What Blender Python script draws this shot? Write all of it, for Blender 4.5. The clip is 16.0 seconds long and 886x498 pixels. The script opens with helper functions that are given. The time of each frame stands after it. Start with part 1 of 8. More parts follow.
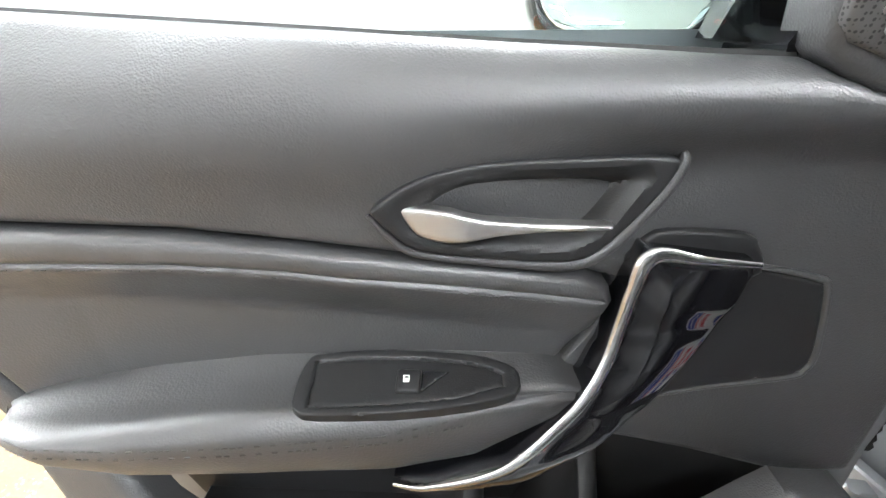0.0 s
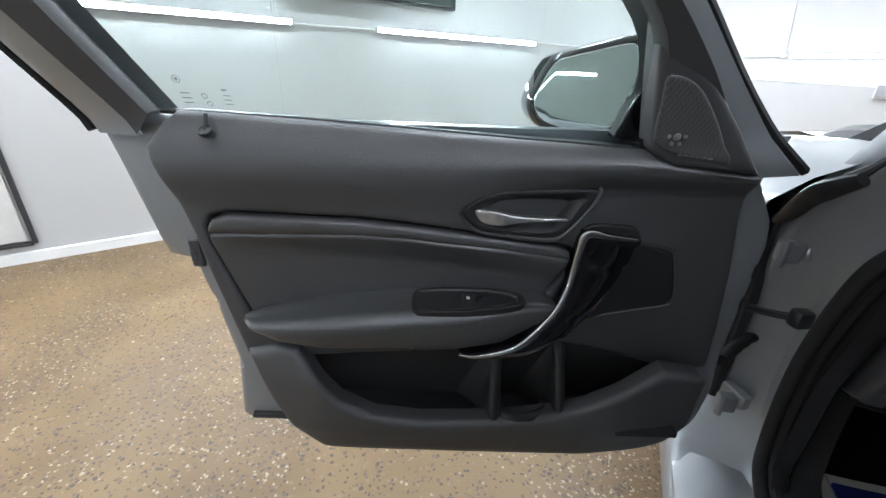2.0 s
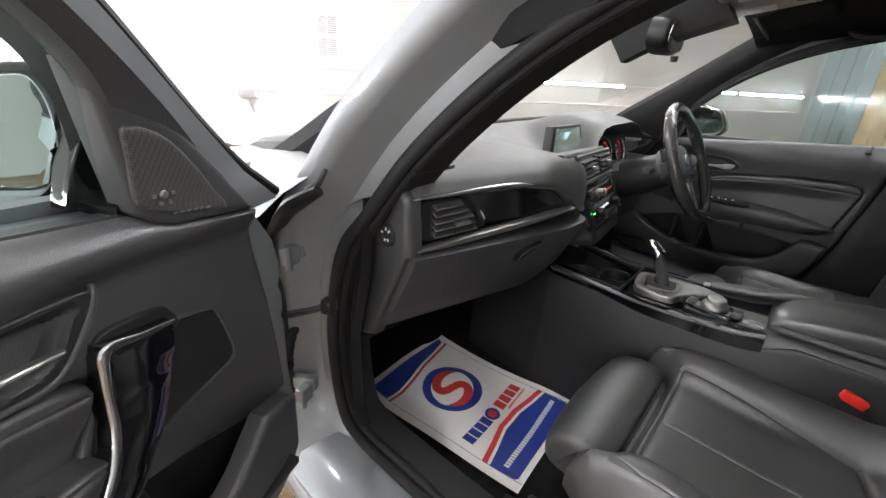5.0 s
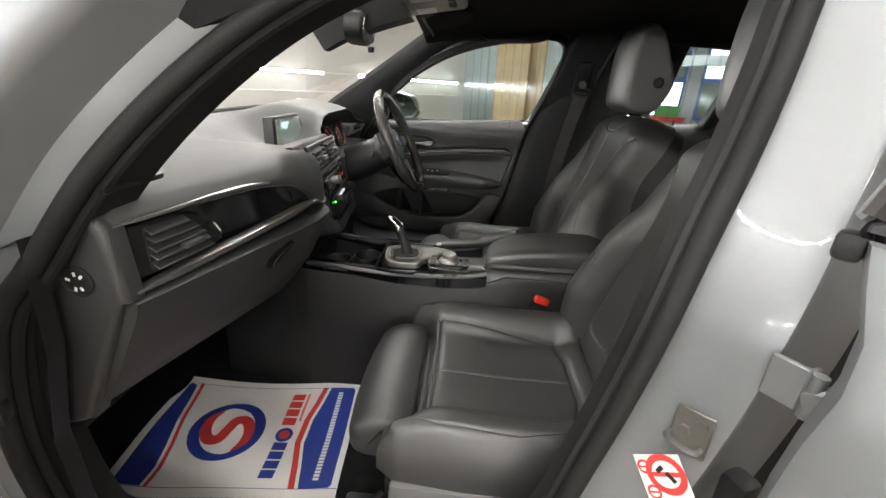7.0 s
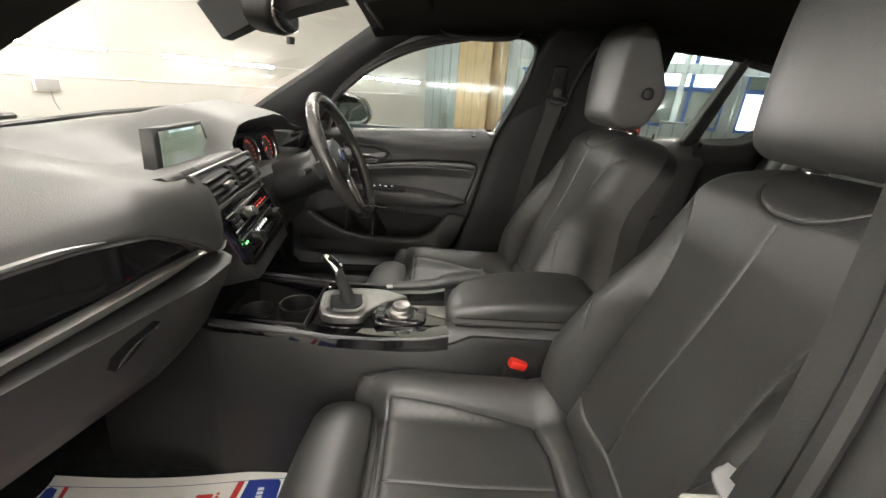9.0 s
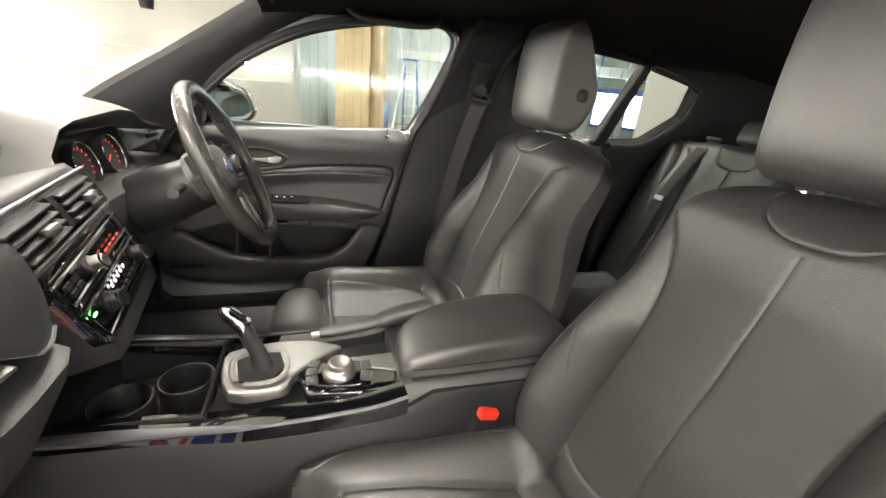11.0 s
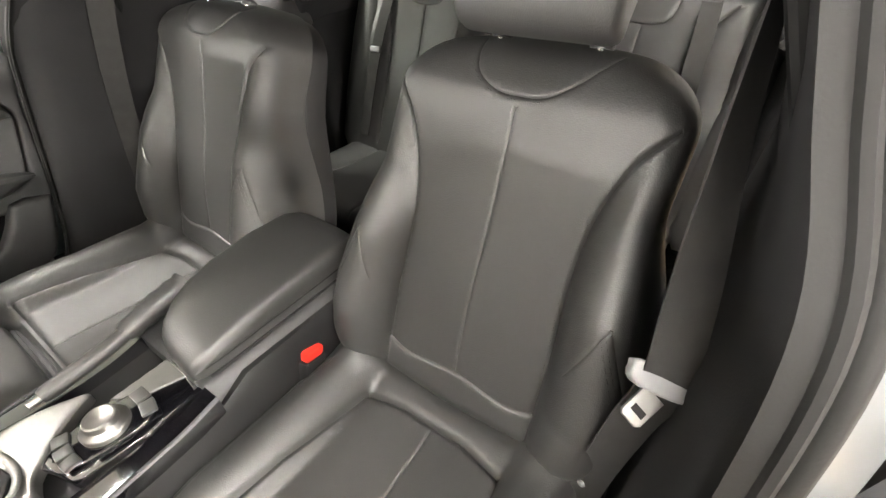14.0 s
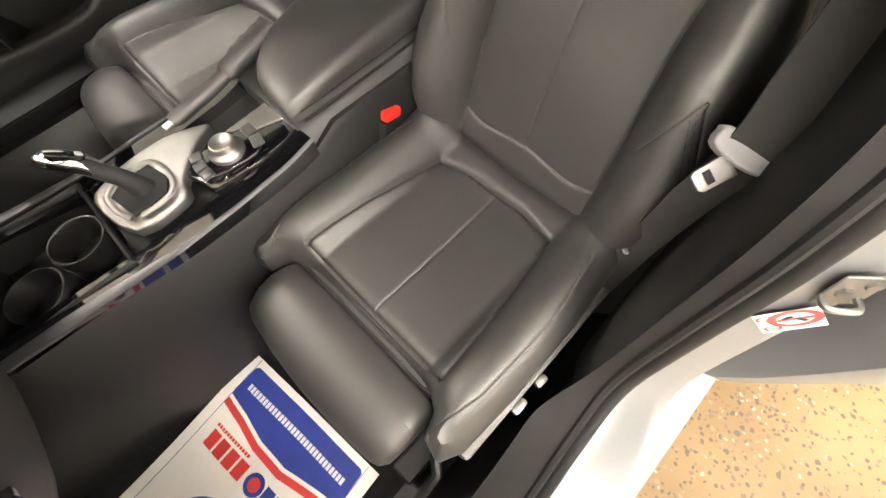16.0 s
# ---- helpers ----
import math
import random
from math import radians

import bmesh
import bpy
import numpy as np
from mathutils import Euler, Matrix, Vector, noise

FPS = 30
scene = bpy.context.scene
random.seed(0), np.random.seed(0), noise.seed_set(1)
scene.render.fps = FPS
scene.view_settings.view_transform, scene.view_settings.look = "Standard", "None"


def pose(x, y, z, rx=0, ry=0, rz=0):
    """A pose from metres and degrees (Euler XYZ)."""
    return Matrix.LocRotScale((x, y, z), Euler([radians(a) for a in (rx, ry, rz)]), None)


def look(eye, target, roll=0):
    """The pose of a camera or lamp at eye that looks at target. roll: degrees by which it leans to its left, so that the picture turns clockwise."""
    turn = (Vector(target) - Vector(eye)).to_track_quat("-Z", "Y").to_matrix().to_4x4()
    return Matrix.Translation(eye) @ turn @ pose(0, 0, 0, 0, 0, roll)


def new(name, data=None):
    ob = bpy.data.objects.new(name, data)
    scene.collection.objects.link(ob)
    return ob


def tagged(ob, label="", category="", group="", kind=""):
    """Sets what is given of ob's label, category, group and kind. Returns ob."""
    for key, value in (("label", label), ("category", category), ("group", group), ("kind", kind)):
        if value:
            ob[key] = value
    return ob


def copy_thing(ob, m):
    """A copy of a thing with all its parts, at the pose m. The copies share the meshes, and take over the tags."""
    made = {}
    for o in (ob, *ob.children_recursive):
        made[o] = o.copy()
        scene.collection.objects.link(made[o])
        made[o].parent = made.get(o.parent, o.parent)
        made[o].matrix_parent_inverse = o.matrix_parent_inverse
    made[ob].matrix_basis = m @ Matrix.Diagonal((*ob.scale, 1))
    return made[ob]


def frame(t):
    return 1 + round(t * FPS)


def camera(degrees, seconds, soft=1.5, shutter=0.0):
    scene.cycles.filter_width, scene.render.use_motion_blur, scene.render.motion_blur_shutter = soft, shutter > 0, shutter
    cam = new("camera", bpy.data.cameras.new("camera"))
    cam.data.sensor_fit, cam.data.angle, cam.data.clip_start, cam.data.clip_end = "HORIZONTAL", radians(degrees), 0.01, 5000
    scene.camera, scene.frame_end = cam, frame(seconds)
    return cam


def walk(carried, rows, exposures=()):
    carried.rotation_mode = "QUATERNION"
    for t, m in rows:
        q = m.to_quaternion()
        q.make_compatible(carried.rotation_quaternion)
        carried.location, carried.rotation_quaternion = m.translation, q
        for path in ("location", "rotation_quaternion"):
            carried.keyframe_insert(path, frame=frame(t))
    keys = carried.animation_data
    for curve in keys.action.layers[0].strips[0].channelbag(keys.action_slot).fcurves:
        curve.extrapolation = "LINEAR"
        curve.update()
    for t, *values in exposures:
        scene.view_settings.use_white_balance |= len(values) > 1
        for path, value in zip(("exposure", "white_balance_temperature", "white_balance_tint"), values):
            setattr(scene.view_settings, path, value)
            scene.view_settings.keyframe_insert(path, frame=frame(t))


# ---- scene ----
cam = camera(95.8, 16.0)
PATH = [
    (0, (-1.102, -0.439, 0.95), (-1.868, 1.158, 0.02), -0.2),
    (0.5, (-1.089, -0.524, 0.979), (-1.844, 1.085, 0.061), 0.4),
    (1, (-1.072, -0.629, 1.0), (-1.817, 1.01, 0.127), 1.1),
    (1.5, (-1.065, -0.698, 1.018), (-1.802, 0.964, 0.184), 1.6),
    (2, (-1.062, -0.715, 1.024), (-1.777, 0.966, 0.209), 1.9),
    (2.5, (-1.06, -0.72, 1.023), (-1.704, 1.001, 0.233), 2.0),
    (3, (-1.063, -0.723, 1.029), (-1.551, 1.055, 0.254), 2.3),
    (3.5, (-1.079, -0.722, 1.033), (-1.289, 1.116, 0.273), 2.7),
    (4, (-1.086, -0.698, 1.031), (-0.797, 1.134, 0.282), 2.9),
    (4.5, (-1.087, -0.659, 1.045), (-0.201, 0.98, 0.317), 2.8),
    (5, (-1.105, -0.617, 1.065), (0.292, 0.615, 0.337), 2.7),
    (7.5, (-1.083, -0.584, 1.072), (0.781, -0.55, 0.345), 2.8),
    (8, (-0.999, -0.603, 1.079), (0.865, -0.593, 0.356), 3.2),
    (10.5, (-0.688, -0.531, 1.091), (1.125, -0.965, 0.368), 5.7),
    (11, (-0.636, -0.504, 1.092), (1.124, -1.126, 0.375), 6.0),
    (11.5, (-0.59, -0.503, 1.097), (1.075, -1.348, 0.379), 5.8),
    (12, (-0.57, -0.52, 1.105), (0.946, -1.603, 0.377), 5.3),
    (12.5, (-0.564, -0.542, 1.114), (0.766, -1.823, 0.347), 4.3),
    (13, (-0.56, -0.558, 1.13), (0.586, -1.959, 0.279), 3.1),
    (13.5, (-0.556, -0.564, 1.131), (0.426, -1.985, 0.123), 1.9),
    (14, (-0.561, -0.565, 1.128), (0.313, -1.877, -0.103), -0.1),
    (14.5, (-0.567, -0.558, 1.121), (0.229, -1.703, -0.312), -1.8),
    (15, (-0.573, -0.541, 1.112), (0.167, -1.502, -0.478), -3.4),
    (15.5, (-0.583, -0.527, 1.107), (0.112, -1.286, -0.608), -5.6),
    (16, (-0.589, -0.511, 1.107), (0.075, -1.045, -0.702), -7.7),
]
EXPOSURES = [(0.0, 2.9, 6100, 9), (0.5, 2.7, 6800, 10), (1.0, 2.2, 7200, 10), (1.5, 1.37, 6700, 10), (2.0, 1.1, 5650, 8), (3.5, 0.90, 5700, 7), (4.0, 1.13, 5900, 9), (5.0, 1.75, 6300, 13), (8.0, 1.9, 6800, 10), (10.5, 2.75, 7200, 10), (12.0, 3.05, 7000, 10), (13.0, 3.3, 6800, 11), (14.0, 3.15, 7000, 12), (16.0, 2.95, 7500, 13)]
walk(cam, [(t, look(e, a, r)) for t, e, a, r in PATH], EXPOSURES)

# ---- light ----
world = bpy.data.worlds.new("world")
world.use_nodes = True
scene.world = world
world.node_tree.nodes["Background"].inputs[0].default_value = (0.9, 0.95, 1.0, 1)
world.node_tree.nodes["Background"].inputs[1].default_value = 0.05


# ---- materials ----
def material(name, color, rough=0.5, metal=0.0, vary=0.0, vary_scale=6.0, grain=None, bump=0.0, coat=0.0, spec=0.5, rough_vary=0.0, folds=None):
    """A principled surface; grain: ('noise' or 'cells', scale) gives the fine relief, vary a coarse change of tone."""
    m = bpy.data.materials.new(name)
    m.use_nodes = True
    nt = m.node_tree
    b = nt.nodes["Principled BSDF"]
    b.inputs["Base Color"].default_value = (*color, 1)
    b.inputs["Roughness"].default_value = rough
    b.inputs["Metallic"].default_value = metal
    b.inputs["Coat Weight"].default_value = coat
    b.inputs["Coat Roughness"].default_value = 0.04
    b.inputs["Specular IOR Level"].default_value = spec
    tc = nt.nodes.new("ShaderNodeTexCoord")
    if vary or rough_vary:
        n = nt.nodes.new("ShaderNodeTexNoise")
        n.inputs["Scale"].default_value = vary_scale
        n.inputs["Detail"].default_value = 5
        nt.links.new(tc.outputs["Object"], n.inputs["Vector"])
        if vary:
            r = nt.nodes.new("ShaderNodeMapRange")
            r.inputs[1].default_value, r.inputs[2].default_value = 0.3, 0.7
            r.inputs[3].default_value, r.inputs[4].default_value = 1 - vary, 1 + vary
            x = nt.nodes.new("ShaderNodeVectorMath")
            x.operation = "SCALE"
            x.inputs[0].default_value = color
            nt.links.new(n.outputs[0], r.inputs[0])
            nt.links.new(r.outputs[0], x.inputs["Scale"])
            nt.links.new(x.outputs[0], b.inputs["Base Color"])
        if rough_vary:
            r = nt.nodes.new("ShaderNodeMapRange")
            r.inputs[1].default_value, r.inputs[2].default_value = 0.3, 0.7
            r.inputs[3].default_value, r.inputs[4].default_value = rough - rough_vary, rough + rough_vary
            nt.links.new(n.outputs[0], r.inputs[0])
            nt.links.new(r.outputs[0], b.inputs["Roughness"])
    if grain:
        kind, scale = grain
        bp = nt.nodes.new("ShaderNodeBump")
        bp.inputs["Strength"].default_value = bump
        bp.inputs["Distance"].default_value = 0.001
        if kind == "cells":
            g = nt.nodes.new("ShaderNodeTexVoronoi")
            g.feature = "SMOOTH_F1"
            out = g.outputs["Distance"]
        else:
            g = nt.nodes.new("ShaderNodeTexNoise")
            g.inputs["Detail"].default_value = 3
            out = g.outputs[0]
        g.inputs["Scale"].default_value = scale
        nt.links.new(tc.outputs["Object"], g.inputs["Vector"])
        nt.links.new(out, bp.inputs["Height"])
        nt.links.new(bp.outputs[0], b.inputs["Normal"])
        if folds:
            fn = nt.nodes.new("ShaderNodeTexNoise")
            fn.inputs["Scale"].default_value = folds[0]
            fn.inputs["Detail"].default_value = 3
            fn.inputs["Distortion"].default_value = 1.2
            fb = nt.nodes.new("ShaderNodeBump")
            fb.inputs["Strength"].default_value = folds[1]
            fb.inputs["Distance"].default_value = 0.012
            nt.links.new(tc.outputs["Object"], fn.inputs["Vector"])
            nt.links.new(fn.outputs[0], fb.inputs["Height"])
            nt.links.new(fb.outputs[0], bp.inputs["Normal"])
    return m


def emitter(name, color, strength):
    m = bpy.data.materials.new(name)
    m.use_nodes = True
    b = m.node_tree.nodes["Principled BSDF"]
    b.inputs["Base Color"].default_value = (*color, 1)
    b.inputs["Emission Color"].default_value = (*color, 1)
    b.inputs["Emission Strength"].default_value = strength
    return m


def glass_material(name, tint, rough=0.0):
    """Clear pane: tinted see-through with more gloss at grazing angles."""
    m = bpy.data.materials.new(name)
    m.use_nodes = True
    nt = m.node_tree
    nt.nodes.remove(nt.nodes["Principled BSDF"])
    out = nt.nodes["Material Output"]
    tr = nt.nodes.new("ShaderNodeBsdfTransparent")
    tr.inputs[0].default_value = (*tint, 1)
    gl = nt.nodes.new("ShaderNodeBsdfGlossy")
    gl.inputs["Roughness"].default_value = rough
    lw = nt.nodes.new("ShaderNodeLayerWeight")
    lw.inputs[0].default_value = 0.5
    pw = nt.nodes.new("ShaderNodeMath")
    pw.operation = "POWER"
    pw.inputs[1].default_value = 5.0
    nt.links.new(lw.outputs["Facing"], pw.inputs[0])
    fr = nt.nodes.new("ShaderNodeMath")
    fr.operation = "MULTIPLY_ADD"
    fr.inputs[1].default_value, fr.inputs[2].default_value = 0.90, 0.035
    nt.links.new(pw.outputs[0], fr.inputs[0])
    mx = nt.nodes.new("ShaderNodeMixShader")
    nt.links.new(fr.outputs[0], mx.inputs[0])
    nt.links.new(tr.outputs[0], mx.inputs[1])
    nt.links.new(gl.outputs[0], mx.inputs[2])
    nt.links.new(mx.outputs[0], out.inputs[0])
    return m


VINYL = material("black_vinyl", (0.032, 0.032, 0.0327), 0.44, spec=0.75, vary=0.10, vary_scale=4, grain=("cells", 620), bump=0.2, rough_vary=0.04)
LEATHER = material("black_leather", (0.031, 0.0308, 0.0303), 0.48, spec=0.85, vary=0.12, vary_scale=3.3, grain=("cells", 620), bump=0.22, rough_vary=0.04)
SOFT = material("soft_black_plastic", (0.036, 0.0362, 0.0370), 0.46, spec=0.6, vary=0.10, vary_scale=7, grain=("cells", 800), bump=0.28, rough_vary=0.05)
DASH = material("dash_foam_skin", (0.050, 0.0505, 0.0505), 0.58, spec=0.6, vary=0.08, vary_scale=7, grain=("cells", 700), bump=0.3, rough_vary=0.05)
HARD = material("hard_black_plastic", (0.014, 0.014, 0.0145), 0.42, spec=0.3, vary=0.12, vary_scale=9, grain=("noise", 900), bump=0.18)
MATTE = material("matte_black", (0.012, 0.012, 0.013), 0.8, vary=0.15, grain=("noise", 500), bump=0.15)
PIANO = material("piano_black", (0.004, 0.004, 0.005), 0.05, coat=1.0, rough_vary=0.02, vary_scale=30)
CHROME = material("chrome", (0.78, 0.78, 0.77), 0.12, 1.0, rough_vary=0.03, vary_scale=20)
SATIN = material("satin_metal", (0.40, 0.395, 0.385), 0.40, 1.0, vary=0.06, vary_scale=30)
DARKCHROME = material("dark_polished_metal", (0.20, 0.20, 0.205), 0.14, 1.0, rough_vary=0.03, vary_scale=20)
BRIGHTRAIL = material("polished_rail_metal", (0.46, 0.455, 0.45), 0.20, 1.0, rough_vary=0.03, vary_scale=20)
VALANCE = material("dark_grey_plastic", (0.11, 0.108, 0.105), 0.5, vary=0.08, vary_scale=9, grain=("noise", 900), bump=0.2)
RIML = material("worn_rim_leather", (0.035, 0.034, 0.033), 0.24, vary=0.15, vary_scale=12, grain=("cells", 700), bump=0.12, rough_vary=0.06)
BUTTON = material("dark_grey_button", (0.055, 0.055, 0.054), 0.30, vary=0.06, vary_scale=30)
PLATE = material("brushed_satin_silver", (0.25, 0.247, 0.241), 0.42, 0.9, vary=0.06, vary_scale=40)
STRIPM = material("pearl_grey_metal", (0.42, 0.42, 0.415), 0.36, 0.9, vary=0.05, vary_scale=30)
PAINT = material("silver_paint", (0.215, 0.225, 0.235), 0.48, 0.45, vary=0.05, vary_scale=3, grain=("noise", 1500), bump=0.03, coat=0.6)
RUBBER = material("seal_rubber", (0.013, 0.013, 0.013), 0.7, spec=0.25, vary=0.2, grain=("noise", 300), bump=0.2)
CARPET = material("carpet", (0.014, 0.014, 0.0145), 0.95, vary=0.25, vary_scale=40, grain=("noise", 700), bump=0.9, spec=0.1)
FABRIC = material("headliner_cloth", (0.020, 0.020, 0.021), 0.95, vary=0.12, grain=("noise", 900), bump=0.4, spec=0.1)
WEB = material("belt_webbing", (0.040, 0.039, 0.038), 0.75, vary=0.1, vary_scale=40, grain=("noise", 1400), bump=0.5, spec=0.25)
PAPER = material("paper", (0.84, 0.82, 0.78), 0.75, vary=0.04, vary_scale=9, grain=("noise", 60), bump=0.25)
INKBLUE = material("ink_blue", (0.022, 0.045, 0.28), 0.65, vary=0.1, vary_scale=30)
INKRED = material("ink_red", (0.62, 0.045, 0.045), 0.65, vary=0.08, vary_scale=30)
INKWHITE = material("ink_white", (0.75, 0.74, 0.72), 0.65)
INKGREY = material("etched_grey", (0.18, 0.2, 0.2), 0.6)
REDPL = material("red_plastic", (0.65, 0.03, 0.02), 0.35)
WHITEPL = material("white_plastic", (0.72, 0.72, 0.70), 0.4, vary=0.04)
THREAD = material("thread", (0.034, 0.034, 0.034), 0.7)
GREYPL = material("grey_plastic", (0.30, 0.30, 0.31), 0.45)
GLASS = glass_material("side_glass", (0.72, 0.80, 0.775))
PRIVACY = glass_material("rear_glass", (0.46, 0.50, 0.47))
WINDSCREEN = glass_material("windscreen_glass", (0.95, 0.97, 0.935))
MIRROR = material("mirror_silver", (0.80, 0.84, 0.83), 0.015, 1.0)
def lit_display():
    """A switched-on display: soft grey-green map areas under glossy glass."""
    m = material("display_glass", (0.006, 0.008, 0.008), 0.08, coat=0.6)
    nt = m.node_tree
    b = nt.nodes["Principled BSDF"]
    tc = nt.nodes.new("ShaderNodeTexCoord")
    n = nt.nodes.new("ShaderNodeTexNoise")
    n.inputs["Scale"].default_value = 14
    n.inputs["Detail"].default_value = 1.5
    r = nt.nodes.new("ShaderNodeValToRGB")
    r.color_ramp.elements[0].position, r.color_ramp.elements[1].position = 0.40, 0.60
    r.color_ramp.elements[0].color, r.color_ramp.elements[1].color = (0.34, 0.44, 0.33, 1), (0.52, 0.58, 0.55, 1)
    nt.links.new(tc.outputs["Object"], n.inputs["Vector"])
    nt.links.new(n.outputs[0], r.inputs[0])
    nt.links.new(r.outputs[0], b.inputs["Emission Color"])
    b.inputs["Emission Strength"].default_value = 0.11
    return m


SCREEN = lit_display()
WALL = material("white_wall_paint", (0.47, 0.47, 0.46), 0.55, vary=0.035, vary_scale=1.4, grain=("noise", 40), bump=0.12)
CEIL = material("ceiling_paint", (0.78, 0.78, 0.77), 0.7, vary=0.03, vary_scale=1)
TRIMW = material("trim_white", (0.70, 0.70, 0.68), 0.5, vary=0.06, vary_scale=8)
DARKM = material("dark_metal", (0.05, 0.05, 0.055), 0.45, 0.3, vary=0.15)
TIMBER = material("plywood", (0.42, 0.26, 0.13), 0.6, vary=0.15, vary_scale=3, grain=("noise", 60), bump=0.2)
BLUEP = material("blue_paint", (0.05, 0.14, 0.42), 0.4, vary=0.1)
GREENP = material("green_plastic", (0.10, 0.42, 0.08), 0.4, vary=0.1)
ALU = material("aluminium", (0.66, 0.67, 0.68), 0.35, 0.9, vary=0.06)
TUBE = emitter("led_tube", (1.0, 0.99, 0.97), 145.0)
# glow of the added ceiling lights, which have no known source
TUBE_FILL = emitter("ceiling_fill_tube", (1.0, 0.99, 0.97), 210.0)
GREENLED = emitter("green_led", (0.1, 1.0, 0.15), 2.0)
REDLED = emitter("red_led", (1.0, 0.08, 0.05), 0.16)
WHITELED = emitter("white_legend", (0.9, 0.92, 1.0), 0.4)
PANE = emitter("daylight_pane", (0.75, 0.88, 1.0), 3.0)
# glow of the lights added to lift the next bay
BAY_FILL = emitter("bay_fill_tube", (1.0, 0.99, 0.97), 120.0)


def terrazzo():
    """Warm polished concrete with dark, white and rust stone chips of two sizes."""
    m = bpy.data.materials.new("terrazzo")
    m.use_nodes = True
    nt = m.node_tree
    b = nt.nodes["Principled BSDF"]
    tc = nt.nodes.new("ShaderNodeTexCoord")

    def node(kind):
        return nt.nodes.new(kind)

    base = node("ShaderNodeTexNoise")
    base.inputs["Scale"].default_value = 2.2
    base.inputs["Detail"].default_value = 6
    nt.links.new(tc.outputs["Object"], base.inputs["Vector"])
    ramp = node("ShaderNodeValToRGB")
    ramp.color_ramp.elements[0].position, ramp.color_ramp.elements[1].position = 0.3, 0.72
    ramp.color_ramp.elements[0].color, ramp.color_ramp.elements[1].color = (0.138, 0.090, 0.043, 1), (0.198, 0.136, 0.069, 1)
    nt.links.new(base.outputs[0], ramp.inputs[0])
    last = ramp.outputs[0]
    warp = node("ShaderNodeTexNoise")
    warp.inputs["Scale"].default_value = 60
    nt.links.new(tc.outputs["Object"], warp.inputs["Vector"])
    add = node("ShaderNodeMixRGB")
    add.blend_type = "ADD"
    add.inputs[0].default_value = 0.012
    nt.links.new(tc.outputs["Object"], add.inputs[1])
    nt.links.new(warp.outputs["Color"], add.inputs[2])
    # worn patches: darker ground with many more white and brown chips
    patch = node("ShaderNodeTexNoise")
    patch.inputs["Scale"].default_value = 1.25
    patch.inputs["Detail"].default_value = 5
    nt.links.new(tc.outputs["Object"], patch.inputs["Vector"])
    worn = node("ShaderNodeMapRange")
    worn.inputs[1].default_value, worn.inputs[2].default_value = 0.47, 0.66
    nt.links.new(patch.outputs[0], worn.inputs[0])
    dim = node("ShaderNodeMixRGB")
    half = node("ShaderNodeMath")
    half.operation = "MULTIPLY"
    half.inputs[1].default_value = 0.55
    nt.links.new(worn.outputs[0], half.inputs[0])
    nt.links.new(half.outputs[0], dim.inputs[0])
    nt.links.new(last, dim.inputs[1])
    dim.inputs[2].default_value = (0.085, 0.056, 0.034, 1)
    last = dim.outputs[0]
    for scale, size, share in ((105, 0.42, 0.0), (88, 0.38, 0.42), (58, 0.34, 0.34)):
        v = node("ShaderNodeTexVoronoi")
        v.inputs["Scale"].default_value = scale
        nt.links.new(add.outputs[0], v.inputs["Vector"])
        near = node("ShaderNodeMath")
        near.operation = "LESS_THAN"
        near.inputs[1].default_value = size
        nt.links.new(v.outputs["Distance"], near.inputs[0])
        sep = node("ShaderNodeSeparateColor")
        nt.links.new(v.outputs["Color"], sep.inputs[0])
        some = node("ShaderNodeMath")
        some.operation = "LESS_THAN"
        some.inputs[1].default_value = share
        nt.links.new(sep.outputs[0], some.inputs[0])
        if share == 0.0:
            nt.links.new(half.outputs[0], some.inputs[1])
        both = node("ShaderNodeMath")
        both.operation = "MULTIPLY"
        nt.links.new(near.outputs[0], both.inputs[0])
        nt.links.new(some.outputs[0], both.inputs[1])
        tone = node("ShaderNodeValToRGB")
        tone.color_ramp.interpolation = "CONSTANT"
        e = tone.color_ramp.elements
        e[0].position, e[0].color = 0.0, (0.075, 0.060, 0.047, 1)
        e[1].position, e[1].color = 0.45 if share else 0.20, (0.115, 0.082, 0.058, 1)
        for p, c in ((0.72 if share else 0.35, (0.19, 0.13, 0.08, 1)), (0.96 if share else 0.5, (0.30, 0.245, 0.175, 1))):
            n = e.new(p)
            n.color = c
        nt.links.new(sep.outputs[1], tone.inputs[0])
        mix = node("ShaderNodeMixRGB")
        nt.links.new(both.outputs[0], mix.inputs[0])
        nt.links.new(last, mix.inputs[1])
        nt.links.new(tone.outputs[0], mix.inputs[2])
        last = mix.outputs[0]
    nt.links.new(last, b.inputs["Base Color"])
    b.inputs["Specular IOR Level"].default_value = 0.25
    wet = node("ShaderNodeTexNoise")
    wet.inputs["Scale"].default_value = 1.7
    wet.inputs["Detail"].default_value = 4
    nt.links.new(tc.outputs["Object"], wet.inputs["Vector"])
    r = node("ShaderNodeMapRange")
    r.inputs[1].default_value, r.inputs[2].default_value = 0.35, 0.65
    r.inputs[3].default_value, r.inputs[4].default_value = 0.38, 0.58
    nt.links.new(wet.outputs[0], r.inputs[0])
    nt.links.new(r.outputs[0], b.inputs["Roughness"])
    bp = node("ShaderNodeBump")
    bp.inputs["Strength"].default_value = 0.15
    bp.inputs["Distance"].default_value = 0.002
    fine = node("ShaderNodeTexNoise")
    fine.inputs["Scale"].default_value = 120
    nt.links.new(tc.outputs["Object"], fine.inputs["Vector"])
    nt.links.new(fine.outputs[0], bp.inputs["Height"])
    nt.links.new(bp.outputs[0], b.inputs["Normal"])
    return m


TERRAZZO = terrazzo()


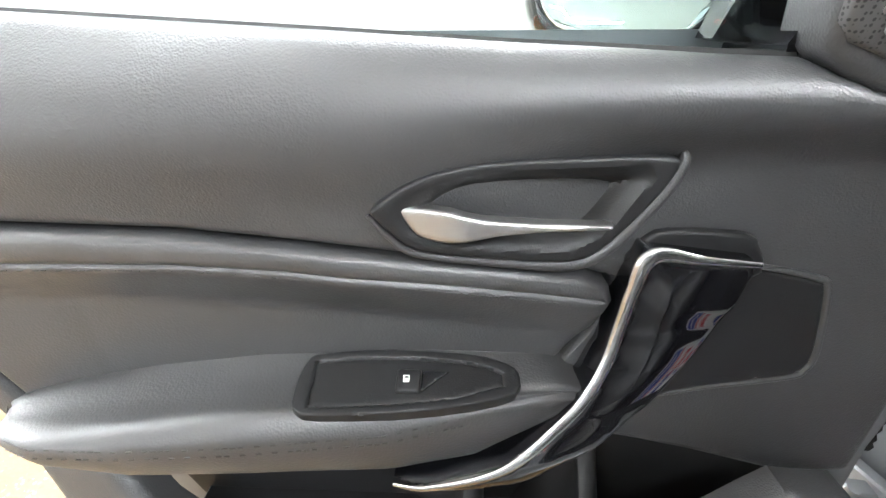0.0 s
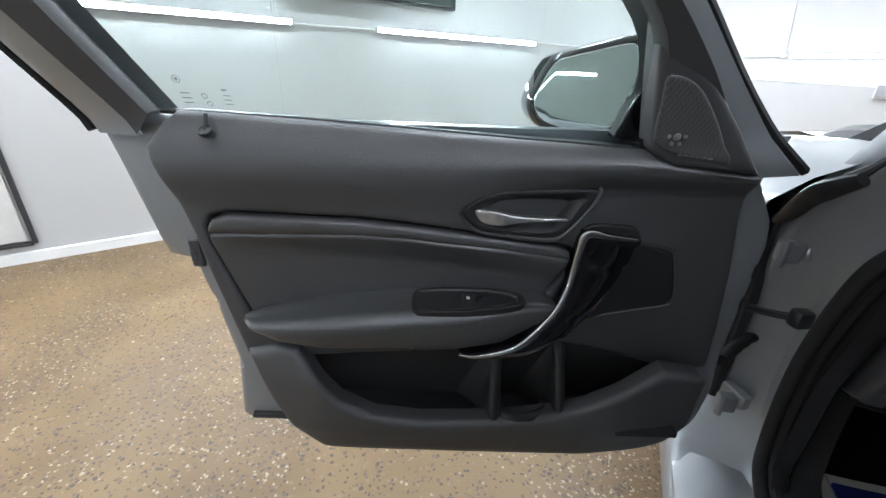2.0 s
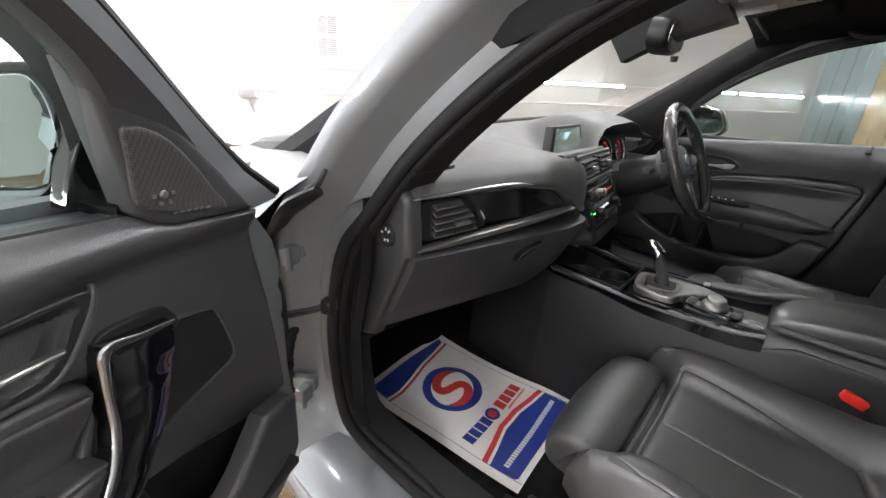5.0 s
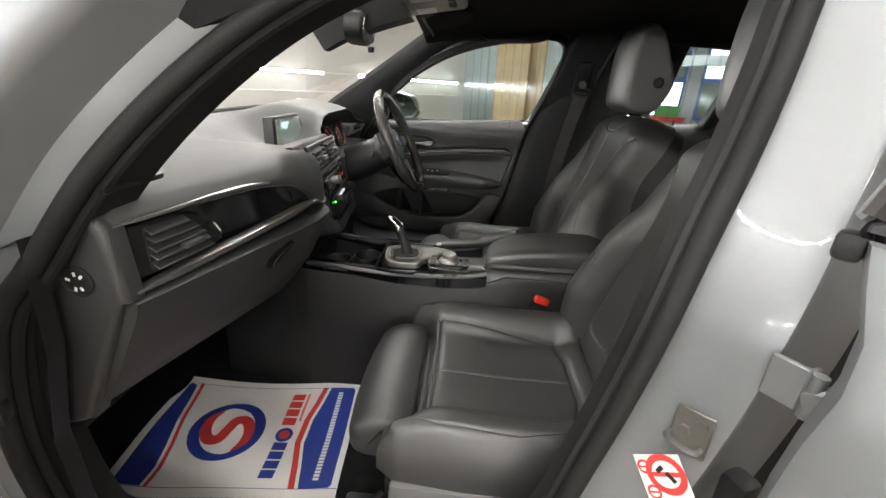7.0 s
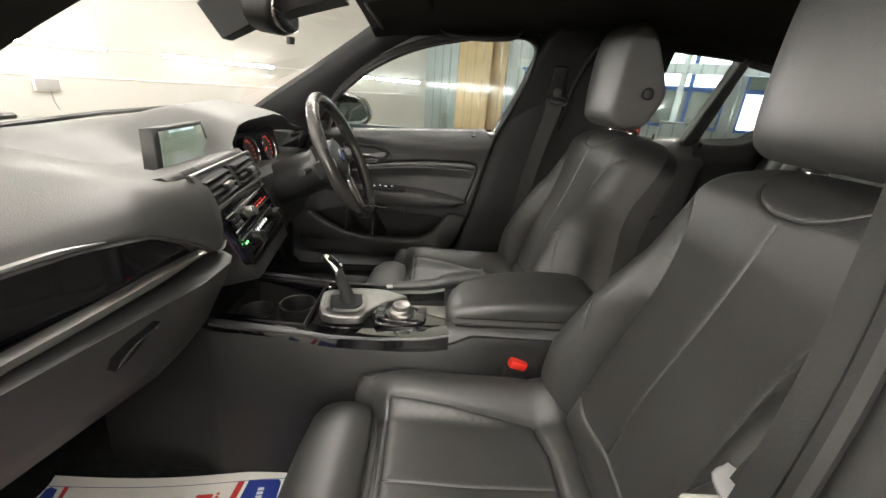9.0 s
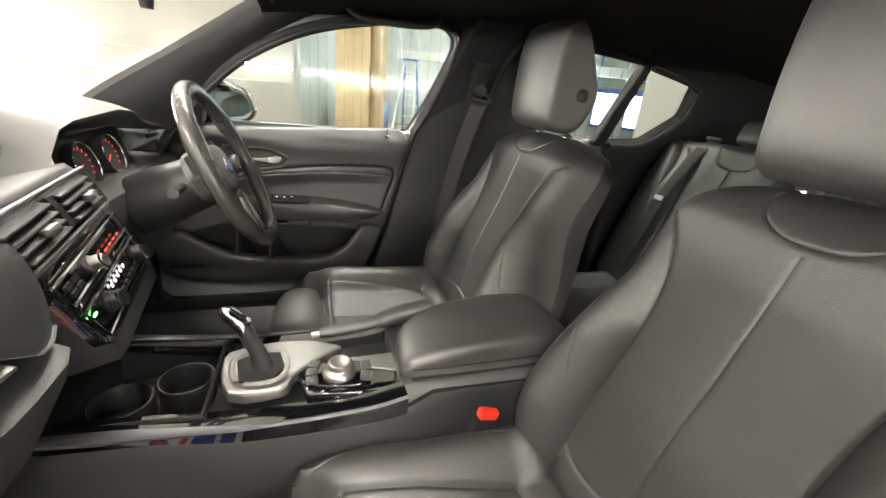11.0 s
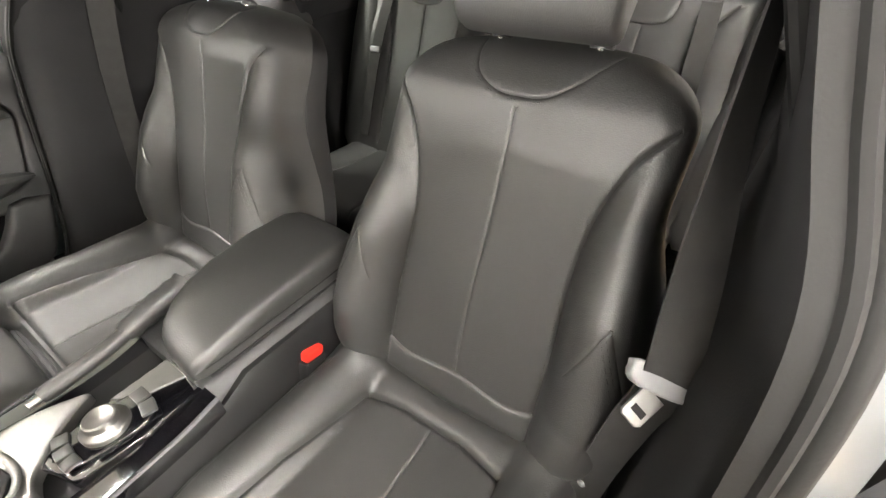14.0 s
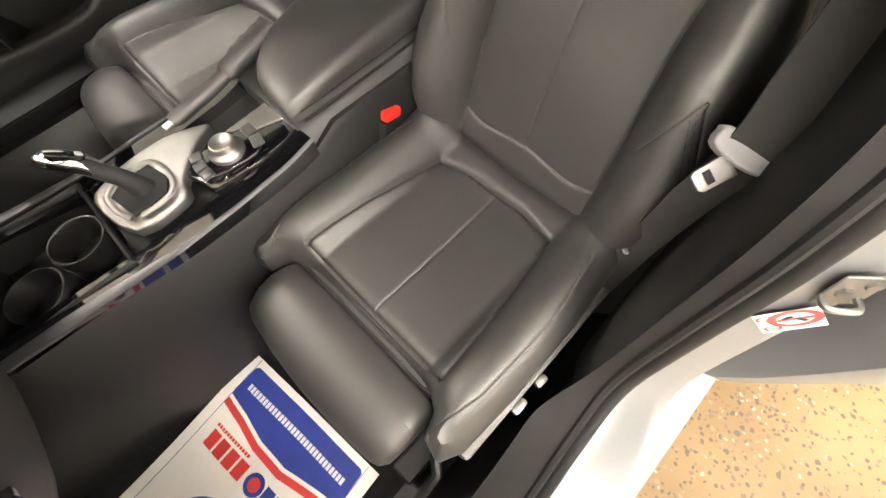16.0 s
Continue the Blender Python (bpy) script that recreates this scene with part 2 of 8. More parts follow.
def grille_material():
    """Black sheet with a fine field of round holes, their inner shade put into the colour."""
    m = material("speaker_grille", (0.03, 0.03, 0.03), 0.45)
    nt = m.node_tree
    b = nt.nodes["Principled BSDF"]
    tc = nt.nodes.new("ShaderNodeTexCoord")
    v = nt.nodes.new("ShaderNodeTexVoronoi")
    v.inputs["Scale"].default_value = 420
    v.inputs["Randomness"].default_value = 0.0
    nt.links.new(tc.outputs["Object"], v.inputs["Vector"])
    r = nt.nodes.new("ShaderNodeValToRGB")
    r.color_ramp.elements[0].position, r.color_ramp.elements[1].position = 0.30, 0.38
    r.color_ramp.elements[0].color, r.color_ramp.elements[1].color = (0.004, 0.004, 0.004, 1), (0.055, 0.054, 0.052, 1)
    nt.links.new(v.outputs["Distance"], r.inputs[0])
    nt.links.new(r.outputs[0], b.inputs["Base Color"])
    return m


GRILLE = grille_material()


# ---- mesh helpers ----
def thing(name, at, label, category, group="", kind=""):
    ob = new(name)
    ob.empty_display_size = 0.05
    ob.matrix_world = Matrix.Translation(at)
    return tagged(ob, label, category, group, kind)


def finish(me, mat, smooth=40.0):
    me.materials.append(mat)
    if smooth:
        me.polygons.foreach_set("use_smooth", [True] * len(me.polygons))
        me.update()
        me.set_sharp_from_angle(angle=radians(smooth))
    return me


def part(name, verts, faces, mat, parent=None, label="", M=None, smooth=40.0):
    """Links ONE mesh, given in world or local places, under its thing."""
    me = bpy.data.meshes.new(name)
    me.from_pydata([tuple(v) for v in verts], [], faces)
    if M is not None:
        me.transform(M)
        if M.determinant() < 0:
            me.flip_normals()
    finish(me, mat, smooth)
    ob = new(name, me)
    if parent is not None:
        bpy.context.view_layer.update()
        ob.parent = parent
        ob.matrix_parent_inverse = parent.matrix_world.inverted()
    if label:
        ob["label"] = label
    return ob


def from_bm(bm):
    bm.verts.index_update()
    v = [x.co.copy() for x in bm.verts]
    f = [[x.index for x in fc.verts] for fc in bm.faces]
    bm.free()
    return v, f


def curve(pts, n=8, closed=False):
    """Catmull-Rom through the points."""
    P = [np.array(p, float) for p in pts]
    out = []
    m = len(P) if closed else len(P) - 1
    for i in range(m):
        if closed:
            p0, p1, p2, p3 = P[i - 1], P[i], P[(i + 1) % len(P)], P[(i + 2) % len(P)]
        else:
            p0, p1, p2, p3 = P[max(i - 1, 0)], P[i], P[i + 1], P[min(i + 2, len(P) - 1)]
        for k in range(n):
            t = k / n
            out.append(0.5 * (2 * p1 + (p2 - p0) * t + (2 * p0 - 5 * p1 + 4 * p2 - p3) * t * t + (3 * p1 - p0 - 3 * p2 + p3) * t ** 3))
    if not closed:
        out.append(P[-1])
    return out


def interp(x, xs, ys):
    return float(np.interp(x, xs, ys))


def step(x, a, b):
    t = np.clip((np.asarray(x, float) - a) / (b - a), 0, 1)
    return t * t * (3 - 2 * t)


def loft(rings, cap=True, closed=True):
    """Joins rings of equal count; closed: each ring is a loop."""
    k = len(rings[0])
    verts = [p for r in rings for p in r]
    faces = []
    for i in range(len(rings) - 1):
        for j in range(k if closed else k - 1):
            a, b = i * k + j, i * k + (j + 1) % k
            faces.append((a, b, b + k, a + k))
    if cap and closed:
        faces.append(tuple(reversed(range(k))))
        faces.append(tuple(range((len(rings) - 1) * k, len(rings) * k)))
    return verts, faces


def tube(pts, r, n=10, closed=False, flat=1.0, normal=None):
    """A round or flattened rod along the points; r may be a list."""
    P = [Vector(p) for p in pts]
    m = len(P)
    R = r if isinstance(r, (list, tuple)) else [r] * m
    rings = []
    up = Vector(normal) if normal else None
    prev = None
    for i in range(m):
        t = (P[(i + 1) % m] - P[i - 1]) if closed else (P[min(i + 1, m - 1)] - P[max(i - 1, 0)])
        t.normalize()
        if up is not None:
            a = up - t * up.dot(t)
        elif prev is None:
            a = t.orthogonal()
        else:
            a = prev - t * prev.dot(t)
        a.normalize()
        prev = a
        b = t.cross(a)
        rings.append([P[i] + a * (math.cos(2 * math.pi * j / n) * R[i] * flat) + b * (math.sin(2 * math.pi * j / n) * R[i]) for j in range(n)])
    if closed:
        rings.append(rings[0])
        v, f = loft(rings[:-1], cap=False)
        k, base = n, (m - 1) * n
        f += [(base + j, base + (j + 1) % k, (j + 1) % k, j) for j in range(k)]
        return v, f
    return loft(rings)


def band(path, section, outward, closed=False):
    """Sweeps an open section of (out, deep) steps along a path; outward(i) gives the two directions at a point."""
    rings = []
    for i, p in enumerate(path):
        o, d = outward(i)
        rings.append([Vector(p) + Vector(o) * a + Vector(d) * b for a, b in (section(i) if callable(section) else section)])
    if closed:
        rings.append(rings[0])
    return loft(rings, cap=False, closed=False)


def box(sx, sy, sz, bevel=0.003, seg=2, M=None):
    bm = bmesh.new()
    bmesh.ops.create_cube(bm, size=1.0)
    bmesh.ops.scale(bm, vec=(sx, sy, sz), verts=bm.verts)
    if bevel:
        bmesh.ops.bevel(bm, geom=bm.edges, offset=bevel, segments=seg, affect="EDGES", profile=0.5)
    if M is not None:
        bmesh.ops.transform(bm, matrix=M, verts=bm.verts)
    return from_bm(bm)


def lathe(profile, n=24, M=None):
    """Turns (radius, height) round z."""
    rings = [[Vector((r * math.cos(2 * math.pi * j / n), r * math.sin(2 * math.pi * j / n), h)) for j in range(n)] for r, h in profile]
    v, f = loft(rings)
    if M is not None:
        v = [M @ p for p in v]
    return v, f


def merge(*meshes):
    verts, faces = [], []
    for v, f in meshes:
        o = len(verts)
        verts += list(v)
        faces += [tuple(i + o for i in x) for x in f]
    return verts, faces


def seg_dist(P, line, closed=False):
    """Distance of points (N x 2) to a polyline."""
    L = np.array(line, float)
    A = L if closed else L[:-1]
    B = np.roll(L, -1, 0) if closed else L[1:]
    best = np.full(len(P), 1e9)
    for a, b in zip(A, B):
        d = b - a
        t = np.clip(((P - a) @ d) / max(d @ d, 1e-12), 0, 1)
        best = np.minimum(best, np.hypot(*(P - a - t[:, None] * d).T))
    return best


def inside(P, poly):
    L = np.array(poly, float)
    x, y = P[:, 0], P[:, 1]
    c = np.zeros(len(P), bool)
    for (x1, y1), (x2, y2) in zip(L, np.roll(L, -1, 0)):
        if y1 != y2:
            c ^= ((y1 > y) != (y2 > y)) & (x < (x2 - x1) * (y - y1) / (y2 - y1) + x1)
    return c


def resample(poly, gap, closed=True):
    L = [np.array(p, float) for p in poly]
    out = []
    for i in range(len(L) if closed else len(L) - 1):
        a, b = L[i], L[(i + 1) % len(L)]
        n = max(1, int(math.ceil(np.hypot(*(b - a)) / gap)))
        out += [a + (b - a) * k / n for k in range(n)]
    if not closed:
        out.append(L[-1])
    return np.array(out)


def pillow(poly, depth, r=0.006, h=0.006, back=0.02, gap=0.012, soft=0, seams=()):
    """A cushion or panel: the outline filled with a fine sheet at depth(a, b), its rim rounded over r by h, a skirt
    behind it, and seams (line, half width, depth) pressed into it. Gives verts (a, b, c) and faces."""
    from mathutils.geometry import delaunay_2d_cdt
    loop = curve(poly, soft, True) if soft else poly
    edge = resample(loop, gap)
    area = sum(a[0] * b[1] - b[0] * a[1] for a, b in zip(edge, np.roll(edge, -1, 0)))
    if area < 0:
        edge = edge[::-1]
    tang = np.roll(edge, -1, 0) - np.roll(edge, 1, 0)
    nrm = np.stack([-tang[:, 1], tang[:, 0]], 1) / np.maximum(np.hypot(*tang.T), 1e-9)[:, None]
    pts = []
    for k in (1, 2, 3):
        d = r * (1 - math.cos(k * math.pi / 6))
        q = edge + nrm * d
        ok = inside(q, edge) & (seg_dist(q, edge, True) > 0.85 * d)
        pts.append(q[ok])
    lo, hi = edge.min(0), edge.max(0)
    nx, ny = int((hi[0] - lo[0]) / gap) + 2, int((hi[1] - lo[1]) / (gap * 0.87)) + 2
    g = np.array([(lo[0] + (i + 0.5 * (j % 2)) * gap, lo[1] + j * gap * 0.87) for j in range(ny) for i in range(nx)])
    g = g[inside(g, edge)]
    near = seg_dist(g, edge, True)
    keep = near > r * 1.15
    lines = []
    for line, w, dep in seams:
        s = resample(line, gap * 0.6, False)
        t = np.gradient(s, axis=0)
        nn = np.stack([-t[:, 1], t[:, 0]], 1) / np.maximum(np.hypot(*t.T), 1e-9)[:, None]
        keep &= seg_dist(g, s) > w * 2.2
        for off in (-2 * w, -w, 0, w, 2 * w):
            q = s + nn * off
            pts.append(q[inside(q, edge) & (seg_dist(q, edge, True) > 0.3 * r + 0.0005)])
        lines.append((s, w, dep))
    pts.append(g[keep])
    extra = np.concatenate(pts) if pts else np.zeros((0, 2))
    allp = [Vector(p) for p in np.concatenate([edge, extra])]
    n = len(edge)
    vs, es, fs, *_ = delaunay_2d_cdt(allp, [(i, (i + 1) % n) for i in range(n)], [], 1, 1e-6)
    V = np.array([(v.x, v.y) for v in vs])
    d = seg_dist(V, edge, True)
    c = np.array([depth(a, b) for a, b in V])
    x = np.clip(d / max(r, 1e-6), 0, 1)
    c = c - h * (1 - np.sqrt(np.clip(1 - (1 - x) ** 2, 0, 1)))
    for s, w, dep in lines:
        c = c - dep * np.exp(-(seg_dist(V, s) / w) ** 2)
    verts = [Vector((a, b, z)) for (a, b), z in zip(V, c)]
    faces = [tuple(f) for f in fs]
    used = {}
    for f in faces:
        for a, b in zip(f, f[1:] + f[:1]):
            used[(a, b)] = used.get((a, b), 0) + 1
    rim = [(a, b) for (a, b) in used if (b, a) not in used]
    low = {}
    for a, b in rim:
        for i in (a, b):
            if i not in low:
                low[i] = len(verts)
                verts.append(Vector((V[i][0], V[i][1], c[i] - back)))
    faces += [(b, a, low[a], low[b]) for a, b in rim]
    return verts, faces


def frame_matrix(o, a, b, c):
    """Maps (a, b, c) to o + a*A + b*B + c*C."""
    return Matrix(((a[0], b[0], c[0], o[0]), (a[1], b[1], c[1], o[1]), (a[2], b[2], c[2], o[2]), (0, 0, 0, 1)))


def text_mesh(body, size, align="CENTER"):
    """Letters of the built-in font, as flat faces."""
    cu = bpy.data.curves.new("letters", "FONT")
    cu.body, cu.size, cu.align_x, cu.align_y = body, size, align, "CENTER"
    cu.extrude = 0.0003
    ob = bpy.data.objects.new("letters", cu)
    scene.collection.objects.link(ob)
    bpy.context.view_layer.update()
    me = bpy.data.meshes.new_from_object(ob.evaluated_get(bpy.context.evaluated_depsgraph_get()))
    v, f = [x.co.copy() for x in me.vertices], [tuple(p.vertices) for p in me.polygons]
    bpy.data.objects.remove(ob)
    bpy.data.meshes.remove(me)
    return v, f


def stitches(line, gap=0.0052, length=0.0036, r=0.00045):
    """Short threads along a line of places."""
    P = [Vector(p) for p in line]
    out, run = [], 0.0
    for a, b in zip(P, P[1:]):
        L = (b - a).length
        if L < 1e-6:
            continue
        t = (b - a) / L
        x = (gap - run) % gap
        while x + length < L:
            out.append(tube([a + t * x, a + t * (x + length)], r, 4))
            x += gap
        run = (run + L) % gap
    return merge(*out)


# ---- the workshop ----
# The room stands at an angle to the car: LT runs along the side wall, LN into the room from it.
EYE0 = Vector((-1.065, -0.70, 0))
LT, LN = Vector((0.510, 0.860, 0)), Vector((0.860, -0.510, 0))
SIDE0 = EYE0 - LN * 2.89
FRONT0 = EYE0 + LT * 5.85
BACK_S, RIGHT_S, HIGH = -6.6, 8.9, 3.2
UP = Vector((0, 0, 1))


def wall_slab(name, a, b, out, label, height=HIGH, z0=0.0):
    a, b, o = Vector(a), Vector(b), Vector(out) * 0.12
    ring = [a, b, b + o, a + o]
    ob = part(name, *loft([[p + UP * z0 for p in ring], [p + UP * height for p in ring]]), WALL, None, "", None, 0)
    return tagged(ob, label, "wall", kind="structure")


c1, c2 = SIDE0 + LT * 5.85, SIDE0 + LT * BACK_S
c3, c4 = FRONT0 + LN * RIGHT_S, EYE0 + LN * RIGHT_S + LT * BACK_S
wall_slab("wall_side", c2 - LT * 0.12, c1 + LT * 0.12, -LN, "white painted panel wall of a car workshop")
wall_slab("wall_front", c1, c3 + LN * 0.12, LT, "white painted workshop wall with low strip lights")
wall_slab("wall_back", c4 + LN * 0.12, c2, -LT, "white painted workshop wall behind the car")
# the far side is open to the next bay behind a strip curtain; a white pier closes its end
wall_slab("wall_far", c4, c4 + LT * 5.2, LN, "white painted workshop wall beside the curtain")
wall_slab("wall_far_head", c4 + LT * 5.2, c3, LN, "white lintel over the curtain opening", HIGH, 2.75)
floor = part("floor", [(-9, -10, 0), (17, -10, 0), (17, 12, 0), (-9, 12, 0)], [(0, 1, 2, 3)], TERRAZZO, None, "", None, 0)
tagged(floor, "polished terrazzo floor with brown and white stone chips", "floor", kind="structure")
ring = [c2 - LN * 0.2, c1 - LN * 0.2 + LT * 0.2, c3 + LN * 6 + LT * 0.2, c4 + LN * 6]
ceiling = part("ceiling", *loft([[p + UP * HIGH for p in ring], [p + UP * (HIGH + 0.1) for p in ring]]), CEIL, None, "", None, 0)
tagged(ceiling, "plain white workshop ceiling", "ceiling", kind="structure")
base = part("baseboard", *merge(
    loft([[c2 + LN * k + UP * z for k, z in ((0.001, 0.0), (0.018, 0.0), (0.016, 0.055), (0.001, 0.06))], [c1 + LN * k + UP * z for k, z in ((0.001, 0.0), (0.018, 0.0), (0.016, 0.055), (0.001, 0.06))]]),
    loft([[c1 - LT * k + UP * z for k, z in ((0.02, 0.0), (0.036, 0.0), (0.034, 0.055), (0.02, 0.06))], [c3 - LT * k + UP * z for k, z in ((0.02, 0.0), (0.036, 0.0), (0.034, 0.055), (0.02, 0.06))]])), TRIMW)
tagged(base, "low white painted skirting board", "baseboard", kind="structure")

# panel joints on the side wall
for s in (0.78, 3.2):
    o = SIDE0 + LT * s + LN * 0.001
    j = part("trim", *box(0.003, 0.030, 2.9, 0.001, 1, frame_matrix(o + UP * 1.5, LN, LT, UP)), WALL)
    tagged(j, "narrow white cover strip on a panel joint", "trim", kind="structure")

# hinged leaf; dark strips stand in for the shaded gap round it
dc = SIDE0 + LT * -1.10
door_leaf = thing("door_1", dc, "white flush door with dark strips for its shaded gap", "door", kind="structure")
part("leaf", *box(0.02, 0.90, 1.95, 0.004, 2, frame_matrix(dc + UP * 1.10 + LN * 0.014, LN, LT, UP)), TRIMW, door_leaf)
for s, w, z, hgt in ((-0.475, 0.022, 1.10, 1.99), (0.475, 0.022, 1.10, 1.99), (0.0, 0.93, 0.105, 0.022), (0.0, 0.93, 2.09, 0.022)):
    part("gap_strip", *box(0.018, w, hgt, 0.003, 1, frame_matrix(dc + LT * s + LN * 0.012 + UP * z, LN, LT, UP)), DARKM, door_leaf, "dark metal edge")


def batten(length, glow):
    """LED strip light: white back, glowing round diffuser, end caps; along local x, light towards local z."""
    ob = thing("strip_light", (0, 0, 0), "glowing white LED strip light fixed low on the wall", "strip light", "strip lights on the walls")
    part("backing", *box(length, 0.034, 0.026, 0.004, 2, Matrix.Translation((0, 0, 0.013))), WHITEPL, ob)
    prof = [(0.0125 * math.cos(a), 0.0265 + 0.0035 * math.sin(a)) for a in np.linspace(0, math.pi, 9)]
    part("diffuser", *loft([[Vector((x, y, z)) for y, z in prof] for x in (-length / 2 + 0.012, length / 2 - 0.012)]), glow, ob, "glowing diffuser")
    for s in (-1, 1):
        part("end_cap", *box(0.014, 0.033, 0.032, 0.004, 2, Matrix.Translation((s * (length / 2 - 0.005), 0, 0.016))), WHITEPL, ob)
    return ob


lamp = batten(1.62, TUBE)
places = []
# the first two side lights are unseen, added to brighten the door jamb
for s in (-4.65, -2.45, 0.07, 2.27, 4.50):
    places.append((SIDE0 + LT * s + LN * 0.001, LT, LN, 1.27))
for s in (-3.2, -0.92, 1.72, 3.9, 6.3, 8.0):
    places.append((FRONT0 + LN * s - LT * 0.001, LN, -LT, 1.275))
for s in (0.2, 4.6):
    places.append((EYE0 + LT * (BACK_S + 0.001) + LN * s, LN, LT, 1.275))
for i, (p, along, inn, z) in enumerate(places):
    m = frame_matrix(p + UP * z, along, UP, inn)
    if m.determinant() < 0:
        m = frame_matrix(p + UP * z, -along, UP, inn)
    if i == 0:
        lamp.matrix_world = m
    else:
        copy_thing(lamp, m)
# unseen ceiling lights, added as fill for the car and the floor
top = batten(1.62, TUBE_FILL)
tagged(top, "added unseen ceiling strip light that fills the room with light", "strip light", "strip lights under the ceiling")
first = True
for s in (-2.4, -0.4, 1.6, 3.6):
    for w in (-1.7, 2.2):
        m = frame_matrix(EYE0 + LT * s + LN * w + UP * (HIGH - 0.001), LT, -LN if (LT.cross(-LN)).z < 0 else LN, -UP)
        if m.determinant() < 0:
            m = frame_matrix(EYE0 + LT * s + LN * w + UP * (HIGH - 0.001), LT, LN, -UP)
        if first:
            top.matrix_world = m
            first = False
        else:
            copy_thing(top, m)


def conduit(name, pts, r, label):
    ob = part(name, *tube(pts, r, 8), TRIMW)
    return tagged(ob, label, "cable")


def on_side(s, z, d=0.012):
    return SIDE0 + LT * s + LN * d + UP * z


def on_front(s, z, d=0.012):
    return FRONT0 + LN * s - LT * d + UP * z


conduit("cable", [on_side(0.86, 1.265), on_side(1.48, 1.27)], 0.004, "thin white cable between two strip lights")
conduit("cable", [on_side(3.06, 1.285), on_side(3.72, 1.287)], 0.004, "thin white cable between two strip lights")
conduit("cable", [on_front(-0.12, 1.288), on_front(0.93, 1.285)], 0.005, "thin white cable between two strip lights")
conduit("cable", [on_front(2.5, 1.285), on_front(3.1, 1.285)], 0.005, "thin white cable between two strip lights")
conduit("cable", [on_front(4.7, 1.285), on_front(5.5, 1.285)], 0.005, "thin white cable between two strip lights")
conduit("conduit", [on_front(-2.9, 1.27), on_front(-1.73, 1.275)], 0.006, "white plastic conduit on the wall")
conduit("conduit", [on_front(-1.78, 1.28), on_front(-1.86, 2.1), on_front(-1.9, HIGH)], 0.006, "white plastic conduit running up the wall")
conduit("conduit", curve([on_front(-2.9, 1.07), on_front(-1.71, 1.03), on_front(0.02, 0.985), on_front(3.0, 0.985), on_front(8.8, 1.0)], 4), 0.007, "long white pipe along the wall")
knob = part("junction_box", *lathe([(0.0, 0), (0.03, 0.0), (0.03, 0.018), (0.022, 0.025), (0.0, 0.025)], 16, frame_matrix(on_front(-1.78, 1.275, 0.0), LN, UP, -LT)), TRIMW)
tagged(knob, "small round white junction box on the wall", "junction box")
for s, z in ((-0.84, 0.965), (1.95, 0.90)):
    b0 = thing("junction_box", on_front(s, z, 0.0), "square grey-white electrical box on the wall", "junction box", "electrical boxes on the wall")
    part("case", *box(0.21, 0.13, 0.05, 0.008, 2, frame_matrix(on_front(s, z, 0.03), LN, UP, -LT)), TRIMW, b0)
    part("lid", *box(0.19, 0.11, 0.01, 0.004, 2, frame_matrix(on_front(s, z, 0.058), LN, UP, -LT)), GREYPL, b0)
    part("gland", *tube([on_front(s + 0.02, z - 0.06, 0.03), on_front(s + 0.03, z - 0.16, 0.02), on_front(s + 0.06, z - 0.24, 0.015)], 0.008, 8), GREYPL, b0)

# louvred wall vents
for z in (1.78, 1.53):
    o = on_front(0.15, z, 0.0)
    vent = thing("wall_vent", o, "pair of white louvred ventilation plates on the wall", "vent", "wall vents")
    part("plate", *box(0.26, 0.21, 0.010, 0.003, 1, frame_matrix(on_front(0.15, z, 0.006), LN, UP, -LT)), TRIMW, vent)
    for q in (-0.062, 0.062):
        for k in range(8):
            part("louvre", *box(0.10, 0.012, 0.010, 0.002, 1, frame_matrix(on_front(0.15 + q, z - 0.084 + k * 0.024, 0.014), LN, UP, -LT) @ Matrix.Rotation(0.5, 4, "X")), GREYPL, vent)

# dark screen on the side wall above the lights
o = on_side(1.47, 1.80, 0.0)
tv = thing("wall_screen", o, "large dark flat screen mounted on the white wall", "television")
part("case", *box(1.28, 0.72, 0.05, 0.008, 2, frame_matrix(on_side(1.47, 1.80, 0.05), LT, UP, LN)), HARD, tv)
part("panel", *box(1.24, 0.68, 0.004, 0.001, 1, frame_matrix(on_side(1.47, 1.80, 0.078), LT, UP, LN)), SCREEN, tv, "glossy dark panel")
part("bracket", *box(0.4, 0.3, 0.03, 0.003, 1, frame_matrix(on_side(1.47, 1.80, 0.016), LT, UP, LN)), DARKM, tv)

# portable air unit standing by the side wall
o = SIDE0 + LT * 2.95 + LN * 0.28
unit = thing("air_unit", o, "white portable air cooler with a grey top grille", "air cooler")
part("case", *box(0.40, 0.34, 0.40, 0.025, 3, frame_matrix(o + UP * 0.235, LT, LN, UP)), TRIMW, unit)
part("top_plate", *box(0.36, 0.30, 0.02, 0.008, 2, frame_matrix(o + UP * 0.442, LT, LN, UP)), GREYPL, unit, "grey top plate")
for k in range(7):
    part("slat", *box(0.26, 0.008, 0.014, 0.002, 1, frame_matrix(o + LN * 0.172 + UP * (0.16 + k * 0.035), LT, LN, UP)), GREYPL, unit)
for a, b in ((-0.16, -0.12), (0.16, -0.12), (-0.16, 0.12), (0.16, 0.12)):
    part("foot", *lathe([(0.0, 0.0), (0.02, 0.0), (0.02, 0.04), (0.0, 0.04)], 10, Matrix.Translation(o + LT * a + LN * b)), HARD, unit)

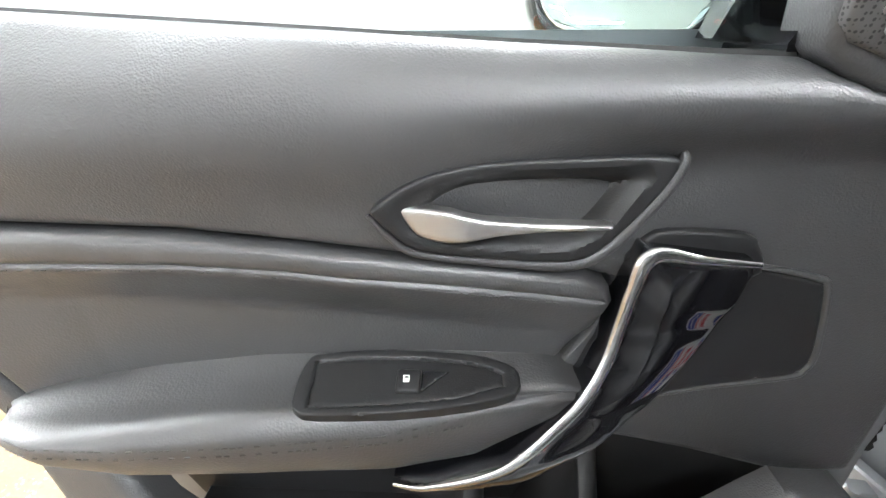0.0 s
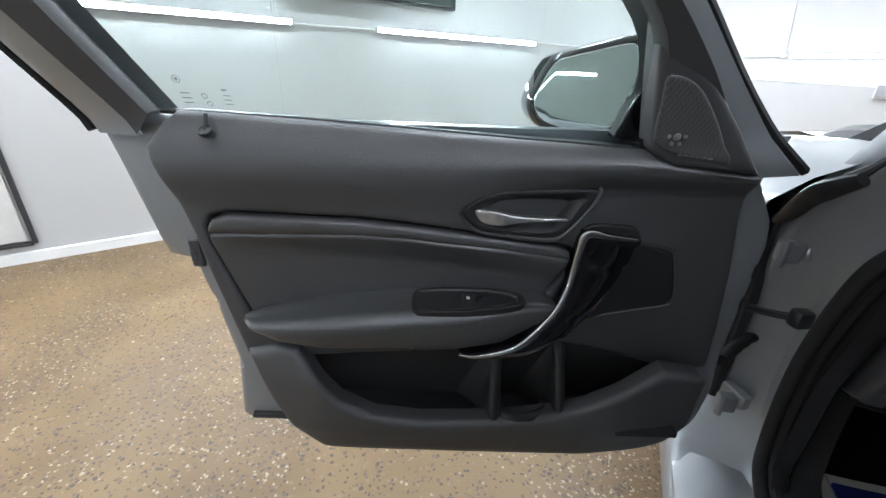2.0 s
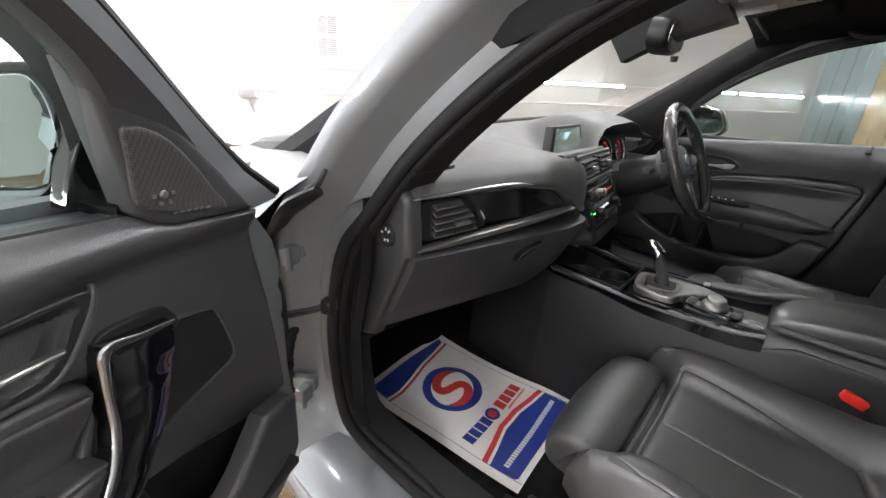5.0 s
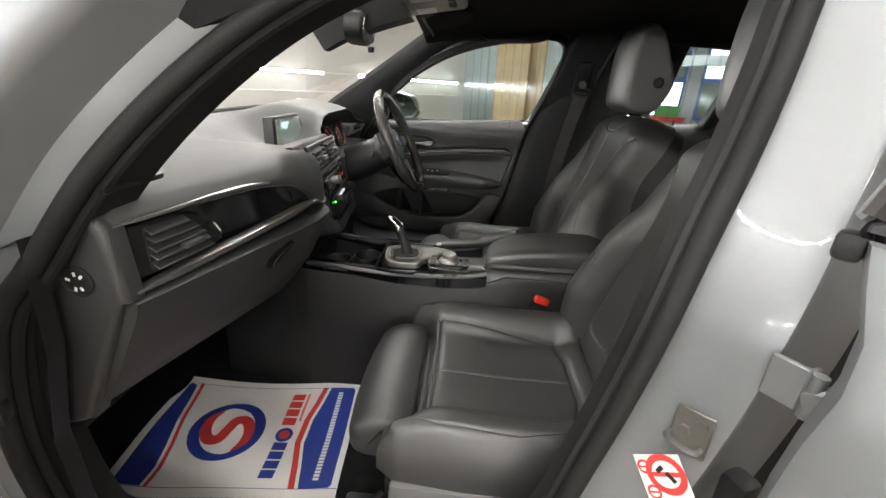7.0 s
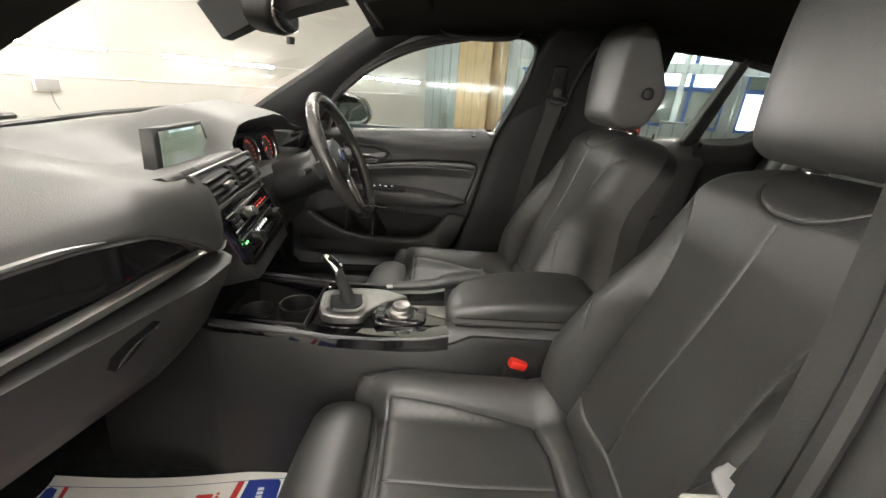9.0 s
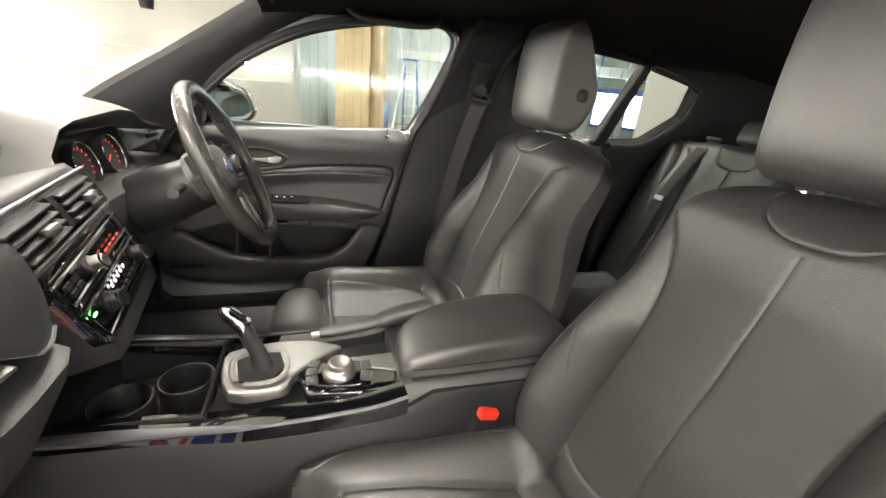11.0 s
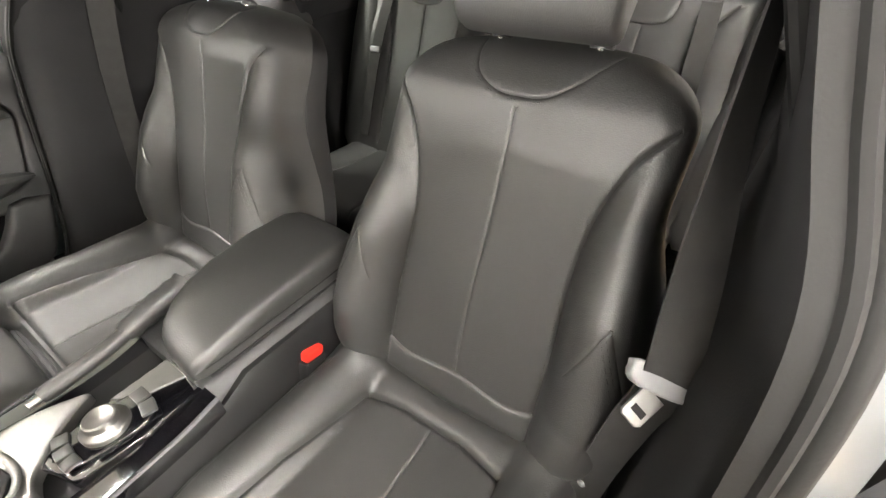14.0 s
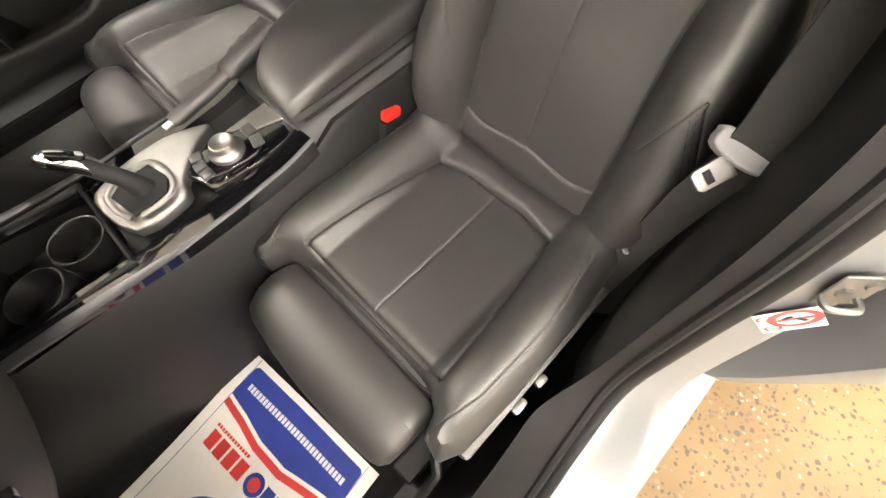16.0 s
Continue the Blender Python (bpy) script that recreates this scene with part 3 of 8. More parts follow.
# ---- next bay behind the curtain ----
FAR0 = EYE0 + LN * RIGHT_S
CURT = glass_material("curtain_film", (0.80, 0.86, 0.88), 0.12)
cur = thing("strip_curtain", FAR0 + LN * 0.05 + UP * 2.74, "clear plastic strip curtain hanging across the opening", "strip curtain")
part("rail", *box(7.1, 0.05, 0.06, 0.006, 2, frame_matrix(FAR0 + LN * 0.06 + LT * 2.25 + UP * 2.72, LT, LN, UP)), ALU, cur, "aluminium rail")
rnd = random.Random(4)
for k in range(34):
    s = -1.25 + k * 0.208
    a = rnd.uniform(-0.02, 0.02)
    pts = [(-0.12, 0.012), (-0.06, -0.004), (0.0, -0.010), (0.06, -0.004), (0.12, 0.012)]
    rows = []
    for z in (2.70, 1.8, 0.9, 0.02):
        w = rnd.uniform(-0.012, 0.012)
        rows.append([FAR0 + LT * (s + p + w * 0.4) + LN * (0.06 + d * (1 if k % 2 else -1) + a + w) + UP * z for p, d in pts])
    part("strip", *loft(rows, cap=False, closed=False), CURT, cur)
far_wall = part("wall_next_bay", *loft([[c4 + LN * 5.5 + UP * 0, c3 + LN * 5.5, c3 + LN * 5.62, c4 + LN * 5.62], [c4 + LN * 5.5 + UP * HIGH, c3 + LN * 5.5 + UP * HIGH, c3 + LN * 5.62 + UP * HIGH, c4 + LN * 5.62 + UP * HIGH]]), WALL, None, "", None, 0)
tagged(far_wall, "pale wall of the next workshop bay", "wall", kind="structure")
for a, b, n in ((c3, c3 + LN * 5.6, LT), (c4, c4 + LN * 5.6, -LT)):
    wall_slab("wall_next_bay_end", a, b, n, "pale end wall of the next workshop bay")


def far(s, d, z):
    return FAR0 + LT * s + LN * d + UP * z


# sheet of plywood leaning against a post
ply = thing("plywood_sheet", far(4.55, 0.6, 0), "upright plywood sheets behind the clear curtain", "plywood")
part("sheet", *box(0.85, 0.03, 2.6, 0.003, 1, frame_matrix(far(4.72, 0.55, 1.3), LT, LN, UP)), TIMBER, ply)
part("sheet", *box(0.42, 0.03, 2.6, 0.003, 1, frame_matrix(far(4.18, 0.7, 1.3), LT, LN, UP)), TIMBER, ply)
# window wall at the back of the bay
for i, s in enumerate((-2.0, 0.2, 2.4)):
    win = thing("window_far", far(s, 5.47, 1.4), "tall bright workshop window with a dark steel frame", "window", "windows of the next bay", kind="structure")
    part("frame", *box(1.8, 0.06, 2.2, 0.004, 1, frame_matrix(far(s, 5.46, 1.7), LT, LN, UP)), BLUEP, win)
    for q in (-0.45, 0.45):
        for z in (1.15, 2.2):
            part("pane", *box(0.78, 0.02, 0.92, 0.002, 1, frame_matrix(far(s + q, 5.42, z), LT, LN, UP)), PANE if (i + int(z)) % 2 else SCREEN, win)
# step ladder
lad = thing("step_ladder", far(3.55, 1.2, 0), "open aluminium step ladder with blue rails", "step ladder")
for q in (-0.22, 0.22):
    part("rail", *tube([far(3.55 + q, 1.5, 0), far(3.55 + q * 0.6, 1.15, 1.75)], 0.025, 8), BLUEP, lad, "blue rail")
    part("rail", *tube([far(3.55 + q * 1.2, 0.75, 0), far(3.55 + q * 0.6, 1.12, 1.72)], 0.022, 8), ALU, lad, "bare aluminium rail")
for k in range(6):
    f = (k + 1) / 7
    part("tread", *box(0.44 - 0.16 * f, 0.09, 0.025, 0.003, 1, frame_matrix(far(3.55, 1.5 - 0.35 * f, 1.75 * f), LT, LN, UP)), ALU, lad)
part("top_tread", *box(0.32, 0.16, 0.04, 0.006, 1, frame_matrix(far(3.55, 1.14, 1.76), LT, LN, UP)), BLUEP, lad)
# stacked crates and tubs
for s, d, z, w, hgt, m, lab, nm in ((4.6, 1.5, 0.0, 0.7, 0.75, BLUEP, "blue plastic drum box on the floor", "storage_bin"), (2.9, 2.0, 0.0, 0.9, 0.7, BLUEP, "blue plastic crate on the floor", "storage_bin"),
                                 (1.5, 1.3, 0.0, 1.1, 0.78, REDPL, "red tool chest on the floor", "tool_chest"), (1.3, 1.3, 0.78, 0.45, 0.22, GREENP, "green plastic tub on the red chest", "tub"),
                                 (0.2, 1.6, 0.0, 0.8, 0.85, GREYPL, "grey parts cabinet on the floor", "parts_cabinet"), (2.2, 1.6, 0.0, 0.5, 0.95, WHITEPL, "white plastic tub on the floor", "tub"),
                                 (5.3, 1.6, 0.0, 0.5, 0.9, GREENP, "green plant pot stand on the floor", "tub")):
    b0 = thing(nm, far(s, d, z), lab, nm.replace("_", " "))
    part("body", *box(w, 0.45, hgt - 0.05, 0.02, 2, frame_matrix(far(s, d, z + hgt / 2 - 0.025), LT, LN, UP)), m, b0)
    part("lid", *box(w + 0.02, 0.47, 0.05, 0.015, 2, frame_matrix(far(s, d, z + hgt - 0.025), LT, LN, UP)), m, b0)
# beam and post frame of the bay
steel = thing("steel_frame", far(1.0, 3.0, 0), "pale steel posts and beam of the next bay", "steel frame")
for s in (-1.6, 0.4, 2.75):
    part("post", *box(0.14, 0.14, HIGH, 0.004, 1, frame_matrix(far(s, 3.0, HIGH / 2), LT, LN, UP)), ALU, steel)
part("beam", *box(7.0, 0.16, 0.22, 0.004, 1, frame_matrix(far(1.0, 2.9, 2.0), LT, LN, UP)), ALU, steel)
# three added lights brighten the bay behind the curtain
bay = batten(1.62, BAY_FILL)
tagged(bay, "added strip light that brightens the next bay", "strip light", "strip lights of the next bay")
for k, (a, d) in enumerate(((1.0, 2.5), (3.6, 2.2), (4.9, 3.6))):
    m = frame_matrix(far(a, d, HIGH - 0.001), -LT, LN, -UP)
    if m.determinant() < 0:
        m = frame_matrix(far(a, d, HIGH - 0.001), LT, LN, -UP)
    if k == 0:
        bay.matrix_world = m
    else:
        copy_thing(bay, m)

# ---- car doors ----
WIN = [(0.211, 1.066), (0.315, 1.146), (0.449, 1.211), (0.628, 1.249), (0.81, 1.268), (0.858, 1.262), (0.880, 1.235), (0.872, 1.19), (0.838, 1.09), (0.784, 0.968)]


def lean(z):
    return -0.035 + 0.45 * max(z - 0.96, 0)


def front_door(M, driver):
    """A front door; M maps (along from the hinge, up, towards the cabin)."""
    D = lambda a, b, c: M @ Vector((a, b, c))
    at = D(0.4, 0.45, -0.08)
    if driver:
        ob = thing("driver_door", at, "closed front car door with black trim and a clear window", "car door", "doors of the car")
    else:
        ob = thing("passenger_door", at, "open silver front car door with black trim and leather armrest", "car door", "doors of the car")

    # upper trim with the belt roll
    def belt(u, z):
        w = step(u, 0.20, 0.42)
        roll = 0.010 * float(step(z, 0.852, 0.905)) - 0.034 * float(step(z, 0.908, 0.975)) ** 1.3
        front = -0.030 + 0.024 * float(step(z, 0.880, 0.918)) - 0.024 * float(step(z, 0.922, 0.952))
        return w * roll + (1 - w) * front
    # the panel runs round the upholstered insert and the armrest; a hidden slit below the armrest joins both outlines
    outer_a = [(0.781, 0.932), (0.768, 0.957), (0.752, 0.9705), (0.60, 0.9640), (0.42, 0.9540), (0.33, 0.9485), (0.176, 0.9410), (0.145, 0.926), (0.03, 0.914), (0.026, 0.855), (0.012, 0.774), (0.002, 0.681), (-0.003, 0.60), (0.068, 0.60), (0.15, 0.624), (0.24, 0.645), (0.407, 0.644), (0.460, 0.640)]
    hole = [(0.460, 0.672), (0.40, 0.676), (0.34, 0.688), (0.30, 0.705), (0.272, 0.735), (0.254, 0.765), (0.246, 0.790), (0.249, 0.8045), (0.275, 0.814), (0.351, 0.8275), (0.418, 0.8375), (0.469, 0.843), (0.529, 0.8485), (0.615, 0.8505), (0.700, 0.852), (0.724, 0.846), (0.733, 0.830), (0.731, 0.810), (0.711, 0.745), (0.695, 0.692), (0.66, 0.672), (0.60, 0.670), (0.53, 0.671), (0.462, 0.672)]
    outer_b = [(0.462, 0.640), (0.541, 0.634), (0.643, 0.624), (0.711, 0.622), (0.727, 0.699), (0.743, 0.775), (0.751, 0.823), (0.762, 0.867), (0.770, 0.891)]
    part("trim_panel", *pillow(outer_a + hole + outer_b, belt, 0.006, 0.008, 0.03, 0.009), SOFT, ob, "black grained soft trim panel", M)

    # upholstered insert with a stitched roll along its top
    ins = [(0.722, 0.841), (0.700, 0.8490), (0.615, 0.8478), (0.529, 0.8458), (0.469, 0.8402), (0.418, 0.8348), (0.351, 0.8248), (0.275, 0.8112), (0.252, 0.8022), (0.2485, 0.792), (0.256, 0.767), (0.274, 0.737), (0.302, 0.707), (0.34, 0.690), (0.46, 0.675), (0.60, 0.673), (0.66, 0.675), (0.692, 0.694), (0.709, 0.745), (0.729, 0.812), (0.730, 0.828)]
    roll_line = [(0.724, 0.8225), (0.627, 0.8238), (0.53, 0.8255), (0.463, 0.8228), (0.357, 0.8115), (0.284, 0.7975), (0.257, 0.7925)]

    def hollow(u, z):
        zt = interp(u, [0.25, 0.275, 0.351, 0.418, 0.469, 0.529, 0.615, 0.70], [0.802, 0.811, 0.8245, 0.8345, 0.840, 0.8455, 0.8475, 0.8487])
        crest = interp(u, [0.25, 0.30, 0.36, 0.42], [-0.016, -0.010, -0.001, 0.004])
        base = interp(u, [0.25, 0.45, 0.62, 0.70, 0.73], [-0.026, -0.016, -0.010, -0.001, 0.004])
        k = float(step(zt - z, 0.014, 0.062))
        return crest * (1 - k) + base * k + 0.0012 * math.sin(math.pi * float(np.clip((zt - z) / 0.024, 0, 1)))
    part("door_insert", *pillow(ins, hollow, 0.005, 0.007, 0.015, 0.0055, seams=[(roll_line, 0.0017, 0.0030)]), VINYL, ob, "black leather insert with a stitched roll", M)
    fine = curve([(u, z - 0.0042, hollow(u, z - 0.0042) + 0.0003) for u, z in roll_line], 8)
    part("stitching", *stitches([D(*p) for p in fine]), THREAD, ob)

    # armrest
    us = np.linspace(0.703, 0.264, 48)
    rings = []
    edge_a, edge_b = [], []
    X = [0.264, 0.285, 0.34, 0.40, 0.50, 0.58, 0.64, 0.68, 0.703]
    for u in us:
        zt = interp(u, X, [0.729, 0.738, 0.7425, 0.7465, 0.743, 0.732, 0.716, 0.703, 0.695])
        z1 = interp(u, X, [0.726, 0.7305, 0.7320, 0.7320, 0.7310, 0.7235, 0.715, 0.706, 0.695])
        zf = interp(u, X, [0.724, 0.727, 0.723, 0.7145, 0.712, 0.7105, 0.708, 0.703, 0.6945])
        zb = interp(u, X, [0.716, 0.703, 0.674, 0.668, 0.672, 0.673, 0.680, 0.690, 0.6935])
        ne = interp(u, X, [0.003, 0.009, 0.022, 0.034, 0.045, 0.050, 0.049, 0.036, 0.006])
        kk = min(1.0, ne / 0.042)
        sec = [(-0.030, zt + 0.001), (-0.022, zt - 0.001), (0.0, z1 + 0.0035), (0.020 * kk, z1), (ne - 0.012 * kk, z1 * 0.9 + zf * 0.1), (ne - 0.003, zf * 0.55 + z1 * 0.45), (ne + 0.0005, zf - 0.002), (ne, zf * 0.55 + zb * 0.45), (ne - 0.007 * kk, zb + 0.004), (ne - 0.022 * kk, zb), (-0.022, zb - 0.004)]
        fine = curve(sec, 4)
        rings.append([Vector((u, z, n)) for n, z in fine])
        front = sorted((z, n) for n, z in fine[16:33])
        for edge, z in ((edge_a, zf + 0.001), (edge_b, zf - 0.0055)):
            edge.append((u, z, interp(z, [p[0] for p in front], [p[1] for p in front]) + 0.0005))
    v, f = loft(rings, cap=False, closed=False)
    part("armrest", v, [tuple(reversed(x)) for x in f], VINYL, ob, "padded black leather armrest with double stitching", M)
    for e in (edge_a, edge_b):
        part("stitching", *stitches([D(*p) for p in e[4:-9]]), THREAD, ob)

    # switch plate lying on the nearly level top of the armrest
    S = M @ frame_matrix((0, 0.7366, 0.006), (1, 0, 0), (0, 0.2149, -0.9766), (0, 0.9766, 0.2149))
    plate = [(0.4615, 0.0155), (0.4540, 0.0195), (0.436, 0.0222), (0.400, 0.0250), (0.345, 0.0225), (0.325, 0.0180), (0.3125, 0.0120), (0.3090, 0.0030), (0.3135, -0.0085), (0.345, -0.0180), (0.393, -0.0250), (0.446, -0.0285), (0.4585, -0.0268), (0.4640, -0.0200), (0.4652, 0.0)]
    plate_in = [(0.4558, 0.0123), (0.425, 0.0165), (0.3905, 0.0176), (0.350, 0.0155), (0.3324, 0.0122), (0.3205, 0.0066), (0.3205, -0.0032), (0.3564, -0.0136), (0.400, -0.0195), (0.4530, -0.0228)]
    flat_in = np.array(plate_in)
    rim_low = lambda u, b: 0.0032 if not inside(np.array([[u, b]]), flat_in)[0] else 0.0014
    sw = part("switch_plate", *pillow(plate, rim_low, 0.0015, 0.0022, 0.008, 0.0042, 2, seams=[(plate_in + plate_in[:1], 0.0009, 0.0012)]), HARD, ob, "flat black switch plate", S)
    for k in ((0,) if not driver else (-1, 0, 1, 2)):
        Sb = S @ Matrix.Translation((0.387 - 0.022 * k, -0.0015 + 0.004 * (k % 2 if driver else 0), 0.0012))
        part("window_switch", *pillow([(-0.0085, -0.0088), (0.0085, -0.0088), (0.0085, 0.0088), (-0.0085, 0.0088)], lambda a, b: 0.0042 - 14 * b * b, 0.0014, 0.0014, 0.006, 0.003), HARD, sw, "black window switch", Sb)
        part("switch_scoop", *pillow([(-0.0092, -0.0080), (-0.016, -0.0020), (-0.0285, 0.0088), (-0.0092, 0.0088)], lambda a, b: 0.0016, 0.001, 0.0008, 0.003, 0.004), PIANO, sw, "glossy finger scoop", Sb)
        part("symbol", *merge(box(0.0040, 0.0030, 0.0003, 0, 1, Matrix.Translation((0.0012, -0.0010, 0.0046))), box(0.0034, 0.0007, 0.0003, 0, 1, Matrix.Translation((0.0015, 0.0026, 0.0044))), box(0.0007, 0.0036, 0.0003, 0, 1, Matrix.Translation((-0.0005, 0.0010, 0.0045))), box(0.0007, 0.0036, 0.0003, 0, 1, Matrix.Translation((0.0031, 0.0010, 0.0045)))), WHITELED if driver else INKWHITE, sw, "small white window symbol", Sb)

    # inner release: bezel with a bowl, lever
    bez = [(0.4025, 0.8665), (0.396, 0.872), (0.385, 0.8795), (0.367, 0.8865), (0.343, 0.8908), (0.312, 0.8920), (0.270, 0.8920), (0.236, 0.8912), (0.2290, 0.8875), (0.231, 0.8790), (0.240, 0.8640), (0.256, 0.8440), (0.270, 0.8310), (0.280, 0.8275), (0.295, 0.8275), (0.334, 0.8325), (0.377, 0.8400), (0.389, 0.8490), (0.399, 0.8595)]
    bowl = np.array([(0.389, 0.8668), (0.370, 0.8775), (0.349, 0.8838), (0.312, 0.8862), (0.280, 0.8862), (0.244, 0.8838), (0.251, 0.8690), (0.264, 0.8500), (0.276, 0.8398), (0.292, 0.8352), (0.337, 0.8402), (0.371, 0.8462), (0.383, 0.8535)])
    bowl = np.array(curve([tuple(p) for p in bowl], 3, True))
    lie = lambda u: 0.0100 - 0.147 * (0.402 - u)

    def dish(u, z):
        p = np.array([[u, z]])
        if not inside(p, bowl)[0]:
            return lie(u)
        d = float(seg_dist(p, bowl, True)[0])
        return lie(u) - 0.0022 - 0.019 * float(step(d, 0.001, 0.017)) * (0.25 + 0.75 * float(step(0.395 - u, 0.0, 0.06))) * (0.45 + 0.55 * float(step(u, 0.243, 0.285)))
    part("handle_bezel", *pillow(bez, dish, 0.0025, 0.0025, 0.02, 0.0030, 2), HARD, ob, "black plastic bowl round the release", M)
    # raised welt of the trim round the bezel
    welt = curve([(0.226, 0.8930), (0.2245, 0.8860), (0.232, 0.8690), (0.250, 0.8430), (0.266, 0.8275), (0.280, 0.8225), (0.297, 0.8230), (0.336, 0.8285), (0.378, 0.8360), (0.393, 0.8465), (0.4055, 0.8620)], 5)
    part("bezel_welt", *tube([D(u, z, lie(u) - 0.0065) for u, z in welt], [interp(i, [0, 8, 30, len(welt) - 1], [0.0015, 0.0050, 0.0045, 0.0015]) for i in range(len(welt))], 10), SOFT, ob, "raised edge of the trim round the bowl")
    lev = [(0.388, 0.8668), (0.380, 0.8672), (0.358, 0.8668), (0.339, 0.8615), (0.308, 0.8594), (0.271, 0.8589), (0.2695, 0.8573), (0.271, 0.8558), (0.307, 0.8538), (0.332, 0.8510), (0.352, 0.8482), (0.366, 0.8474), (0.378, 0.8503), (0.386, 0.8605)]
    part("release_lever", *pillow(lev, lambda u, z: 0.0085 + 0.0035 * math.exp(-((u - 0.352) / 0.014) ** 2) - 0.0035 * float(step(u, 0.36, 0.39)), 0.0022, 0.0030, 0.006, 0.003, 2), SATIN, ob, "satin metal release lever", M)

    # grab handle: glossy blade with a bright rail along its edge
    rail_line = [(0.1690, 0.8270), (0.205, 0.8310), (0.238, 0.8350), (0.2450, 0.8110), (0.2480, 0.7830), (0.2525, 0.7570), (0.263, 0.7320), (0.279, 0.7090), (0.319, 0.6770), (0.372, 0.6650), (0.398, 0.6665)]
    blade = rail_line[:3] + rail_line[3:] + [(0.360, 0.6570), (0.325, 0.6570), (0.292, 0.6630), (0.248, 0.6845), (0.212, 0.7165), (0.187, 0.7540), (0.169, 0.7920), (0.1640, 0.8190)]
    rail_n = lambda z: interp(z, [0.664, 0.676, 0.709, 0.757, 0.78, 0.835], [0.038, 0.031, 0.016, 0.004, 0.000, -0.002])

    def gdep(u, z):
        zs = [0.660, 0.665, 0.677, 0.709, 0.732, 0.757, 0.783, 0.811, 0.835]
        ur = interp(z, [0.657, 0.663, 0.6845, 0.7165, 0.754, 0.792, 0.819, 0.836], [0.33, 0.292, 0.248, 0.212, 0.187, 0.169, 0.164, 0.164])
        ul = interp(z, zs, [0.40, 0.372, 0.319, 0.279, 0.263, 0.2525, 0.248, 0.245, 0.238])
        q = float(np.clip((u - ur) / (ul - ur), 0, 1))
        return rail_n(z) - 0.012 + 0.011 * q + 0.004 * math.sin(math.pi * q)
    part("grab_handle", *pillow(blade, gdep, 0.004, 0.005, 0.026, 0.006), PIANO, ob, "glossy black grab handle", M)
    seat_ring = [(0.243, 0.815), (0.2385, 0.8300), (0.231, 0.8385), (0.219, 0.8420), (0.172, 0.8400), (0.160, 0.8315), (0.152, 0.8120), (0.175, 0.800), (0.215, 0.800)]
    part("handle_socket", *pillow(seat_ring, lambda u, z: -0.0235, 0.003, 0.003, 0.02, 0.006, 2), HARD, ob, "black socket round the handle's top", M)
    line = curve([(u, z, rail_n(z) - (0.006 if u < 0.18 else 0.003 if u < 0.21 else 0.0)) for u, z in rail_line], 8)
    rr = [interp(i, [0, len(line) * 0.10, len(line) * 0.20, len(line) * 0.30, len(line) * 0.75, len(line) - 1], [0.0020, 0.0032, 0.0062, 0.0046, 0.0044, 0.0015]) for i in range(len(line))]
    part("bright_rail", *tube([D(*p) for p in line], rr, 12, flat=0.6, normal=tuple(M.to_3x3() @ Vector((0, 0, 1)))), BRIGHTRAIL, ob, "polished metal rail")

    # plain cover beside the grab handle
    cov = [(0.160, 0.8135), (0.149, 0.8120), (0.112, 0.8045), (0.102, 0.7950), (0.088, 0.7440), (0.0885, 0.7260), (0.100, 0.7170), (0.184, 0.7000), (0.215, 0.695), (0.205, 0.790)]
    part("cover_panel", *pillow(cov, lambda u, z: -0.0272 + 0.004 * float(step(u, 0.14, 0.22)), 0.003, 0.0025, 0.012, 0.010, 2), HARD, ob, "smooth black cover", M)

    rim = curve([(0.158, 0.8150), (0.149, 0.8140), (0.111, 0.8062), (0.1005, 0.7960), (0.0862, 0.7440), (0.0868, 0.7250), (0.099, 0.7152), (0.184, 0.6982), (0.205, 0.6940)], 5)
    part("cover_welt", *tube([D(u, z, -0.0292 + 0.004 * float(step(u, 0.14, 0.22))) for u, z in rim], [0.0014 + 0.0016 * math.sin(math.pi * i / (len(rim) - 1)) for i in range(len(rim))], 10), SOFT, ob, "raised edge of the trim round the cover")

    # speaker triangle
    sail = [(0.211, 1.078), (0.196, 1.016), (0.178, 0.946), (0.164, 0.933), (0.145, 0.925), (0.036, 0.917), (0.058, 0.945), (0.080, 0.971), (0.130, 1.020), (0.168, 1.052), (0.198, 1.075)]
    sd = lambda u, z: -0.008 + 0.40 * max(z - 0.95, 0) * 0.55
    part("speaker_cover", *pillow(sail, sd, 0.008, 0.008, 0.03, 0.010), SOFT, ob, "black triangular speaker cover", M)
    gri = [(0.190, 1.024), (0.186, 0.999), (0.182, 0.968), (0.172, 0.948), (0.128, 0.936), (0.080, 0.930), (0.096, 0.954), (0.115, 0.980), (0.144, 1.011), (0.166, 1.024), (0.182, 1.027)]
    grl = part("speaker_grille", *pillow(gri, lambda u, z: sd(u, z) + 0.0035, 0.004, 0.003, 0.01, 0.008, 2), GRILLE, ob, "fine perforated metal grille", M)
    Mg = M @ Matrix.Translation((0.156, 0.9615, 0)) @ Matrix.Translation((0, 0, sd(0.156, 0.9615) + 0.003))
    part("tweeter", *merge(lathe([(0.0, 0.0035), (0.0030, 0.0032), (0.0042, 0.0018), (0.0046, 0.0)], 14, Mg), *[lathe([(0.0, 0.0022), (0.0022, 0.0018), (0.0026, 0.0)], 10, Mg @ Matrix.Rotation(a, 4, "Z") @ Matrix.Translation((0.0095, 0, 0.0))) for a in np.arange(6) * math.pi / 3]), SATIN, grl, "small metal tweeter with six dots")
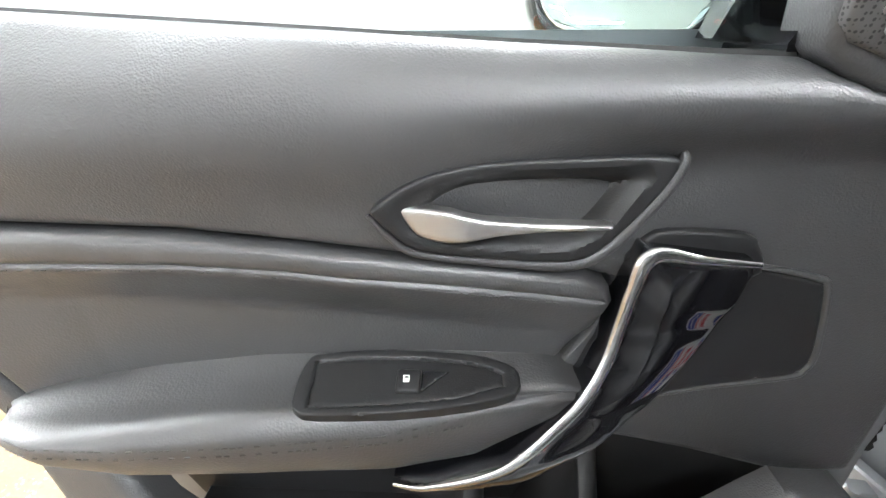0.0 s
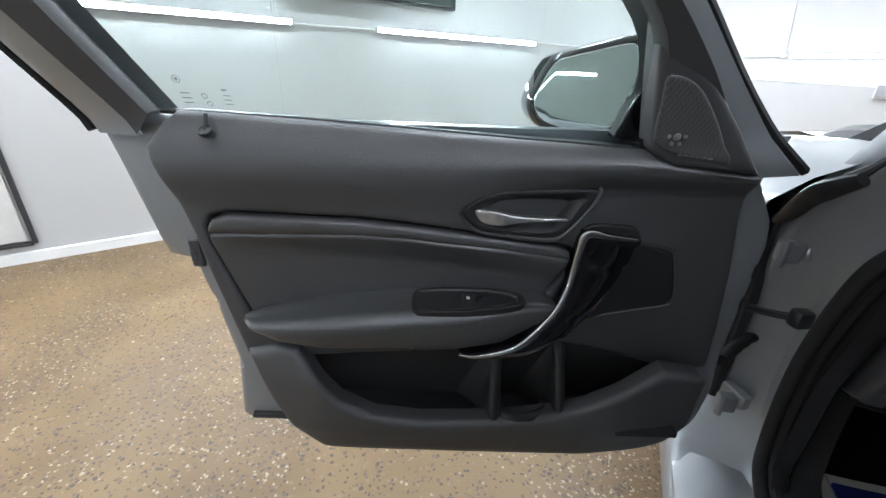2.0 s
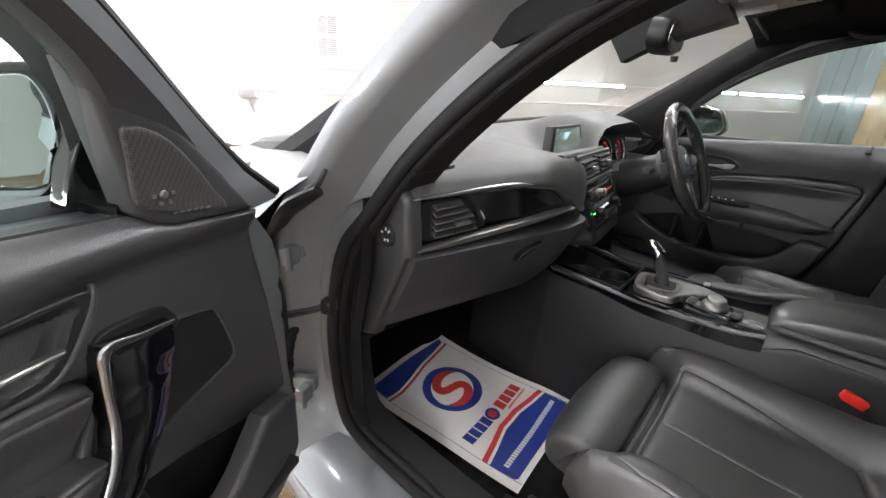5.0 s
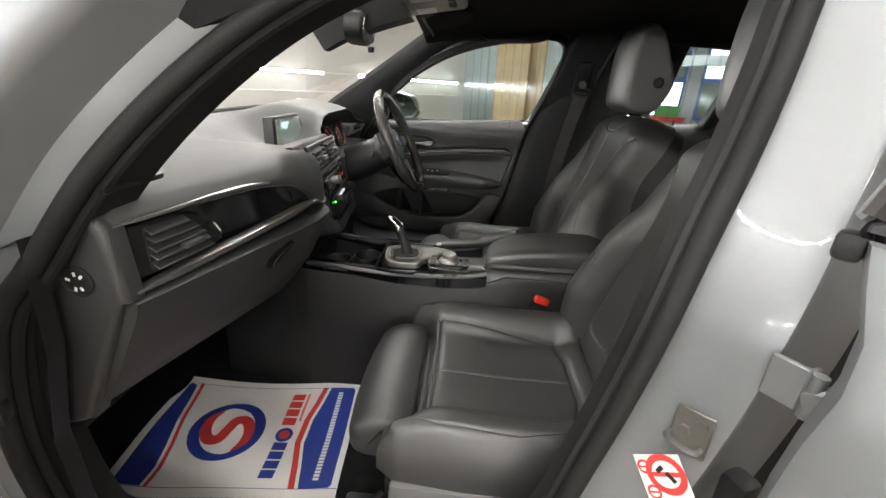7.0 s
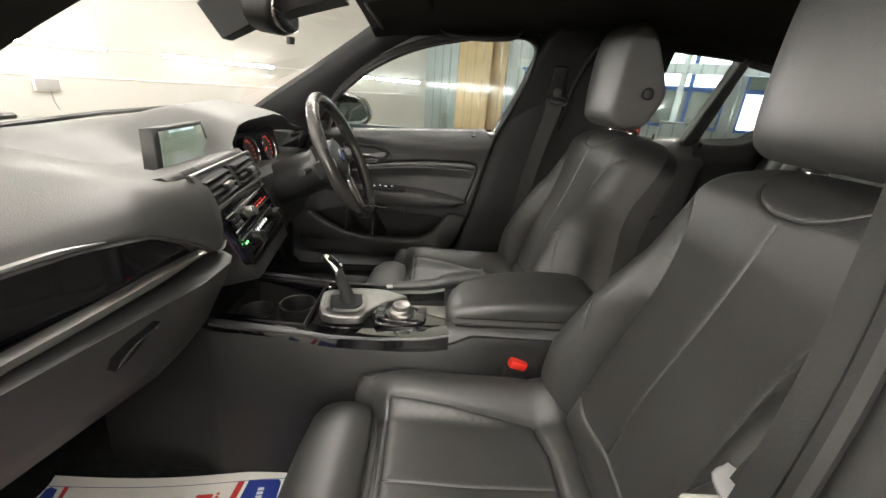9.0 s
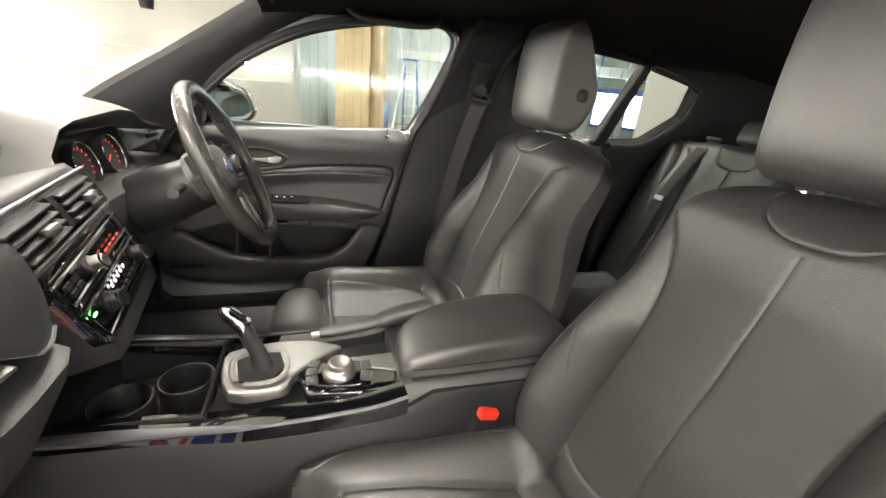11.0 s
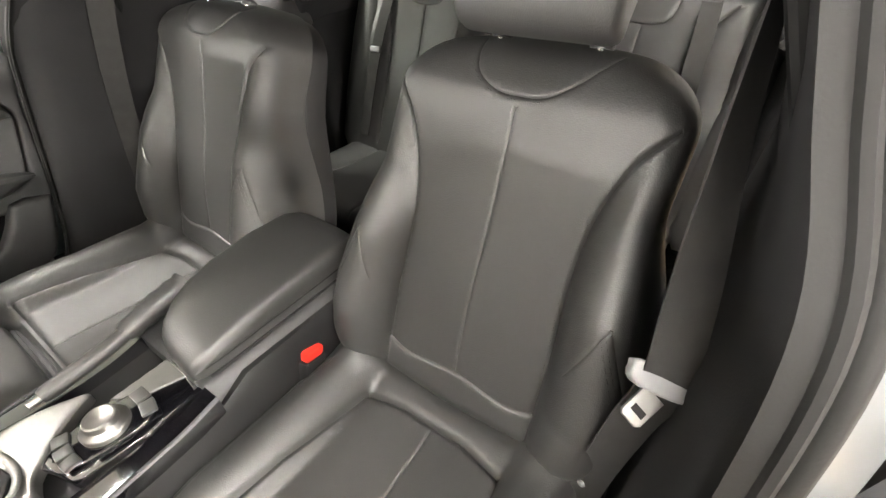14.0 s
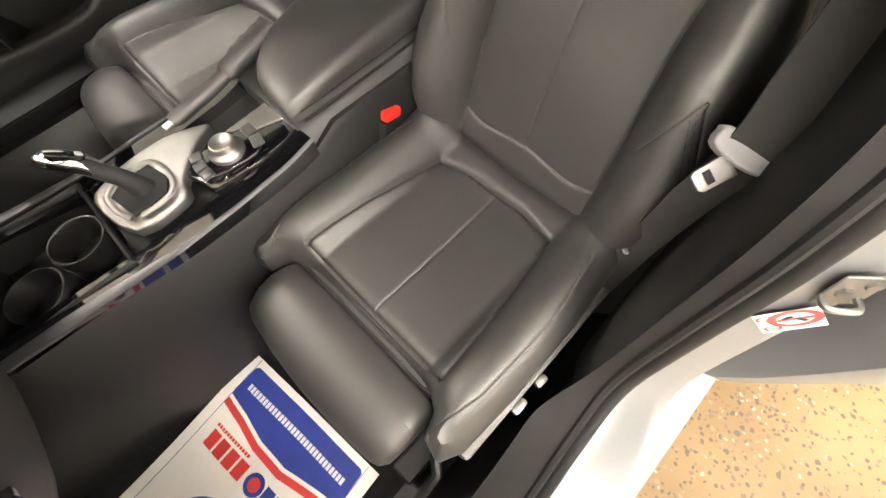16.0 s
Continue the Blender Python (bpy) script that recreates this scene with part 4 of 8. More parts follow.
    part("badge", *merge(*[box(0.006, 0.0022, 0.0006, 0, 1, M @ Matrix.Translation((0.146 - 0.0075 * k, 0.9405 - 0.0007 * k, sd(0.13, 0.94) + 0.0042))) for k in range(6)]), SATIN, grl, "row of small bright marks")

    # map pocket
    lip = [(0.63, 0.648), (0.602, 0.608), (0.572, 0.572), (0.523, 0.546), (0.454, 0.538), (0.334, 0.543), (0.234, 0.560), (0.155, 0.591), (0.09, 0.629), (0.027, 0.614), (0.016, 0.603), (0.022, 0.516), (0.057, 0.484), (0.125, 0.466), (0.261, 0.454), (0.418, 0.451), (0.547, 0.455), (0.60, 0.473), (0.65, 0.514), (0.678, 0.562), (0.695, 0.61), (0.706, 0.640), (0.66, 0.652)]
    lipd = lambda u, z: interp(z, [0.45, 0.48, 0.52, 0.60, 0.65], [0.012, 0.034, 0.040, 0.034, 0.020]) * interp(u, [0.0, 0.08, 0.2, 0.6, 0.71], [0.1, 0.55, 1, 1, 0.5])
    part("pocket_front", *pillow(lip, lipd, 0.010, 0.010, 0.02, 0.010), SOFT, ob, "black moulded pocket front", M)
    well = [(0.665, 0.64), (0.62, 0.51), (0.05, 0.51), (0.03, 0.62), (0.15, 0.65), (0.40, 0.665)]
    part("pocket_back", *pillow(well, lambda u, z: -0.040, 0.004, 0.0, 0.01, 0.03), HARD, ob, "", M)
    part("pocket_floor", *box(0.56, 0.012, 0.075, 0.002, 1, M @ Matrix.Translation((0.335, 0.522, -0.005))), HARD, ob)
    for u0, dz in ((0.336, -0.010), (0.238, 0.0)):
        rows = []
        for z, nn, w in ((0.528, 0.034, 0.064), (0.555, 0.030, 0.054), (0.580, 0.022, 0.042), (0.602, 0.009, 0.031), (0.620, -0.006, 0.022), (0.635, -0.022, 0.014), (0.645, -0.036, 0.008)):
            z += dz * (z - 0.528) / 0.11
            h = nn + 0.044
            sec = [(-0.010, -0.044), (-0.0085, nn - 0.35 * h), (-0.0045, nn - 0.08 * h), (0.002, nn), (0.010, nn - 0.06 * h), (0.30 * w, nn - 0.42 * h), (0.60 * w, nn - 0.76 * h), (w, -0.044)]
            rows.append([Vector((u0 + a, z, n)) for a, n in curve(sec, 2)])
        v, f = loft(rows)
        part("bottle_rib", v, f, HARD, ob, "", M)
    part("bottle_cup", *tube([M @ Vector((0.296 + 0.040 * math.cos(a), 0.548, -0.004 + 0.034 * math.sin(a))) for a in np.linspace(0, math.pi, 12)], 0.008, 8), HARD, ob)

    # metal shell
    shell = [(0.010, 0.920), (-0.036, 0.845), (-0.044, 0.808), (-0.041, 0.694), (-0.038, 0.608), (-0.045, 0.536), (-0.035, 0.450), (0.03, 0.428), (0.30, 0.428), (0.65, 0.434), (0.765, 0.440), (0.772, 0.455), (0.760, 0.580), (0.775, 0.673), (0.793, 0.757), (0.830, 0.765), (0.847, 0.840), (0.862, 0.905), (0.876, 0.960), (0.50, 0.955), (0.20, 0.94)]
    part("shell", *pillow(shell, lambda u, z: -0.050, 0.010, 0.010, 0.060, 0.03), PAINT, ob, "silver painted door shell", M)
    rows = []
    for z, nn in ((0.43, -0.115), (0.55, -0.128), (0.70, -0.135), (0.82, -0.128), (0.90, -0.118), (0.955, -0.095)):
        rows.append([Vector((-0.055, z, nn)), Vector((-0.045, z, nn - 0.010)), Vector((0.40, z, nn - 0.020)), Vector((interp(z, [0.43, 0.6, 0.96], [0.79, 0.785, 0.868]), z, nn - 0.010)), Vector((interp(z, [0.43, 0.6, 0.96], [0.80, 0.795, 0.875]), z, nn + 0.004)), Vector((0.40, z, nn + 0.012))])
    part("outer_skin", *loft(rows), PAINT, ob, "silver painted outer skin", M)
    part("bottom_seal", *tube([D(u, 0.464, -0.040) for u in np.linspace(0.64, 0.745, 6)], 0.006, 8), RUBBER, ob)
    part("latch", *merge(box(0.02, 0.045, 0.03, 0.003, 1, M @ Matrix.Translation((0.783, 0.770, -0.060))), box(0.012, 0.020, 0.036, 0.002, 1, M @ Matrix.Translation((0.786, 0.766, -0.062)))), DARKM, ob, "dark steel latch")
    part("lock_pin", *merge(tube([D(0.706, 0.945, 0.002), D(0.7110, 0.968, -0.015)], [0.0035, 0.0028], 8), lathe([(0.006, 0.0), (0.0085, 0.0), (0.0085, 0.002), (0.0075, 0.0035), (0.006, 0.002)], 16, M @ Matrix.Translation((0.706, 0.950, 0.000)) @ Matrix.Rotation(-0.95, 4, "X"))), HARD, ob, "black lock pin in its ring")

    # window frame, seal and pane
    WINC = [(0.174, 0.941)] + WIN
    MIDC = [(0.021, 0.911), (0.140, 1.034), (0.278, 1.146), (0.430, 1.225), (0.625, 1.268), (0.82, 1.290), (0.895, 1.285), (0.930, 1.25), (0.925, 1.19), (0.882, 1.085), (0.804, 0.938)]
    OUTC = [(-0.040, 0.914), (0.086, 1.018), (0.246, 1.152), (0.420, 1.250), (0.622, 1.293), (0.83, 1.316), (0.925, 1.306), (0.964, 1.255), (0.964, 1.19), (0.932, 1.08), (0.868, 0.940)]
    path2, mid2, out2 = curve(WINC, 6), curve(MIDC, 6), curve(OUTC, 6)
    row = lambda P, d, k=1.0: [Vector((u, z, lean(z) + d)) for u, z in P]
    mixp = lambda A, B, t: [np.array(a) * (1 - t) + np.array(b) * t for a, b in zip(A, B)]
    v, f = loft([row(path2, -0.014), row(path2, 0.002), row(mixp(path2, mid2, 0.08), 0.010), row(mixp(path2, mid2, 0.9), 0.016), row(mid2, 0.008)], cap=False, closed=False)
    part("window_surround", v, f, SOFT, ob, "dark grey window surround", M)
    v, f = loft([row(mixp(path2, mid2, 0.95), 0.004), row(mid2, 0.008), row(mixp(mid2, out2, 0.85), 0.002), row(out2, -0.008), row(out2, -0.034), row(path2, -0.05)], cap=False, closed=False)
    part("window_frame", v, f, PAINT, ob, "silver painted window frame", M)
    part("frame_seal", *tube([D(u, z, lean(z) - 0.020) for u, z in [np.array(o) + (np.array(o) - np.array(m)) * 0.25 for m, o in zip(mid2, out2)]], 0.007, 6), RUBBER, ob, "black rubber frame seal")
    pane = [(u, z) for u, z in path2] + [(0.5, 0.950)]
    gv, gf = pillow(pane, lambda u, z: lean(z) - 0.010, 0.001, 0.0, 0.0035, 0.05)
    g = part("window_pane", gv, gf, GLASS, ob, "clear side window glass", M)
    g.visible_shadow = False
    part("belt_seal", *tube([D(u, z, -0.034) for u, z in ((0.775, 0.9685), (0.60, 0.9625), (0.42, 0.9525), (0.33, 0.9470), (0.176, 0.9400))], 0.0035, 6), RUBBER, ob)
    if not driver:
        Mw = M @ frame_matrix((0, 0.96, lean(0.96) - 0.0085), (1, 0, 0), (0, 0.912, 0.41), (0, -0.41, 0.912))
        marks = [box(0.011, 0.0011, 0.0002, 0, 1, Mw @ Matrix.Translation((0.739 - dx, 0.033 - 0.006 * k, 0))) for k in range(3) for dx in (0.0,)]
        marks += [box(0.009, 0.0009, 0.0002, 0, 1, Mw @ Matrix.Translation((0.690, 0.031 - 0.0055 * k, 0))) for k in range(3)]
        marks += [tube([Mw @ Vector((x + r * math.cos(a), y + r * math.sin(a), 0)) for a in np.linspace(0, 2 * math.pi, 14)[:-1]], 0.0005, 4, True) for x, y, r in ((0.742, 0.050, 0.0045), (0.717, 0.030, 0.0032), (0.714, 0.020, 0.0030))]
        marks += [box(0.006, 0.002, 0.0002, 0, 1, Mw @ Matrix.Translation((0.691, 0.038, 0))), box(0.0035, 0.0035, 0.0002, 0, 1, Mw @ Matrix.Translation((0.742, 0.050, 0)) @ Matrix.Rotation(0.8, 4, "Z"))]
        part("etched_marks", *merge(*marks), INKGREY, g, "small etched maker marks")

    # outside mirror
    mo = [(0.304, 0.975), (0.300, 1.000), (0.276, 1.045), (0.250, 1.056), (0.215, 1.064), (0.165, 1.075), (0.150, 1.070), (0.143, 1.045), (0.145, 1.00), (0.165, 0.952), (0.199, 0.934), (0.240, 0.938), (0.285, 0.950)]
    turn = Matrix(((0.84, 0, 0, 0.0446), (0, 1, 0, 0), (-0.504, 0, 1, 0.1234), (0, 0, 0, 1)))
    Mm = M @ Matrix.Translation((0, 0, -0.150)) @ turn
    mir = part("mirror_housing", *pillow(mo, lambda u, z: 0.0, 0.010, 0.012, 0.045, 0.010, 3), PIANO, ob, "gloss black outside mirror housing", Mm)
    cx, cz = 0.225, 1.005
    part("mirror_back", *loft([[Vector((cx + (u - cx) * k, cz + (z - cz) * k, -d)) for u, z in mo] for k, d in ((1.0, 0.03), (0.98, 0.055), (0.86, 0.085), (0.55, 0.105))]), HARD, mir, "black mirror cap", Mm)
    gl = [(cx + (u - cx) * 0.87, cz + (z - cz) * 0.84) for u, z in mo]
    part("mirror_glass", *pillow(gl, lambda u, z: 0.0035 - 0.02 * (z - cz), 0.002, 0.001, 0.004, 0.02, 3), MIRROR, mir, "bright mirror glass", Mm)
    part("mirror_arm", *tube([D(0.16, 0.935, -0.035), D(0.165, 0.940, -0.10), D(0.19, 0.948, -0.165)], [0.028, 0.022, 0.026], 12, flat=0.6), PIANO, mir)
    part("mirror_foot", *pillow([(0.205, 0.950), (0.195, 0.985), (0.170, 1.03), (0.125, 1.01), (0.075, 0.94), (0.08, 0.93)], lambda u, z: -0.06, 0.004, 0.004, 0.02, 0.02), PIANO, mir, "", M)
    if driver:
        part("lower_skin", *box(0.035, 1.10, 0.20, 0.008, 2, Matrix.Translation((0.765, -0.42, 0.385))), PAINT, ob)
    # outer handle
    part("outer_handle", *tube([D(u, 0.845, n) for u, n in ((0.74, -0.145), (0.73, -0.172), (0.66, -0.178), (0.585, -0.172), (0.575, -0.148))], 0.011, 10), PAINT, ob, "silver outer pull handle")
    return ob


HA = radians(66.7)
front_door(frame_matrix((-0.86, -0.105, 0), (-math.sin(HA), -math.cos(HA), 0), (0, 0, 1), (math.cos(HA), -math.sin(HA), 0)), False)
front_door(frame_matrix((0.694, -0.036, 0), (0, -1, 0), (0, 0, 1), (-1, 0, 0)), True)

# ---- front seats ----
def front_seat():
    """A sports seat about its own centre line (x = 0), facing +y."""
    ob = thing("sports_seat", (0, -0.70, 0.26), "black leather sports car seat with side bolsters", "car seat", "front seats")

    # cushion
    cush = [(0.0, -0.515), (0.15, -0.515), (0.175, -0.50), (0.19, -0.465), (0.225, -0.455), (0.242, -0.49), (0.248, -0.60), (0.246, -0.75), (0.235, -0.88), (0.12, -0.92)]
    cush = cush + [(-x, y) for x, y in reversed(cush[1:])] + [(0.0, -0.92)][:0]

    def top(x, y):
        a = abs(x)
        flat = 0.486 + 0.010 * float(step(-y, 0.72, 0.52)) + 0.012 * float(step(-y, 0.82, 0.88))
        bol = 0.052 * math.sin(math.pi * float(np.clip((a - 0.128) / 0.135, 0, 1))) * (1 - 0.3 * float(step(-y, 0.6, 0.46)))
        return flat + bol - 0.006 * math.cos(math.pi * min(a / 0.15, 1))
    ia, ib, ic, idd = (0.157, -0.538), (0.150, -0.66), (0.128, -0.83), (0.0, -0.535)
    frame_l = [(-0.157, -0.538), (-0.150, -0.66), (-0.128, -0.825)]
    frame_r = [(-x, y) for x, y in frame_l]
    back_l = [(-0.128, -0.825), (-0.06, -0.842), (0.06, -0.842), (0.128, -0.825)]
    front_l = [(-0.157, -0.538), (0.157, -0.538)]
    bs_l = [(-0.188, -0.47), (-0.212, -0.56), (-0.216, -0.70), (-0.20, -0.82)]
    bs_r = [(-x, y) for x, y in bs_l]
    mid = [(0.0, -0.538), (0.0, -0.835)]
    crease = [(frame_l, 0.0032, 0.007), (frame_r, 0.0032, 0.007), (back_l, 0.004, 0.010), (front_l, 0.003, 0.005), (mid, 0.0018, 0.0028), (bs_l, 0.0014, 0.0018), (bs_r, 0.0014, 0.0018)]
    part("seat_cushion", *pillow(cush, top, 0.040, 0.052, 0.034, 0.010, seams=crease), LEATHER, ob, "black leather cushion with raised sides")
    for s in (-1, 1):
        ln = curve([(s * 0.2135, -0.50, 0), (s * 0.2185, -0.60, 0), (s * 0.218, -0.70, 0), (s * 0.204, -0.81, 0)], 6)
        part("stitching", *stitches([Vector((p[0], p[1], top(p[0], p[1]) + 0.0004)) for p in ln]), THREAD, ob)
    # bellows behind the thigh support
    for k, y in enumerate((-0.532, -0.521, -0.510)):
        part("bellows_fold", *tube([(x, y, 0.470 - 0.004 * k) for x in np.linspace(-0.155, 0.155, 8)], 0.008, 8), SOFT, ob)

    # thigh support: a rounded roll
    prof = curve([(-0.508, 0.474), (-0.498, 0.492), (-0.46, 0.503), (-0.415, 0.497), (-0.385, 0.478), (-0.374, 0.450), (-0.378, 0.420), (-0.40, 0.404), (-0.45, 0.402), (-0.50, 0.405)], 4, True)
    rings = []
    for x, k in ((-0.176, 0.55), (-0.174, 0.78), (-0.166, 0.93), (-0.15, 0.99), (-0.08, 1.0), (0.0, 1.0), (0.08, 1.0), (0.15, 0.99), (0.166, 0.93), (0.174, 0.78), (0.176, 0.55)):
        bow = -0.012 * (x / 0.17) ** 2
        rings.append([Vector((x, -0.445 + (y + 0.445) * k + (bow if y > -0.45 else 0), 0.452 + (z - 0.452) * k)) for y, z in prof])
    part("thigh_support", *loft(rings), LEATHER, ob, "separate rounded leather thigh support")

    # valance, rails and controls
    part("seat_base", *pillow([(-0.225, -0.47), (0.225, -0.47), (0.235, -0.60), (0.235, -0.90), (-0.235, -0.90), (-0.235, -0.60)], lambda x, y: 0.43, 0.01, 0.01, 0.09, 0.04), HARD, ob, "dark plastic seat base")
    for s in (-1, 1):
        part("side_valance", *box(0.022, 0.42, 0.085, 0.008, 2, Matrix.Translation((s * 0.244, -0.69, 0.385)) @ Matrix.Rotation(radians(3), 4, "X")), VALANCE, ob, "dark plastic side cover")
        part("floor_rail", *box(0.045, 0.56, 0.035, 0.004, 1, Matrix.Translation((s * 0.19, -0.66, 0.285))), DARKM, ob, "steel floor rail")
        part("rail_link", *box(0.03, 0.42, 0.06, 0.004, 1, Matrix.Translation((s * 0.19, -0.68, 0.325))), MATTE, ob)
    for y, w in ((-0.60, 0.030), (-0.655, 0.024)):
        sw = part("seat_switch", *box(0.014, w, 0.020, 0.005, 2, Matrix.Translation((-0.262, y, 0.405))), SATIN, ob, "bright seat adjuster switch")
    part("adjuster_lever", *tube([(-0.20, -0.46, 0.345), (-0.235, -0.43, 0.34), (-0.24, -0.36, 0.335)], 0.010, 8), HARD, ob)

    # backrest in its own leaning frame
    B = frame_matrix((0, -0.905, 0.56), (-1, 0, 0), (0, -0.311, 0.950), (0, 0.950, 0.311))
    half = [(0.0, 0.510), (0.085, 0.508), (0.140, 0.498), (0.180, 0.474), (0.203, 0.438), (0.206, 0.385), (0.207, 0.315), (0.233, 0.240), (0.268, 0.140), (0.280, 0.060), (0.270, 0.010), (0.240, -0.035), (0.18, -0.075), (0.10, -0.088)]
    outline = half + [(-a, b) for a, b in reversed(half[1:])]

    def lean_depth(a, b):
        x = abs(a)
        edge = interp(b, [-0.1, 0.0, 0.07, 0.11, 0.22, 0.31, 0.37, 0.43], [0.137, 0.137, 0.136, 0.135, 0.131, 0.137, 0.158, 0.19])
        amp = interp(b, [-0.1, -0.03, 0.05, 0.20, 0.30, 0.40, 0.46], [0.020, 0.052, 0.068, 0.050, 0.017, 0.003, 0.0])
        wide = interp(b, [0.0, 0.10, 0.30, 0.43], [0.145, 0.14, 0.10, 0.06])
        bol = amp * math.sin(math.pi * float(np.clip((x - edge) / wide, 0, 1)) ** 0.8)
        lumbar = 0.010 * math.exp(-((b - 0.12) / 0.10) ** 2) * (1 - (min(x, 0.14) / 0.14) ** 2)
        return lumbar + bol - 0.050 * float(step(b, 0.43, 0.54)) - 0.010 * float(step(x, 0.15, 0.22)) * float(step(b, 0.3, 0.45))
    left = [(-0.188, 0.428), (-0.160, 0.392), (-0.143, 0.350), (-0.132, 0.300), (-0.128, 0.219), (-0.136, 0.100), (-0.138, 0.0), (-0.140, -0.06)]
    right = [(-a, b) for a, b in left]
    u_seam = [(-0.080, 0.496), (-0.066, 0.458), (-0.034, 0.437), (0.0, 0.433), (0.036, 0.437), (0.068, 0.458), (0.098, 0.490)]
    lum = [(-0.138, 0.004), (-0.09, -0.010), (0.0, 0.0), (0.09, -0.012), (0.138, 0.0)]
    cen = [(0.0, 0.420), (0.0, 0.0)]
    arm_l = [(-0.262, 0.045), (-0.245, 0.10), (-0.197, 0.205), (-0.190, 0.19), (-0.165, 0.125), (-0.155, 0.06)]
    arm_r = [(-a, b) for a, b in arm_l]
    sm = lambda L: [tuple(p) for p in curve(L, 6)]
    crease = [(sm(left), 0.0026, 0.0055), (sm(right), 0.0026, 0.0055), (sm(u_seam), 0.0016, 0.0026), (sm(lum), 0.0022, 0.0042), (cen, 0.0015, 0.0022), (arm_l[:3], 0.0014, 0.002), (arm_r[:3], 0.0014, 0.002), (arm_l[2:5], 0.0012, 0.0014), (arm_r[2:5], 0.0012, 0.0014)]
    part("backrest", *pillow(outline, lean_depth, 0.034, 0.050, 0.055, 0.0095, 3, seams=crease), LEATHER, ob, "black leather backrest with side bolsters and seams", B)
    part("back_shell", *pillow([(a * 0.97, b * 0.985) for a, b in outline], lambda a, b: -0.09 - 0.02 * math.cos(a * 8), 0.02, 0.02, 0.05, 0.03, 2), HARD, ob, "dark plastic seat back shell", B)
    for L, off in ((left, 0.005), (right, -0.005), (u_seam, -0.0045)):
        pts = sm(L)
        ln = []
        for i, (a, b) in enumerate(pts):
            p, q = pts[max(i - 1, 0)], pts[min(i + 1, len(pts) - 1)]
            t = np.array(q) - np.array(p)
            t /= max(np.hypot(*t), 1e-9)
            x, y = a - t[1] * off, b + t[0] * off
            ln.append(B @ Vector((x, y, lean_depth(x, y) + 0.0003)))
        part("stitching", *stitches(ln[6:-10]), THREAD, ob)
    for s in (-1, 1):
        for off in (0.006, 0.012):
            ln = [(s * (0.262 - 0.012 - off * 0.6), 0.045), (s * (0.243 - off), 0.10), (s * (0.200 - off), 0.195)]
            part("stitching", *stitches([B @ Vector((a, b, lean_depth(a, b) + 0.0006)) for a, b in curve(ln, 8)]), THREAD, ob)

    # headrest
    side = curve([(0.052, 0.522), (0.060, 0.60), (0.060, 0.685), (0.044, 0.732), (0.010, 0.742), (-0.028, 0.716), (-0.082, 0.640), (-0.088, 0.600), (-0.060, 0.530), (-0.010, 0.503), (0.030, 0.501)], 4, True)
    rings = []
    for a, k in ((-0.128, 0.72), (-0.1275, 0.84), (-0.1245, 0.92), (-0.117, 0.975), (-0.08, 1.0), (0.0, 1.01), (0.08, 1.0), (0.117, 0.975), (0.1245, 0.92), (0.1275, 0.84), (0.128, 0.72)):
        rings.append([Vector((a * 0.81 * (1 - 0.04 * float(step(0.62 - b, 0.0, 0.10))) * (1 - 0.10 * float(step(-c, -0.03, 0.07))), 0.632 + (b - 0.632) * (0.5 + 0.5 * k), -0.008 + (c + 0.008) * k - 0.010 * (a / 0.128) ** 2 + 0.22 * (b - 0.56))) for c, b in side])
    hd = part("headrest", *loft(rings), LEATHER, ob, "black leather headrest on two bright posts", B)
    for s in (-1, 1):
        part("post", *tube([B @ Vector((s * 0.068, 0.44, -0.075)), B @ Vector((s * 0.068, 0.56, -0.045))], 0.006, 12), CHROME, hd, "bright steel post")
        part("post_collar", *lathe([(0.006, 0.0), (0.015, 0.0), (0.015, 0.006), (0.011, 0.010), (0.006, 0.010)], 16, B @ Matrix.Translation((s * 0.068, 0.503, -0.064)) @ Matrix.Rotation(radians(-90), 4, "X")), HARD, hd)
    part("tilt_button", *lathe([(0.0, 0.003), (0.010, 0.003), (0.0125, 0.0015), (0.014, 0.003), (0.0155, 0.002), (0.0155, -0.004)], 20, B @ Matrix.Translation((0.0985, 0.603, -0.036)) @ Matrix.Rotation(radians(90), 4, "Y")), HARD, hd, "round button on the side")
    return ob


SEAT_P, SEAT_D = -0.357, 0.362
seat = front_seat()
seat.matrix_world = Matrix.Translation((SEAT_P, -0.70, 0.26))
copy_thing(seat, Matrix.Translation((SEAT_D, -0.715, 0.26)))


def strap(pts, width, across, thick=0.0014):
    """Flat webbing along the points; across: its width's direction at each."""
    P = curve(pts, 6)
    A = curve(across, 6)
    rings = []
    for i, p in enumerate(P):
        t = Vector(P[min(i + 1, len(P) - 1)]) - Vector(P[max(i - 1, 0)])
        a = Vector(A[i])
        a = (a - t * (a.dot(t) / max(t.length_squared, 1e-9))).normalized()
        n = t.cross(a).normalized()
        p = Vector(p)
        rings.append([p - a * width / 2 - n * thick, p - a * width / 4 - n * thick * 0.6, p + a * width / 4 - n * thick * 0.6, p + a * width / 2 - n * thick, p + a * width / 2 + n * thick, p - a * width / 2 + n * thick])
    return loft(rings)


